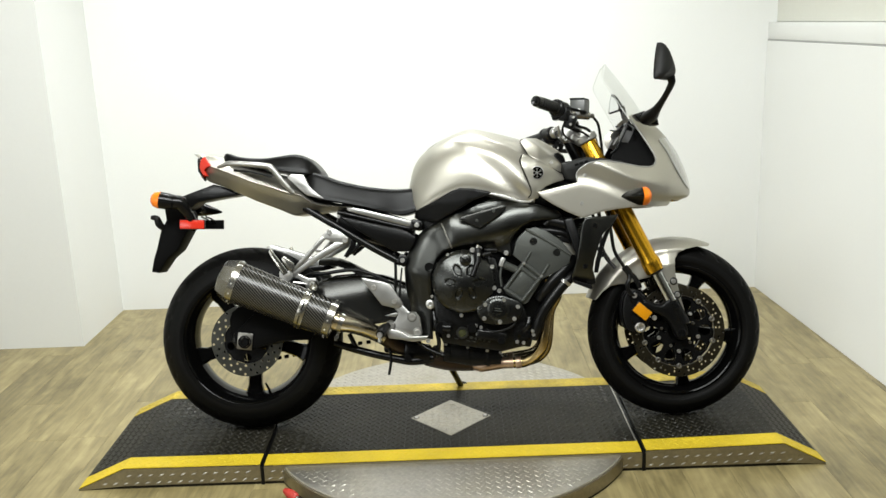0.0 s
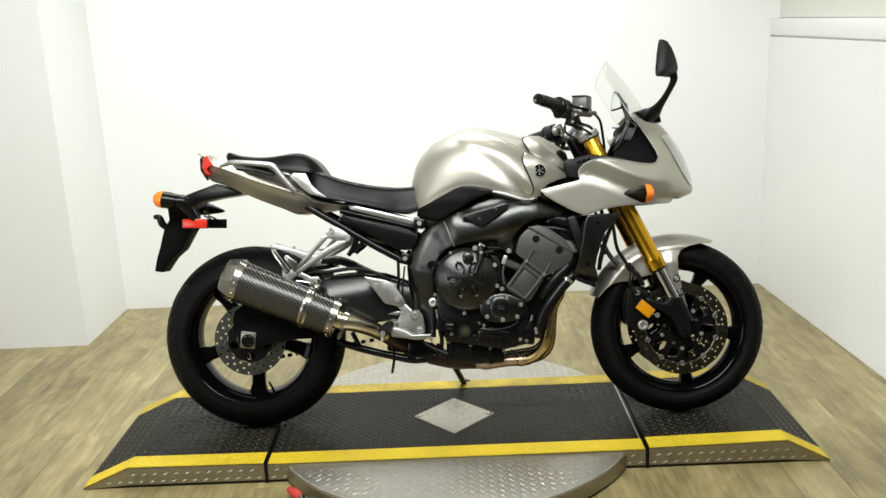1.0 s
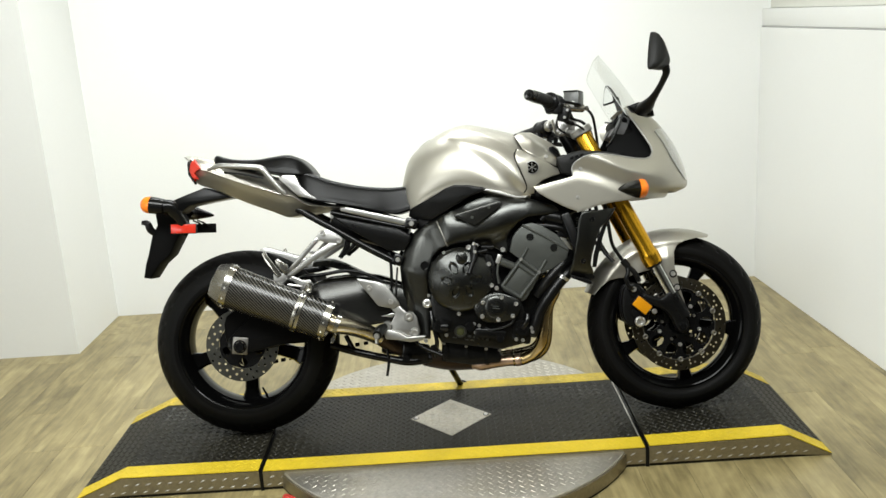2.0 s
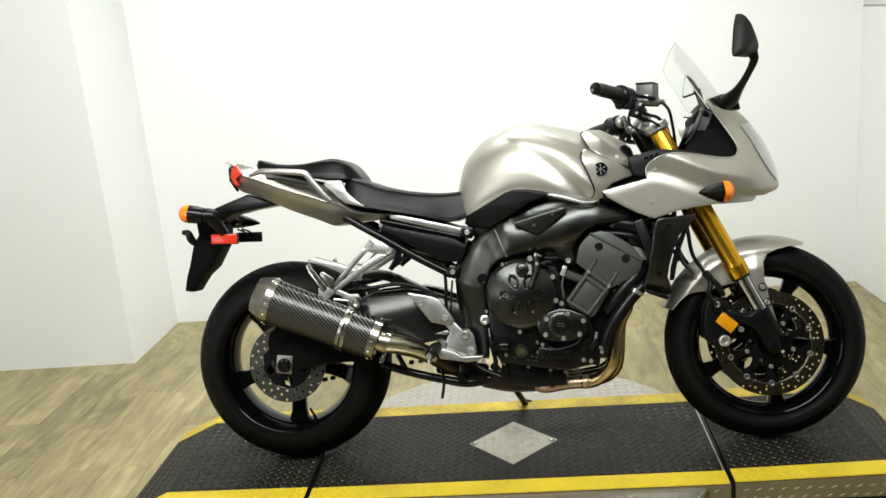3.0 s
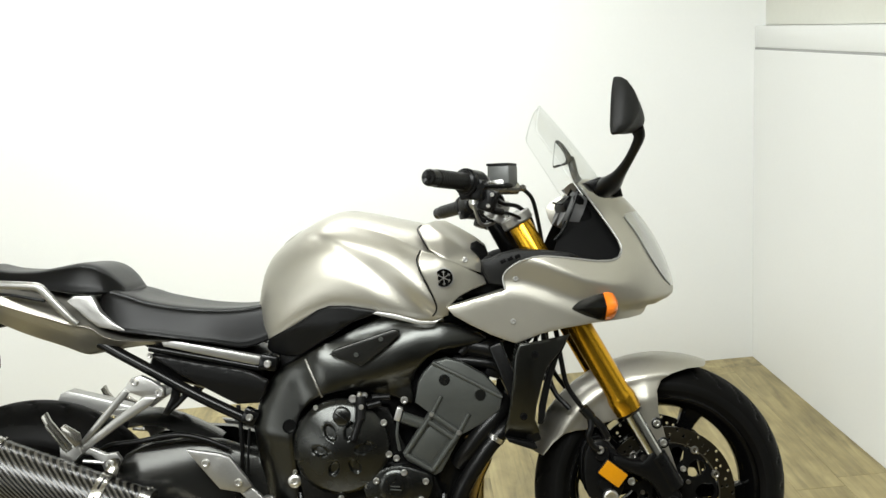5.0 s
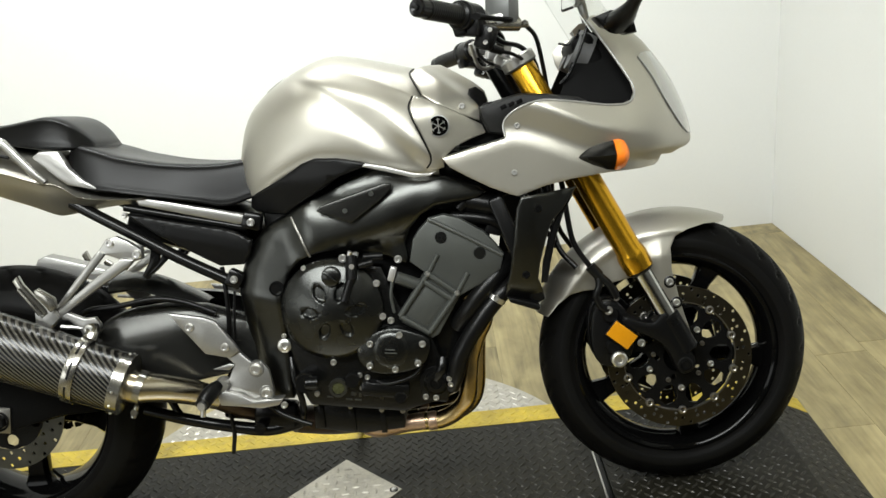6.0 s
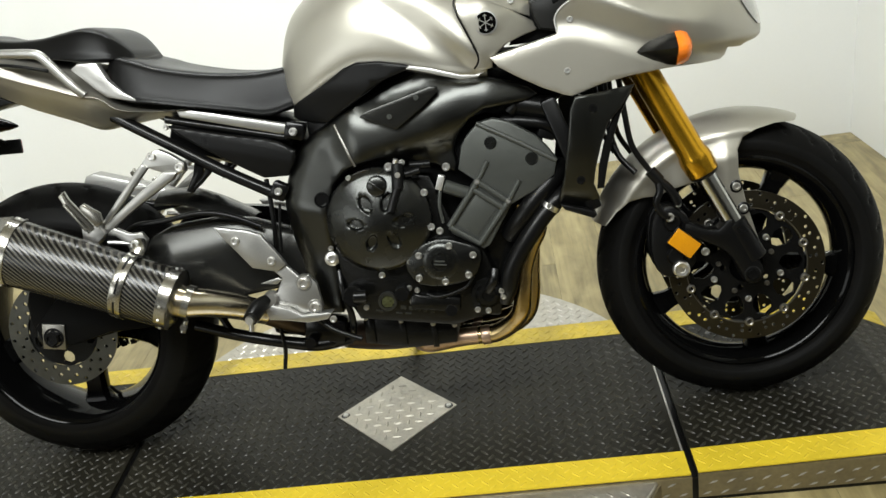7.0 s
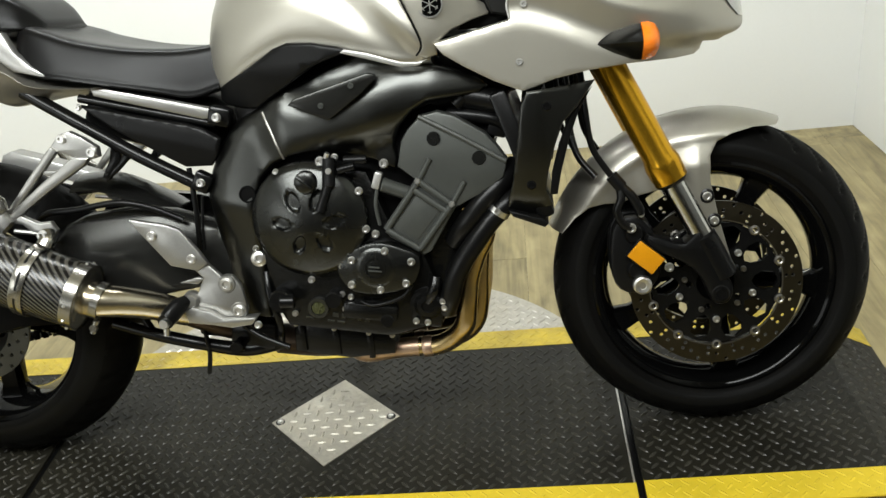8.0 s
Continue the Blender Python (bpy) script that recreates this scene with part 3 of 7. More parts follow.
zmin = min(v.co.z for v in bm.verts)
bmesh.ops.translate(bm, verts=bm.verts[:], vec=(0, 0, DECK - 0.0004 - zmin))
diamond = part("diamond_plate", bm, worn_plate, stand, "bare metal diamond plate with two screws", smooth=False)
inside = lambda x, y: abs(x + 0.047) / 0.132 + abs(y + 0.002) / 0.136 < 0.93
tread("diamond_treads", grid(-0.2, 0.1, -0.16, 0.15, 0.0245, inside), (0.0125, 0.0040), 0.0022, worn_plate, diamond, lambda x: DECK + 0.0026, twist=0)
for s in (-1, 1):
    bm = bmesh.new()
    lathe(bm, [(1e-4, 0.0022), (0.003, 0.0022), (0.0032, 0.0034), (0.0058, 0.0028), (0.0066, 0)], (-0.047 + s * 0.121, 0, DECK + 0.0028), (0, 0, 1), 14)
    screw = part("screw", bm, bolt_steel, diamond)
    # flat black ring paints the shade of the countersunk hole
    bm = lathe(bmesh.new(), [(0.0064, 0.0004), (0.0098, 0.0009), (0.0102, 0.0)], (-0.047 + s * 0.121, 0, DECK + 0.0026), (0, 0, 1), 16)
    part("countersink_ring", bm, soft_black, screw, "dark ring for the shaded countersink round the screw")

# round table that shows before and behind the deck
bm = bmesh.new()
lathe(bm, [(1e-3, 0.058), (DISC_R - 0.003, 0.058), (DISC_R, 0.055), (DISC_R, 0.006), (DISC_R - 0.01, 0.006)], (DISC_X, 0, 0), (0, 0, 1), 128)
disc = part("round_table", bm, tread_alu, stand, "round aluminium tread-plate table")
on_disc = lambda x, y: abs(y) > HALF + 0.012 and math.hypot(x - DISC_X, y) < DISC_R - 0.02
tread("round_table_treads", weave(-0.68, 0.6, -0.63, 0.63, 0.0215, on_disc), (0.0130, 0.0038), 0.0013, tread_alu, disc, lambda x: 0.058)
bm = bmesh.new()
lathe(bm, [(DISC_R - 0.001, 0.008), (DISC_R + 0.005, 0.008), (DISC_R + 0.005, 0.050), (DISC_R - 0.001, 0.050)], (DISC_X, 0, 0), (0, 0, 1), 128, closed=True)
part("rim_facing", bm, side_alu, disc, "bare aluminium rim facing")
bm = bmesh.new()
lathe(bm, [(DISC_R - 0.02, 0.0005), (DISC_R + 0.004, 0.0005), (DISC_R + 0.004, 0.0085), (DISC_R - 0.02, 0.0085)], (DISC_X, 0, 0), (0, 0, 1), 128, closed=True)
part("base_ring", bm, soft_black, disc, "black rubber ring on the floor")
# locking lever with a red grip at the table's rim
latch = thing("latch_lever", "small steel latch lever with a red rubber grip beside the turntable", "lever")
bm = bmesh.new()
tube(bm, [(-0.565, -0.415, 0.034), (-0.548, -0.432, 0.033), (-0.53, -0.45, 0.030), (-0.522, -0.458, 0.029)], [0.009, 0.0145, 0.0145, 0.011], 14)
part("grip", bm, red_rubber, latch, "red rubber grip")
bm = bmesh.new()
tube(bm, [(-0.525, -0.455, 0.029), (-0.508, -0.472, 0.027), (-0.488, -0.484, 0.028), (-0.472, -0.482, 0.03)], [0.010, 0.012, 0.011, 0.009], 10, flat=0.6)
block(bm, (-0.505, -0.474, 0.016), (0.05, 0.022, 0.030), (0, 0, -40), 0.004)
part("clamp", bm, cast_alu, latch, "worn steel clamp")
bm = bmesh.new()
rod(bm, (-0.497, -0.498, 0.036), (-0.515, -0.462, 0.036), 0.0035)
rod(bm, (-0.51, -0.494, 0.029), (-0.525, -0.462, 0.029), 0.0035)
part("pin", bm, black_satin, latch)


# ---- the motorcycle: x ahead, y to its left, z up from the deck; it leans on its side stand ----
bike = thing("motorcycle", "silver half-faired sport motorcycle with gold forks, leaning on its side stand", "motorcycle", m=pose(0, -0.045, 0.0655, -13.0, 0, -1.0))
REAR, FRONT = (-0.725, 0.0, 0.319), (0.729, 0.0, 0.3055)
GUARD = (0.728, 0.303)


def mirrored(pts):
    return [(p[0], -p[1], p[2]) for p in pts]


# -- wheels --
def tyre_mesh(c, big, half, grooves):
    """A tyre with a round crown and slanting tread grooves pressed into it."""
    prof = [(big, 0), (big - 0.0016 * half / 0.06, half * 0.18), (big - 0.006 * half / 0.06, half * 0.36), (big - 0.013 * half / 0.06, half * 0.56), (big - 0.024 * half / 0.06, half * 0.76),
            (big - 0.036 * half / 0.06, half * 0.91), (big - 0.048 * half / 0.06, half), (big - 0.062 * half / 0.06, half * 0.99), (0.228, half * 0.90), (0.221, half * 0.86), (0.216, half * 0.78)]
    side = spline(prof, 3)
    full = [(p[0], -p[1]) for p in side[::-1]] + [(p[0], p[1]) for p in side[1:]]
    bm = bmesh.new()
    lathe(bm, full, c, (0, 1, 0), grooves * 10)
    cx, _, cz = c
    for v in bm.verts:
        dx, dz = v.co.x - cx, v.co.z - cz
        r = math.hypot(dx, dz)
        s = abs(v.co.y) / half
        if s < 0.80 and r > 0.24:
            ang = math.degrees(math.atan2(dz, dx)) * grooves / 360.0
            lean = ang + (s * 1.15 if v.co.y > 0 else s * 1.15 + 0.5)
            ph = lean - math.floor(lean)
            if ph < 0.11 and 0.14 < s:
                k = 1 - 0.004 / r
                v.co.x, v.co.z = cx + dx * k, cz + dz * k
    return bm


def tyre(c, big, half, grooves, wheel, label):
    ob = part("tyre", tyre_mesh(c, big, half, grooves), rubber, wheel, label)
    # band of paler rubber paints the sheen on the sidewall
    ob.data.materials.append(sidewall_rubber)
    for f in ob.data.polygons:
        if 0.234 < math.hypot(f.center.x - c[0], f.center.z - c[2]) < big - 0.041:
            f.material_index = 1


def rim_mesh(c, half, hub):
    cx, _, cz = c
    bm = bmesh.new()
    prof = [(0.222, -half * 0.93), (0.217, -half), (0.211, -half * 0.96), (0.205, -half * 0.82), (0.197, -half * 0.5), (0.191, -half * 0.2), (0.191, half * 0.2), (0.197, half * 0.5), (0.205, half * 0.82),
            (0.211, half * 0.96), (0.217, half), (0.222, half * 0.93), (0.214, half * 0.75), (0.204, half * 0.3), (0.204, -half * 0.3), (0.214, -half * 0.75)]
    lathe(bm, prof, c, (0, 1, 0), 96, closed=True)
    rod(bm, (cx, -hub, cz), (cx, hub, cz), 0.046, seg=32)
    return bm


def spoke_meshes(c, spokes, offset, spoke_w):
    for i in range(spokes):
        bm = bmesh.new()
        a = radians(offset + 360 * i / spokes)
        d, t = Vector((math.cos(a), 0, math.sin(a))), Vector((-math.sin(a), 0, math.cos(a)))
        loops = []
        for r, w, h, sweep in ((0.03, 0.032, 0.030, 0), (0.07, spoke_w * 0.52, 0.026, 0.003), (0.12, spoke_w * 0.44, 0.021, 0.004), (0.165, spoke_w * 0.46, 0.020, 0.002), (0.188, spoke_w * 0.6, 0.021, 0), (0.2, spoke_w * 0.85, 0.024, 0)):
            o = Vector(c) + d * r + t * sweep
            ring = []
            for u, v in ((-1, -0.55), (-0.75, -1), (0.75, -1), (1, -0.55), (1, 0.55), (0.75, 1), (-0.75, 1), (-1, 0.55)):
                ring.append(o + t * (u * w) + Vector((0, v * h, 0)))
            loops.append(ring)
        rings(bm, loops)
        yield bm


def perforated(bm, c, y, thick, r0, r1, count, rows, size, keep=lambda i, j: True, start=0.0, aspect=1.0):
    """A flat ring with round holes drilled through it."""
    cx, _, cz = c

    def at(r, a, yy):
        return bm.verts.new((cx + r * math.cos(a), yy, cz + r * math.sin(a)))

    da, dr = 2 * math.pi / count, (r1 - r0) / rows
    faces_y = (y - thick / 2, y + thick / 2)
    for i in range(count):
        for j in range(rows):
            a0, a1, q0, q1 = start + i * da, start + (i + 1) * da, r0 + j * dr, r0 + (j + 1) * dr
            am, qm = (a0 + a1) / 2, (q0 + q1) / 2
            edge = [(q0, a0), (q0, am), (q0, a1), (qm, a1), (q1, a1), (q1, am), (q1, a0), (qm, a0)]
            outer = [[at(r, a, yy) for r, a in edge] for yy in faces_y]
            if keep(i, j):
                hole = []
                for yy in faces_y:
                    hole.append([at(qm + size * aspect * math.cos(k), am + size / qm * math.sin(k), yy) for k in [math.pi + radians(45) - radians(45) * m for m in range(8)]])
                hole = [[h[(m) % 8] for m in range(8)] for h in hole]
                for f in (0, 1):
                    for m in range(8):
                        n2 = (m + 1) % 8
                        bm.faces.new((outer[f][m], outer[f][n2], hole[f][n2], hole[f][m]))
                for m in range(8):
                    n2 = (m + 1) % 8
                    bm.faces.new((hole[0][m], hole[0][n2], hole[1][n2], hole[1][m]))
            else:
                for f in (0, 1):
                    bm.faces.new(outer[f])
            if j == 0:
                bm.faces.new((outer[0][0], outer[0][1], outer[1][1], outer[1][0]))
                bm.faces.new((outer[0][1], outer[0][2], outer[1][2], outer[1][1]))
            if j == rows - 1:
                bm.faces.new((outer[0][4], outer[0][5], outer[1][5], outer[1][4]))
                bm.faces.new((outer[0][5], outer[0][6], outer[1][6], outer[1][5]))
    bmesh.ops.remove_doubles(bm, verts=bm.verts[:], dist=1e-5)
    return bm


rear_wheel = part("rear_wheel", rim_mesh(REAR, 0.088, 0.075), black_gloss, bike, "gloss black five-spoke rear wheel")
for bm in spoke_meshes(REAR, 5, -90, 0.050):
    part("spoke", bm, black_gloss, rear_wheel)
tyre(REAR, 0.3130, 0.093, 26, rear_wheel, "wide black road tyre")
front_wheel = part("front_wheel", rim_mesh(FRONT, 0.052, 0.06), black_gloss, bike, "gloss black five-spoke front wheel")
for bm in spoke_meshes(FRONT, 5, 62, 0.040):
    part("spoke", bm, black_gloss, front_wheel)
tyre(FRONT, 0.2945, 0.055, 30, front_wheel, "black road tyre")
bm = perforated(bmesh.new(), REAR, -0.092, 0.005, 0.078, 0.121, 36, 3, 0.0045, lambda i, j: (i + j) % 2 == 0)
part("brake_disc", bm, rear_disc_steel, rear_wheel, "drilled grey steel brake disc", smooth=False)
bm = perforated(bmesh.new(), REAR, -0.088, 0.006, 0.036, 0.08, 5, 1, 0.014, start=0.3)
part("disc_carrier", bm, black_satin, rear_wheel)
for wheel, c, a in ((rear_wheel, REAR, -75), (front_wheel, FRONT, -3)):
    d = Vector((math.cos(radians(a)), 0, math.sin(radians(a))))
    bm = bmesh.new()
    p = Vector(c) + d * 0.192
    tube(bm, [p, p - d * 0.012 + Vector((0, -0.012, 0)), p - d * 0.028 + Vector((0, -0.022, 0))], [0.0045, 0.004, 0.0035], 10)
    part("valve", bm, bolt_steel if wheel is front_wheel else soft_black, wheel)
for s in (-1, 1):
    bm = perforated(bmesh.new(), FRONT, s * 0.072, 0.005, 0.1205, 0.155, 54, 3, 0.0036, lambda i, j: (i + 2 * j) % 3 == 0 or (j == 1 and i % 3 == 0))
    fdisc = part("brake_disc", bm, disc_steel, front_wheel, "drilled brown-tinged steel brake disc", smooth=False)
    bm = perforated(bmesh.new(), FRONT, s * 0.068, 0.008, 0.060, 0.1165, 10, 1, 0.0190, start=0.314, aspect=1.25)
    perforated(bm, FRONT, s * 0.068, 0.008, 0.034, 0.060, 10, 1, 0.006, lambda i, j: i % 2 == 0, start=0.314)
    part("disc_carrier", bm, black_satin, fdisc, "black disc carrier")
    bm = lathe(bmesh.new(), [(0.1188, -0.0026), (0.1206, -0.0028), (0.1206, 0.0028), (0.1188, 0.0026)], (FRONT[0], s * 0.072, FRONT[2]), (0, 1, 0), 72, closed=True)
    part("inner_rim", bm, bobbin_steel, fdisc, "bright inner edge of the disc")
    for i in range(10):
        a = 0.314 + 2 * math.pi * i / 10
        px, pz = FRONT[0] + 0.119 * math.cos(a), FRONT[2] + 0.119 * math.sin(a)
        bm = lathe(bmesh.new(), [(0.004, 0.002), (0.006, 0.0035), (0.0092, 0.0025), (0.0095, -0.006)], (px, s * 0.074, pz), (0, s, 0), 12)
        part("bobbin", bm, bobbin_steel, fdisc)
    bolts("carrier_bolt", [(FRONT[0] + 0.069 * math.cos(radians(a)), s * 0.0755, FRONT[2] + 0.069 * math.sin(radians(a)), 0.0068) for a in (54, 126, 198, 270, 342)], bolt_steel, fdisc, s, 0.006)
    bolts("disc_bolt", [(FRONT[0] + 0.056 * math.cos(radians(98 + 72 * i)), s * 0.073, FRONT[2] + 0.056 * math.sin(radians(98 + 72 * i)), 0.0055) for i in range(5)], bobbin_steel, fdisc, s)
# sprocket and chain on the far side
bm = perforated(bmesh.new(), REAR, 0.078, 0.006, 0.045, 0.092, 10, 1, 0.014, start=0.2)
for i in range(45):
    a = 2 * math.pi * i / 45
    d, t = Vector((math.cos(a), 0, math.sin(a))), Vector((-math.sin(a), 0, math.cos(a)))
    o = Vector(REAR) + Vector((0, 0.078, 0))
    rings(bm, [[o + d * 0.091 + t * u + Vector((0, v, 0)) for u, v in ((-0.0045, -0.003), (0.0045, -0.003), (0.0045, 0.003), (-0.0045, 0.003))],
               [o + d * 0.099 + t * u + Vector((0, v, 0)) for u, v in ((-0.0018, -0.0025), (0.0018, -0.0025), (0.0018, 0.0025), (-0.0018, 0.0025))]])
part("sprocket", bm, black_satin, rear_wheel, "dark toothed rear sprocket", smooth=False)
bm = bmesh.new()
loop = [(REAR[0] + 0.095 * math.cos(radians(a)), REAR[2] + 0.095 * math.sin(radians(a))) for a in range(80, 281, 14)] + [(-0.45, 0.265), (-0.18, 0.30)] + \
       [(-0.13 + 0.036 * math.cos(radians(a)), 0.345 + 0.036 * math.sin(radians(a))) for a in range(-80, 81, 32)] + [(-0.2, 0.385), (-0.45, 0.405)]
length = spline(loop, 10, True)
acc = 0.0
for p, q in zip(length, length[1:] + length[:1]):
    seg = math.hypot(q[0] - p[0], q[1] - p[1])
    acc += seg
    if acc >= 0.0155:
        acc = 0.0
        for yy in (0.071, 0.083):
            a = math.degrees(math.atan2(q[1] - p[1], q[0] - p[0]))
            block(bm, (p[0], yy, p[1]), (0.0148, 0.003, 0.012), (0, -a, 0), 0.001, 1)
        rod(bm, (p[0], 0.07, p[1]), (p[0], 0.085, p[1]), 0.0045, seg=8)
part("drive_chain", bm, black_satin, bike, "dark drive chain", smooth=False)

# -- front fork, axle feet, calipers --
AX = Vector((0.208, 0, -0.431)).normalized()
FORK_TOP, COLLAR = Vector((0.437, 0, 0.953)), Vector((0.645, 0, 0.522))
for s in (-1, 1):
    y = Vector((0, s * 0.105, 0))
    bm = bmesh.new()
    lathe(bm, [(1e-4, -0.012), (0.018, -0.012), (0.022, -0.008), (0.027, 0.0), (0.027, 0.23), (0.0275, 0.30), (0.028, 0.44), (0.0315, 0.452), (0.0325, 0.46), (0.0318, 0.466), (0.0318, 0.478), (0.0305, 0.482), (0.0305, 0.490), (0.023, 0.4925), (0.0215, 0.488)], FORK_TOP + y, AX, 40)
    leg = part("fork_leg", bm, gold, bike, "gold anodised upside-down fork leg")
    bm = bmesh.new()
    rod(bm, COLLAR + y - AX * 0.02, COLLAR + y + AX * 0.16, 0.0208, seg=32, bev=0.02)
    part("slider", bm, chrome, leg, "chromed fork slider")
    bm = bmesh.new()
    lathe(bm, [(0.0215, 0.483), (0.0285, 0.486), (0.029, 0.493), (0.024, 0.498), (0.0212, 0.4985)], FORK_TOP + y, AX, 32)
    part("dust_seal", bm, soft_black, leg)
    bm = bmesh.new()
    slab(bm, [(0.604, 0.420), (0.640, 0.406), (0.668, 0.400), (0.684, 0.416), (0.699, 0.420), (0.712, 0.392), (0.730, 0.352), (0.750, 0.318), (0.747, 0.290), (0.730, 0.281), (0.713, 0.288), (0.700, 0.322), (0.680, 0.352), (0.644, 0.374), (0.606, 0.394)],
         s * 0.080, s * 0.128, 0.009, 2)
    rod(bm, COLLAR + y + AX * 0.125, COLLAR + y + AX * 0.215, 0.0250, 0.0255, 24)
    rod(bm, (0.728, s * 0.10, 0.303), (0.728, s * 0.130, 0.303), 0.0165, seg=24)
    foot = part("axle_foot", bm, plastic, leg, "black cast axle holder")
    bm = bmesh.new()
    lathe(bm, [(1e-4, 0.0005), (0.0075, 0.0005), (0.0085, 0.002), (0.0105, 0.002), (0.0115, -0.002)], (0.728, s * 0.1305, 0.303), (0, s, 0), 6)
    part("axle_end", bm, black_satin, foot, smooth=False)
    bm = bmesh.new()
    slab(bm, [(0.646, 0.540), (0.660, 0.540), (0.676, 0.500), (0.716, 0.398), (0.716, 0.366), (0.692, 0.384)], s * 0.070, s * 0.096, 0.004)
    part("fork_guard", bm, plastic, leg, "black fork guard")
    # caliper astride the disc
    bm = bmesh.new()
    cal = [(0.552, 0.442), (0.585, 0.452), (0.612, 0.430), (0.625, 0.398), (0.628, 0.362), (0.622, 0.330), (0.598, 0.310), (0.566, 0.308), (0.546, 0.326), (0.538, 0.362), (0.540, 0.408)]
    slab(bm, cal, s * 0.078, s * 0.112, 0.008, 2)
    slab(bm, cal, s * 0.066, s * 0.040, 0.006, 2)
    slab(bm, [(0.548, 0.430), (0.566, 0.434), (0.560, 0.330), (0.546, 0.332)], s * 0.044, s * 0.11, 0.003)
    for px, pz in ((0.582, 0.420), (0.584, 0.352)):
        lathe(bm, [(1e-4, 0.007), (0.014, 0.007), (0.018, 0.003), (0.02, -0.004)], (px, s * 0.112, pz), (0, s, 0), 20)
    caliper = part("brake_caliper", bm, plastic, bike, "black brake caliper")
    bm = bmesh.new()
    lathe(bm, [(1e-4, 0.011), (0.006, 0.011), (0.007, 0.013), (0.013, 0.014), (0.0165, 0.011), (0.0172, 0.0)], (0.592, s * 0.116, 0.326), (0, s, 0), 24)
    part("pad_cap", bm, bolt_steel, caliper, "round bare metal cap")
    bolts("caliper_bolt", [(0.576, s * 0.124, 0.433, 0.0095), (0.594, s * 0.124, 0.458, 0.0065), (0.640, s * 0.124, 0.357, 0.0085)], bolt_steel, caliper, s, 0.007)
    bm = bmesh.new()
    block(bm, (0.599, s * 0.133, 0.380), (0.056, 0.006, 0.036), (0, 41.5, 0), 0.002)
    refl = part("reflector", bm, amber_reflector, caliper, "amber rectangular reflector")
    bm = bmesh.new()
    block(bm, (0.599, s * 0.127, 0.380), (0.060, 0.009, 0.040), (0, 41.5, 0), 0.002)
    part("reflector_backing", bm, plastic, refl)
    # hoses
    bm = bmesh.new()
    tube(bm, [(0.470, s * 0.075, 0.80), (0.500, s * 0.095, 0.72), (0.506, s * 0.115, 0.65), (0.514, s * 0.122, 0.585), (0.538, s * 0.122, 0.540), (0.560, s * 0.122, 0.51)], 0.0058, 10)
    tube(bm, [(0.560, s * 0.122, 0.51), (0.578, s * 0.125, 0.492), (0.590, s * 0.125, 0.470), (0.594, s * 0.124, 0.458)], 0.0085, 10)
    tube(bm, [(0.558, s * 0.122, 0.512), (0.560, s * 0.128, 0.488), (0.552, s * 0.13, 0.468), (0.560, s * 0.128, 0.445), (0.574, s * 0.124, 0.433)], 0.0075, 10)
    tube(bm, [(0.545, s * 0.122, 0.530), (0.562, s * 0.124, 0.508)], 0.0115, 10)
    part("brake_hose", bm, soft_black, bike, "black brake hose")
bm = bmesh.new()
tube(bm, [(0.455, -0.05, 0.80), (0.478, -0.06, 0.70), (0.478, -0.06, 0.63), (0.490, -0.08, 0.565), (0.520, -0.1, 0.525)], 0.0062, 10)
tube(bm, [(0.44, -0.03, 0.78), (0.462, -0.04, 0.69), (0.464, -0.03, 0.62), (0.49, -0.02, 0.56)], 0.005, 10)
part("cable", bm, soft_black, bike, "black cable loops beside the fork")
bm = bmesh.new()
rod(bm, (0.728, -0.125, 0.303), (0.728, 0.125, 0.303), 0.012)
part("front_axle", bm, black_satin, bike)

# triple clamps and steering head
for z, name, mat, t in ((0.958, "top_clamp", cast_alu, 0.024), (0.775, "lower_clamp", black_satin, 0.036)):
    k = (0.953 - z) / 0.431
    cx = 0.437 + 0.208 * k
    bm = bmesh.new()
    for s in (-1, 1):
        p = Vector((cx, s * 0.105, z))
        rod(bm, p - AX * t / 2, p + AX * t / 2, 0.036, seg=28)
    block(bm, (cx - 0.018, 0, z - 0.004), (0.065, 0.21, t * 0.9), (0, 25.8, 0), 0.006)
    rod(bm, Vector((cx - 0.032, 0, z)) - AX * t * 0.8, Vector((cx - 0.032, 0, z)) + AX * t * 0.6, 0.024, seg=24)
    part(name, bm, mat, bike, "bare cast fork clamp" if t < 0.03 else "black lower fork clamp")
bm = bmesh.new()
rod(bm, (0.395, 0, 0.97), (0.50, 0, 0.75), 0.03, seg=20)
part("steering_head", bm, black_satin, bike)

# -- front mudguard --
RC = 0.319


def guard_depth(side):
    def depth(x, z):
        d = RC - math.hypot(x - GUARD[0], z - GUARD[1])
        t = min(1.0, max(0.0, d / 0.055))
        flare = 0.020 * max(0.0, 1 - abs(x - 0.70) / 0.11) * min(1.0, max(0.0, (d - 0.03) / 0.06))
        step = 0.005 / (1 + math.exp(-(d - 0.047) / 0.0018))
        return side * ((0.076 + flare) * math.sqrt(max(0.0, 1 - (1 - t) ** 2)) + 0.0005 - step)
    return depth


arc = [(GUARD[0] + RC * math.cos(radians(a)), GUARD[1] + RC * math.sin(radians(a))) for a in range(158, 65, -4)]
low = [(0.842, 0.586), (0.800, 0.587), (0.762, 0.580), (0.735, 0.568), (0.722, 0.545), (0.721, 0.500), (0.735, 0.430), (0.758, 0.346), (0.745, 0.346), (0.721, 0.400), (0.690, 0.470), (0.640, 0.490), (0.590, 0.478),
       (0.566, 0.468), (0.535, 0.468), (0.505, 0.462), (0.480, 0.444), (0.456, 0.416)]
bm = bmesh.new()
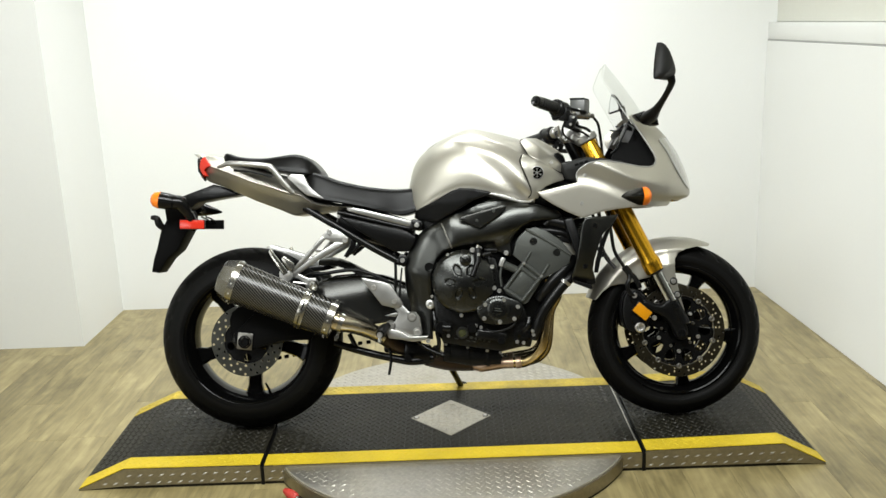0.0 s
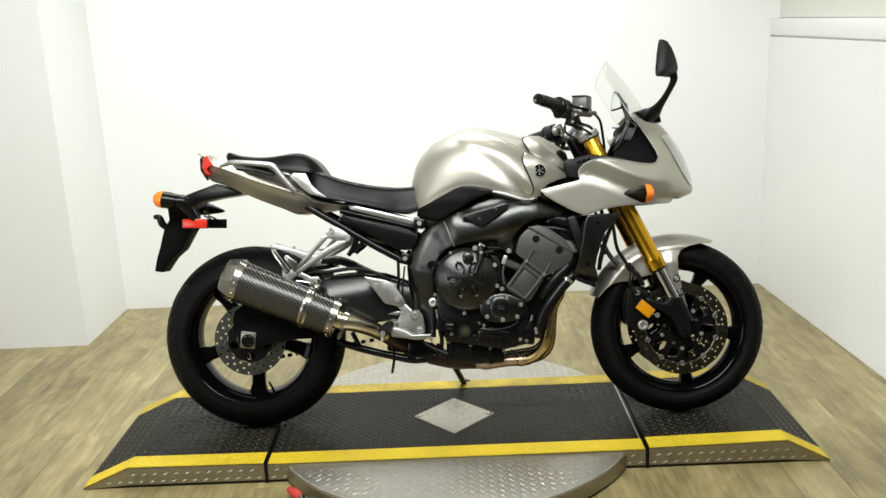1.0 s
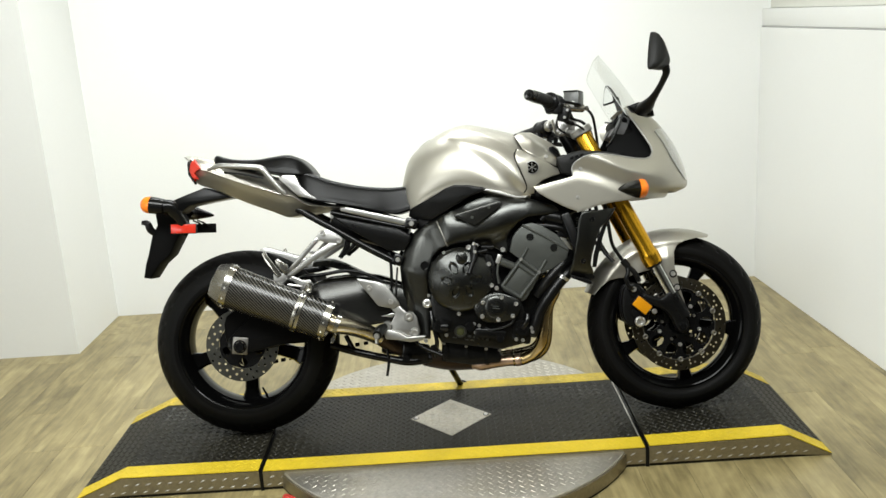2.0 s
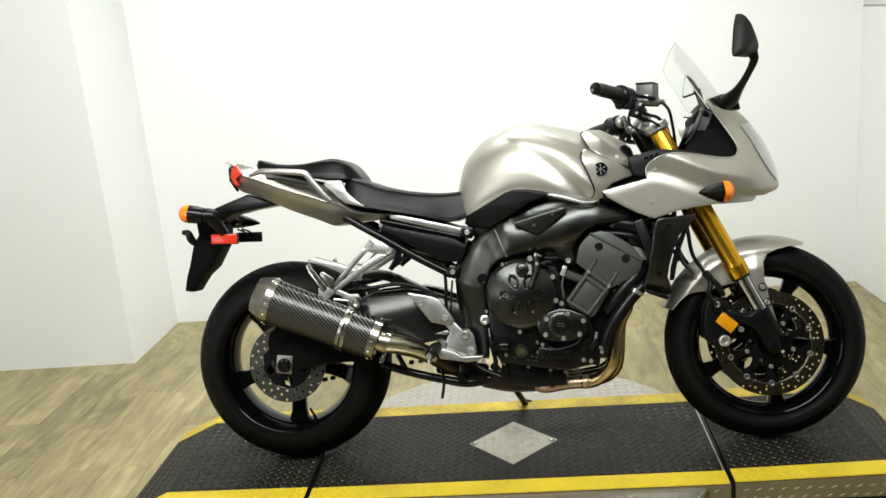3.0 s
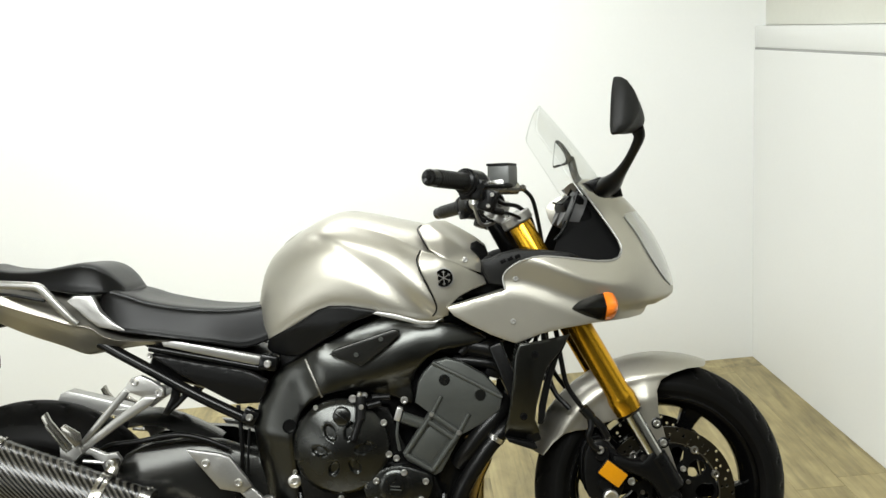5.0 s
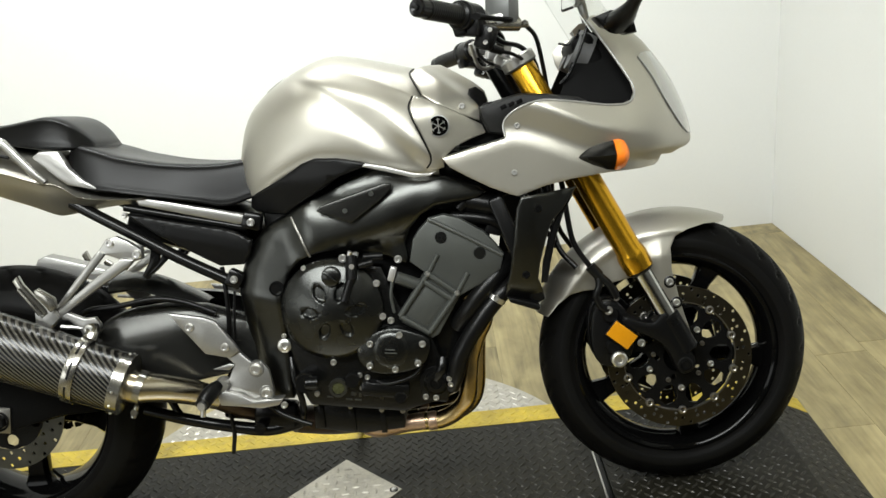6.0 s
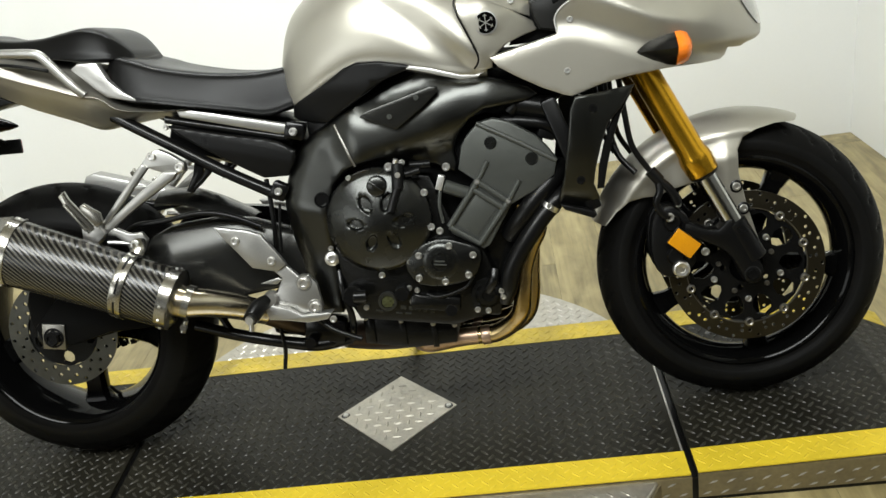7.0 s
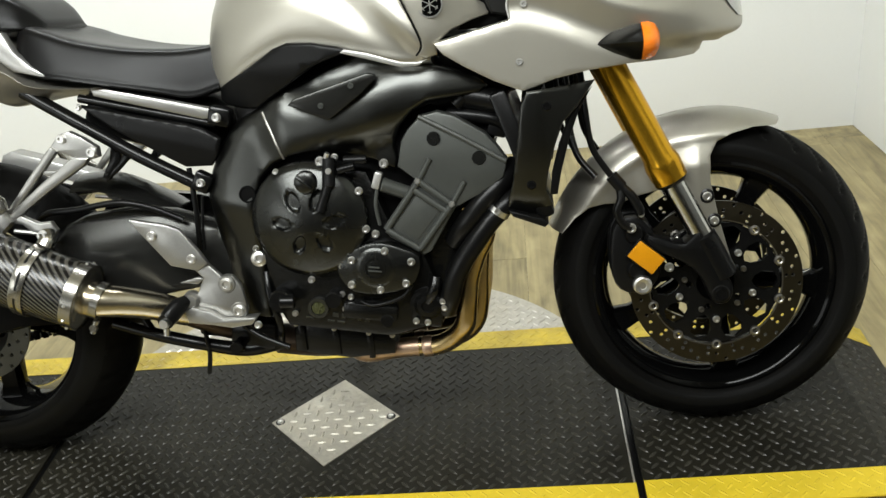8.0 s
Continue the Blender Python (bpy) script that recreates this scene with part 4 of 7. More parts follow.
for s in (-1, 1):
    panel(bm, arc + low, guard_depth(s), 0.004, 0.006, inward=-s, bead=0.0015)
bmesh.ops.remove_doubles(bm, verts=[v for v in bm.verts if abs(v.co.y) < 0.001], dist=0.0014)
guard = part("front_mudguard", bm, silver_paint, bike, "silver painted front mudguard", angle=50)
for s in (-1, 1):
    for x, z in ((0.714, 0.474), (0.726, 0.428)):
        y = guard_depth(s)(x, z)
        bm = lathe(bmesh.new(), [(0.007, 0.0022), (0.0105, 0.0030), (0.0128, 0.0018), (0.0132, -0.002)], (x, y, z), (0, s, 0), 20)
        part("grommet", bm, soft_black, guard, "black rubber grommet")
        bolts("mudguard_bolt", [(x, y + s * 0.0015, z, 0.0088)], bolt_steel, guard, s)

# -- half fairing --
NOSE = soft_table([(0.70, 0.742), (0.738, 0.748), (0.757, 0.786), (0.775, 0.793), (0.811, 0.788), (0.855, 0.775), (0.899, 0.757), (0.945, 0.730), (0.988, 0.697), (1.02, 0.655), (1.05, 0.60)])
GIRTH = soft_table([(0.68, 0.165), (0.72, 0.185), (0.77, 0.212), (0.82, 0.214), (0.87, 0.200), (0.93, 0.172), (0.99, 0.138), (1.04, 0.105)])
CREASE = [(0.26, 0.80), (0.397, 0.832), (0.43, 0.826), (0.473, 0.809), (0.521, 0.786), (0.56, 0.768), (0.615, 0.754), (0.70, 0.735)]


def cowl_depth(side, out=0.0):
    def depth(x, z):
        zr = interp(x, CREASE)
        k = min(1.0, max(0.0, (0.72 - x) / 0.14))
        up = max(0.0, z - zr)
        dn = max(0.0, zr - z)
        flat = 0.203 + 0.32 * min(up, 0.05) - 0.44 * max(0.0, up - 0.05) + 0.17 * min(dn, 0.032) - 0.05 * max(0.0, dn - 0.032)
        w = interp(z, GIRTH) * (1 - k) + flat * k
        if x < 0.5:
            w *= 1 - 0.55 * (0.5 - x) ** 1.25
        else:
            s = min(1.0, (x - 0.5) / max(0.02, interp(z, NOSE) - 0.5))
            w *= math.sqrt(max(0.0, 1 - s ** 2.3))
        return side * (max(w, 0.0005) + out)
    return depth


nose_cuts = [0.5 + 0.292 * math.sin(radians(a)) for a in range(2, 90, 3)] + [0.27 + 0.012 * i for i in range(19)]
cowl_line = [(0.262, 0.783), (0.330, 0.797), (0.388, 0.809), (0.385, 0.834), (0.393, 0.851), (0.414, 0.865), (0.437, 0.874), (0.467, 0.878), (0.500, 0.874), (0.545, 0.866), (0.590, 0.857), (0.624, 0.855), (0.641, 0.860),
             (0.649, 0.874), (0.645, 0.895), (0.622, 0.940), (0.598, 0.984), (0.576, 1.024), (0.590, 1.036), (0.612, 1.036)] + \
            [(interp(z, NOSE) - 0.0006, z) for z in (1.03, 1.01, 0.988, 0.965, 0.94, 0.915, 0.89, 0.865, 0.84, 0.815, 0.79, 0.772, 0.76, 0.75, 0.742)] + \
            [(0.725, 0.744), (0.704, 0.746), (0.701, 0.733), (0.690, 0.726), (0.655, 0.724), (0.578, 0.725), (0.512, 0.720), (0.458, 0.711), (0.420, 0.699), (0.405, 0.695), (0.390, 0.700), (0.353, 0.717), (0.310, 0.742), (0.277, 0.764)]
bm = bmesh.new()
for s in (-1, 1):
    panel(bm, cowl_line, cowl_depth(s), 0.005, 0.009, cuts=sorted(nose_cuts), inward=-s, bead=0.0015)
bmesh.ops.remove_doubles(bm, verts=[v for v in bm.verts if abs(v.co.y) < 0.001], dist=0.0014)
cowl = part("fairing", bm, silver_paint, bike, "silver painted half fairing with a pointed nose", angle=45)
for s in (-1, 1):
    # thin silver bead on the rolled edge draws its highlight line
    lip = [(0.390, 0.812), (0.387, 0.834), (0.395, 0.850), (0.415, 0.864), (0.438, 0.872), (0.467, 0.876), (0.500, 0.872), (0.545, 0.864), (0.590, 0.855), (0.624, 0.853), (0.642, 0.859), (0.651, 0.874), (0.647, 0.895), (0.624, 0.940), (0.600, 0.984), (0.580, 1.021)]
    bm = tube(bmesh.new(), [(x, cowl_depth(s, 0.0006)(x, z), z) for x, z in lip], 0.0021, 8, 3)
    part("edge_lip_highlight", bm, silver_light, cowl, "rolled edge of the fairing opening, its highlight drawn as a silver bead")
    bm = bmesh.new()
    fold = []
    for x, z in ((0.2635, 0.7832), (0.285, 0.7876), (0.308, 0.7924), (0.330, 0.7968), (0.350, 0.8010), (0.370, 0.8052), (0.387, 0.8088)):
        y = cowl_depth(s)(x, z)
        far = 0.012 + 0.42 * (x - 0.2635)
        fold.append([(x, y - s * 0.0015, z - 0.0005), (x, y - s * far * 0.5, z + 0.002), (x, y - s * far, z + 0.001), (x, y - s * far, z - 0.002), (x, y - s * 0.0025, z - 0.0035)])
    rings(bm, fold)
    part("top_fold", bm, silver_paint, cowl, "silver inward fold along the fairing's rear edge")
for s in (-1, 1):
    bm = bmesh.new()
    lens_line = [(interp(z, NOSE) - 0.001, z) for z in (0.955, 0.94, 0.915, 0.89, 0.865, 0.84, 0.815, 0.79, 0.778)] + [(0.768, 0.783), (0.748, 0.803), (0.727, 0.835), (0.713, 0.862), (0.694, 0.906), (0.672, 0.944), (0.682, 0.953)]
    panel(bm, lens_line, cowl_depth(s, 0.0025), 0.003, 0.012, cuts=[0.5 + 0.292 * math.sin(radians(a)) for a in range(36, 90, 3)], inward=-s)
    lens_part = part("headlight", bm, headlight_lens, cowl, "headlight lens in the nose")
    bm = bmesh.new()
    tube(bm, [(x, cowl_depth(s, 0.002)(x, z), z) for x, z in ((0.768, 0.783), (0.748, 0.803), (0.727, 0.835), (0.713, 0.862), (0.694, 0.906), (0.672, 0.944))], 0.0011, 6)
    part("lens_seal", bm, engine_grey, lens_part)
    bolts("fairing_bolt", [(x, cowl_depth(s)(x, z), z, 0.0064) for x, z in ((0.414, 0.832), (0.401, 0.742))], silver_light, cowl, s, 0.004)
# indicators let into the fairing
for s in (-1, 1):
    loops_b, loops_o = [], []
    for x, h, d in ((0.524, 0.0015, 0.0), (0.537, 0.009, 0.012), (0.556, 0.0175, 0.024), (0.577, 0.0235, 0.031), (0.592, 0.0255, 0.033)):
        loops_b.append([(0.518 + (x - 0.524) * 1.14, s * (0.199 + 1.12 * d * (1 - abs(math.sin(a)) ** 1.18) if math.cos(a) > 0 else 0.199), 0.759 + 1.2 * h * math.sin(a)) for a in [radians(18 * i) for i in range(20)]])
    for x, h, d in ((0.5925, 0.0255, 0.033), (0.602, 0.0255, 0.0325), (0.611, 0.0215, 0.027), (0.6165, 0.013, 0.016), (0.618, 0.002, 0.002)):
        loops_o.append([(0.518 + (x - 0.524) * 1.14, s * (0.199 + 1.12 * d * (1 - abs(math.sin(a)) ** 1.9) if math.cos(a) > 0 else 0.199), 0.759 + 1.2 * h * math.sin(a)) for a in [radians(18 * i) for i in range(20)]])
    bm = bmesh.new()
    rings(bm, loops_b)
    ind = part("front_indicator", bm, black_satin, bike, "flush front indicator, black body")
    bm = bmesh.new()
    rings(bm, loops_o)
    part("lens", bm, orange_lens, ind, "orange indicator lens", angle=75)
# inner cockpit trim, dash and gauges
inner = [(0.585, 1.022), (0.622, 0.965), (0.656, 0.905), (0.668, 0.88), (0.664, 0.850), (0.60, 0.845), (0.545, 0.858), (0.505, 0.868), (0.52, 0.90), (0.545, 0.95)]
for s in (-1, 1):
    bm = bmesh.new()
    panel(bm, inner, lambda x, z, s=s: s * (interp(z, GIRTH) * 0.86 - 0.046 - 0.35 * max(0, 0.60 - x) * 0.3), 0.004, 0.02, inward=-s)
    part("cockpit_trim", bm, liner_black, bike, "black inner cockpit trim")
    bm = bmesh.new()
    slab(bm, [(0.345, 0.875), (0.367, 0.879), (0.394, 0.888), (0.428, 0.894), (0.475, 0.889), (0.542, 0.876), (0.560, 0.866), (0.500, 0.860), (0.430, 0.858), (0.402, 0.840), (0.392, 0.815), (0.360, 0.822), (0.348, 0.850)], s * 0.105, s * 0.164, 0.012)
    part("cockpit_bridge", bm, mirror_shell, bike, "dark grey bridge piece with three holes")
for i in range(3):
    bm = bmesh.new()
    block(bm, (0.393 + 0.0160 * i, -0.1625, 0.870 + 0.0040 * i), (0.0125, 0.006, 0.0085), (0, -24, 0), 0.0015)
    part("trim_hole", bm, liner_black, bike)
bm = bmesh.new()
slab(bm, [(0.590, 1.016), (0.566, 1.005), (0.546, 0.995), (0.534, 0.980), (0.538, 0.956), (0.550, 0.930), (0.575, 0.894), (0.620, 0.880), (0.625, 0.960)], 0.146, 0.152, 0.002)
part("fairing_edge", bm, silver_paint, bike, "silver inner edge of the fairing's other side")
bm = bmesh.new()
block(bm, (0.582, 0, 0.958), (0.05, 0.19, 0.09), (0, -28, 0), 0.018, 3)
block(bm, (0.622, 0, 0.94), (0.09, 0.18, 0.06), (0, -20, 0), 0.015)
dash = part("instrument_panel", bm, liner_black, bike, "black instrument panel behind the screen")
for y, r in ((-0.055, 0.042), (0.05, 0.038)):
    bm = bmesh.new()
    lathe(bm, [(1e-4, 0.004), (r * 0.9, 0.004), (r, 0.006), (r * 1.04, 0.0), (r * 1.04, -0.03)], (0.557, y, 0.971), (-0.88, 0, 0.47), 32)
    part("gauge", bm, grey_dash, dash, "dark grey gauge")
bm = bmesh.new()
tube(bm, [(0.575, -0.115, 1.01), (0.556, -0.118, 0.965), (0.535, -0.115, 0.925), (0.515, -0.11, 0.905)], 0.0032, 10)
tube(bm, [(0.56, -0.09, 1.0), (0.545, -0.06, 0.985), (0.53, -0.02, 0.99)], 0.003, 8)
part("screen_stay", bm, black_satin, bike, "thin black stay behind the screen")

# -- windscreen: a bowed clear sheet --
bm = bmesh.new()
NU, NV = 16, 14
sheets = []
for off in (0.0, 0.003):
    g = []
    for j in range(NV + 1):
        v = j / NV
        round_off = max(0.0, (v - 0.80) / 0.20)
        row = []
        for i in range(NU + 1):
            u = 2 * i / NU - 1
            u *= 1 - 0.55 * round_off ** 2.4
            half = 0.142 - 0.035 * v
            mid = Vector((0.646 - 0.125 * v + 0.005 * math.sin(math.pi * v), 0, 1.034 + 0.183 * v))
            edge = Vector((0.580 - 0.102 * v, 0, 0.998 + 0.180 * v))
            p = mid.lerp(edge, abs(u) ** 2.1)
            row.append((p.x - off, half * u, p.z + off * 0.5))
        g.append([bm.verts.new(q) for q in row])
    sheets.append(g)
for k, g in enumerate(sheets):
    for j in range(NV):
        for i in range(NU):
            bm.faces.new((g[j][i], g[j][i + 1], g[j + 1][i + 1], g[j + 1][i]))
a, b = sheets
ringa = [a[0][i] for i in range(NU + 1)] + [a[j][NU] for j in range(1, NV + 1)] + [a[NV][i] for i in range(NU - 1, -1, -1)] + [a[j][0] for j in range(NV - 1, 0, -1)]
ringb = [b[0][i] for i in range(NU + 1)] + [b[j][NU] for j in range(1, NV + 1)] + [b[NV][i] for i in range(NU - 1, -1, -1)] + [b[j][0] for j in range(NV - 1, 0, -1)]
for i in range(len(ringa)):
    k = (i + 1) % len(ringa)
    bm.faces.new((ringa[i], ringa[k], ringb[k], ringb[i]))
WS_EDGE = [tuple(v.co) for v in [a[j][0] for j in range(0, NV + 1)] + [a[NV][i] for i in range(1, NU + 1)] + [a[j][NU] for j in range(NV - 1, -1, -1)]]
screen = part("windscreen", bm, clear_screen, bike, "clear acrylic windscreen")
screen.visible_shadow = False
bm = bmesh.new()
rim_line = [v[:] for v in WS_EDGE]
tube(bm, rim_line, 0.0009, 8, 2)
part("screen_edge", bm, screen_edge, screen, "polished edge of the acrylic sheet")

# -- mirrors: a domed shell behind the glass, turned in towards the rider --
for s in (-1, 1):
    turn = Matrix.Translation((0.632 if s < 0 else 0.610, s * 0.352, 1.147 if s < 0 else 1.124)) @ Matrix.Rotation(radians(-36 if s < 0 else 27), 4, "Z") @ Matrix.Scale(1.0 if s < 0 else 0.66, 4)
    line = spline([(0.054, -0.042), (0.047, 0.000), (0.034, 0.042), (0.022, 0.065), (0.015, 0.066), (0.000, 0.054), (-0.026, 0.028), (-0.046, 0.002), (-0.055, -0.020), (-0.049, -0.036), (-0.020, -0.041), (0.020, -0.043)], 3, True)
    loops = []
    for k, back in ((0.93, -0.003), (1.0, -0.001), (1.0, 0.006), (0.97, 0.014), (0.86, 0.024), (0.62, 0.033), (0.30, 0.038), (0.03, 0.039)):
        loops.append([turn @ Vector((back, s * (p[0] * k), p[1] * k)) for p in line])
    bm = bmesh.new()
    rings(bm, loops)
    mir = part("mirror", bm, mirror_shell, bike, "black mirror on a stalk", angle=60)
    bm = bmesh.new()
    fr = [bm.verts.new(turn @ Vector((-0.0045, s * p[0] * 0.82, p[1] * 0.82))) for p in line]
    bk = [bm.verts.new(turn @ Vector((-0.001, s * p[0] * 0.82, p[1] * 0.82))) for p in line]
    bm.faces.new(fr)
    for q in range(len(fr)):
        w = (q + 1) % len(fr)
        bm.faces.new((fr[q], fr[w], bk[w], bk[q]))
    part("glass", bm, mirror_glass, mir, "mirror glass", smooth=False)
    bm = bmesh.new()
    back = 0.0 if s < 0 else 0.03
    tube(bm, [(0.664 - back, s * 0.340, 1.114), (0.668 - back, s * 0.330, 1.096), (0.656 - 0.6 * back, s * 0.290, 1.062), (0.642, s * 0.245, 1.034), (0.632, s * 0.205, 1.018), (0.626, s * 0.168, 1.010)], [0.0135, 0.0115, 0.0105, 0.0145, 0.024, 0.031], 14, flat=0.75)
    slab(bm, [(0.580, 1.024), (0.612, 1.034), (0.640, 1.030), (0.655, 1.018), (0.661, 0.988), (0.642, 0.986), (0.595, 1.006)], s * 0.135, s * 0.180, 0.005)
    part("stalk", bm, plastic, mir)

# -- handlebar and its controls --
RB = [(0.252, -0.372, 1.050), (0.300, -0.300, 1.046), (0.350, -0.215, 1.040), (0.392, -0.140, 1.012), (0.402, -0.095, 1.000), (0.402, 0.0, 0.998)]
LB = [(0.402, 0.0, 0.998), (0.402, 0.095, 0.996), (0.394, 0.140, 1.000), (0.356, 0.215, 1.010), (0.312, 0.300, 1.003), (0.270, 0.372, 0.996)]
bm = bmesh.new()
tube(bm, RB + LB[1:], 0.0112, 14)
bar = part("handlebar", bm, black_satin, bike, "black tubular handlebar")
for y in (-0.05, 0.05):
    bm = bmesh.new()
    block(bm, (0.400, y, 0.985), (0.048, 0.032, 0.046), (0, 18, 0), 0.007)
    part("bar_clamp", bm, cast_alu, bar, "bare metal bar clamp")
for e0, e1, k in ((RB[0], RB[2], -1), (LB[-1], LB[-3], 1)):
    a, b = Vector(e0), Vector(e1)
    d = (b - a).normalized()
    bm = bmesh.new()
    prof = [(1e-4, 0.014), (0.0165, 0.014), (0.0180, 0.018)]
    for i in range(16):
        prof += [(0.0182, 0.020 + 0.0065 * i), (0.0175, 0.0225 + 0.0065 * i), (0.0175, 0.0240 + 0.0065 * i), (0.0182, 0.0262 + 0.0065 * i)]
    prof += [(0.0235, 0.127), (0.0235, 0.133), (0.012, 0.135)]
    lathe(bm, prof, a, d, 24)
    part("grip", bm, soft_black, bar, "ribbed black rubber grip")
    bm = bmesh.new()
    lathe(bm, [(1e-4, -0.012), (0.004, -0.012), (0.0045, -0.009), (0.0135, -0.011), (0.0165, -0.008), (0.0170, 0.014), (0.012, 0.015)], a, d, 24)
    part("bar_end", bm, black_satin, bar, "black bar-end weight")
    # switch block
    bm = bmesh.new()
    m = a + d * 0.155
    rod(bm, a + d * 0.130, a + d * 0.142, 0.0280, seg=24)
    rod(bm, a + d * 0.142, a + d * 0.186, 0.0265, seg=20)
    block(bm, m + Vector((0.012, 0, -0.016)), (0.036, 0.040, 0.044), (0, 10, 25 * k), 0.006)
    block(bm, m + Vector((-0.010, 0, -0.020)), (0.026, 0.034, 0.030), (0, -10, 25 * k), 0.005)
    block(bm, m + Vector((0.034, -k * 0.010, -0.040)), (0.034, 0.034, 0.046), (0, 22, 25 * k), 0.007)
    rod(bm, m + Vector((0.040, -k * 0.012, -0.060)), m + Vector((0.062, -k * 0.040, -0.066)), 0.008, seg=12)
    sw = part("switch_block", bm, plastic, bar, "black switch block")
    bm = bmesh.new()
    tube(bm, [m + Vector((0.058, -k * 0.036, -0.066)), m + Vector((0.085, -k * 0.07, -0.072)), m + Vector((0.115, -k * 0.12, -0.090)), m + Vector((0.130, -k * 0.16, -0.130))], 0.0036, 8)
    part("throttle_cable" if k < 0 else "clutch_cable", bm, soft_black, sw)
    for dx, dz in ((0.040, -0.030), (0.030, -0.052)):
        bm = bmesh.new()
        bolt(bm, m + Vector((dx, -0.026, dz)), 0.0045)
        part("screw", bm, bolt_steel, sw)
    bm = bmesh.new()
    block(bm, m + Vector((-0.02, k * 0.004, 0.002)), (0.008, 0.012, 0.010), (0, 0, 0), 0.002)
    block(bm, m + Vector((-0.024, -k * 0.006, -0.02)), (0.006, 0.014, 0.008), (0, 0, 0), 0.002)
    part("switch", bm, grey_dash, sw)
    # perch and lever
    bm = bmesh.new()
    m2 = a + d * 0.20
    rod(bm, m2 - d * 0.012, m2 + d * 0.012, 0.020, seg=18)
    block(bm, m2 + Vector((0.032, k * -0.004, -0.004)), (0.05, 0.032, 0.024), (0, 4, 30 * k), 0.006)
    part("lever_perch", bm, cast_alu, bar, "bare metal lever perch")
    bm = bmesh.new()
    o = m2 + Vector((0.05, k * 0.010, -0.008))
    tube(bm, [o, o + Vector((0.004, k * 0.04, -0.004)), o + Vector((-0.022, k * 0.10, -0.006)), o + Vector((-0.056, k * 0.155, -0.006)), o + Vector((-0.062, k * 0.17, -0.006))], [0.009, 0.0075, 0.0065, 0.0065, 0.0085], 10, flat=0.7)
    part("lever", bm, liner_black, bar, "black hand lever")
# brake fluid box above the right-hand perch
bm = bmesh.new()
block(bm, (0.404, -0.196, 1.050), (0.050, 0.048, 0.046), (0, 4, -28), 0.003)
res = part("fluid_box", bm, fluid_grey, bike, "dark square brake fluid box")
bm = bmesh.new()
block(bm, (0.404, -0.196, 1.0755), (0.0505, 0.0485, 0.006), (0, 4, -28), 0.002)
part("lid", bm, plastic, res)
bm = bmesh.new()
rod(bm, (0.36, -0.218, 1.028), (0.435, -0.180, 1.024), 0.0135, seg=16)
rod(bm, (0.435, -0.180, 1.024), (0.452, -0.172, 1.023), 0.007, seg=12)
bolt(bm, (0.372, -0.232, 1.032), 0.006)
bolt(bm, (0.446, -0.186, 1.026), 0.005)
part("master_cylinder", bm, polished, res, "bare metal master cylinder")
bm = bmesh.new()
tube(bm, [(0.448, -0.172, 1.022), (0.468, -0.150, 1.000), (0.480, -0.120, 0.955), (0.488, -0.100, 0.90), (0.492, -0.09, 0.84)], 0.0045, 10)
tube(bm, [(0.37, -0.21, 1.02), (0.40, -0.17, 0.995), (0.44, -0.12, 0.985), (0.47, -0.09, 0.95), (0.478, -0.08, 0.88)], 0.005, 10)
tube(bm, [(0.375, 0.2, 0.985), (0.40, 0.15, 0.965), (0.43, 0.08, 0.965), (0.46, 0.0, 0.94), (0.47, -0.03, 0.86)], 0.0055, 10)
tube(bm, [(0.36, -0.2, 1.015), (0.352, -0.15, 0.985), (0.37, -0.10, 0.965), (0.41, -0.06, 0.95)], 0.0035, 8)
part("control_cable", bm, soft_black, bike, "black control cables at the bars")
bm = bmesh.new()
tube(bm, [(0.34, -0.13, 1.0), (0.355, -0.10, 0.955), (0.385, -0.08, 0.955), (0.40, -0.07, 0.975)], 0.004, 8)
part("wire", bm, cast_alu, bike)

# -- tank with its knee pads and front covers --
TANK_TOP = soft_table([(-0.166, 0.806), (-0.158, 0.842), (-0.146, 0.885), (-0.121, 0.925), (-0.071, 0.964), (-0.010, 0.995), (0.048, 1.010), (0.106, 1.002), (0.220, 0.970), (0.275, 0.952)])
TANK_LOW = soft_table([(-0.166, 0.775), (-0.150, 0.738), (-0.118, 0.738), (-0.071, 0.764), (-0.017, 0.786), (0.024, 0.793), (0.091, 0.784), (0.147, 0.768), (0.212, 0.752), (0.275, 0.750)])
TANK_WIDE = soft_table([(-0.166, 0.050), (-0.158, 0.078), (-0.140, 0.100), (-0.100, 0.125), (-0.040, 0.148), (0.040, 0.170), (0.120, 0.182), (0.200, 0.184), (0.275, 0.172)])
bm = bmesh.new()
body(bm, [-0.166, -0.164, -0.160, -0.154] + list(np.arange(-0.146, 0.262, 0.008)), TANK_TOP, TANK_LOW, TANK_WIDE,
     [(0, 1), (0.22, 0.992), (0.42, 0.962), (0.60, 0.895), (0.76, 0.785), (0.885, 0.64), (0.965, 0.46), (1.0, 0.27), (0.975, 0.10), (0.90, 0.0), (0.5, -0.03), (0, -0.03)], n=8)
RIDGE = soft_table([(-0.03, 0.970), (0.008, 0.961), (0.06, 0.943), (0.10, 0.928), (0.146, 0.904), (0.189, 0.852), (0.233, 0.794), (0.28, 0.74)])
FOLD = soft_table([(-0.03, 0.968), (0.009, 0.951), (0.06, 0.908), (0.123, 0.858), (0.186, 0.801), (0.218, 0.772), (0.28, 0.71)])
RIB = soft_table([(-0.03, 0.968), (-0.01, 0.978), (0.059, 0.981), (0.14, 0.949), (0.194, 0.920), (0.234, 0.898), (0.28, 0.875)])
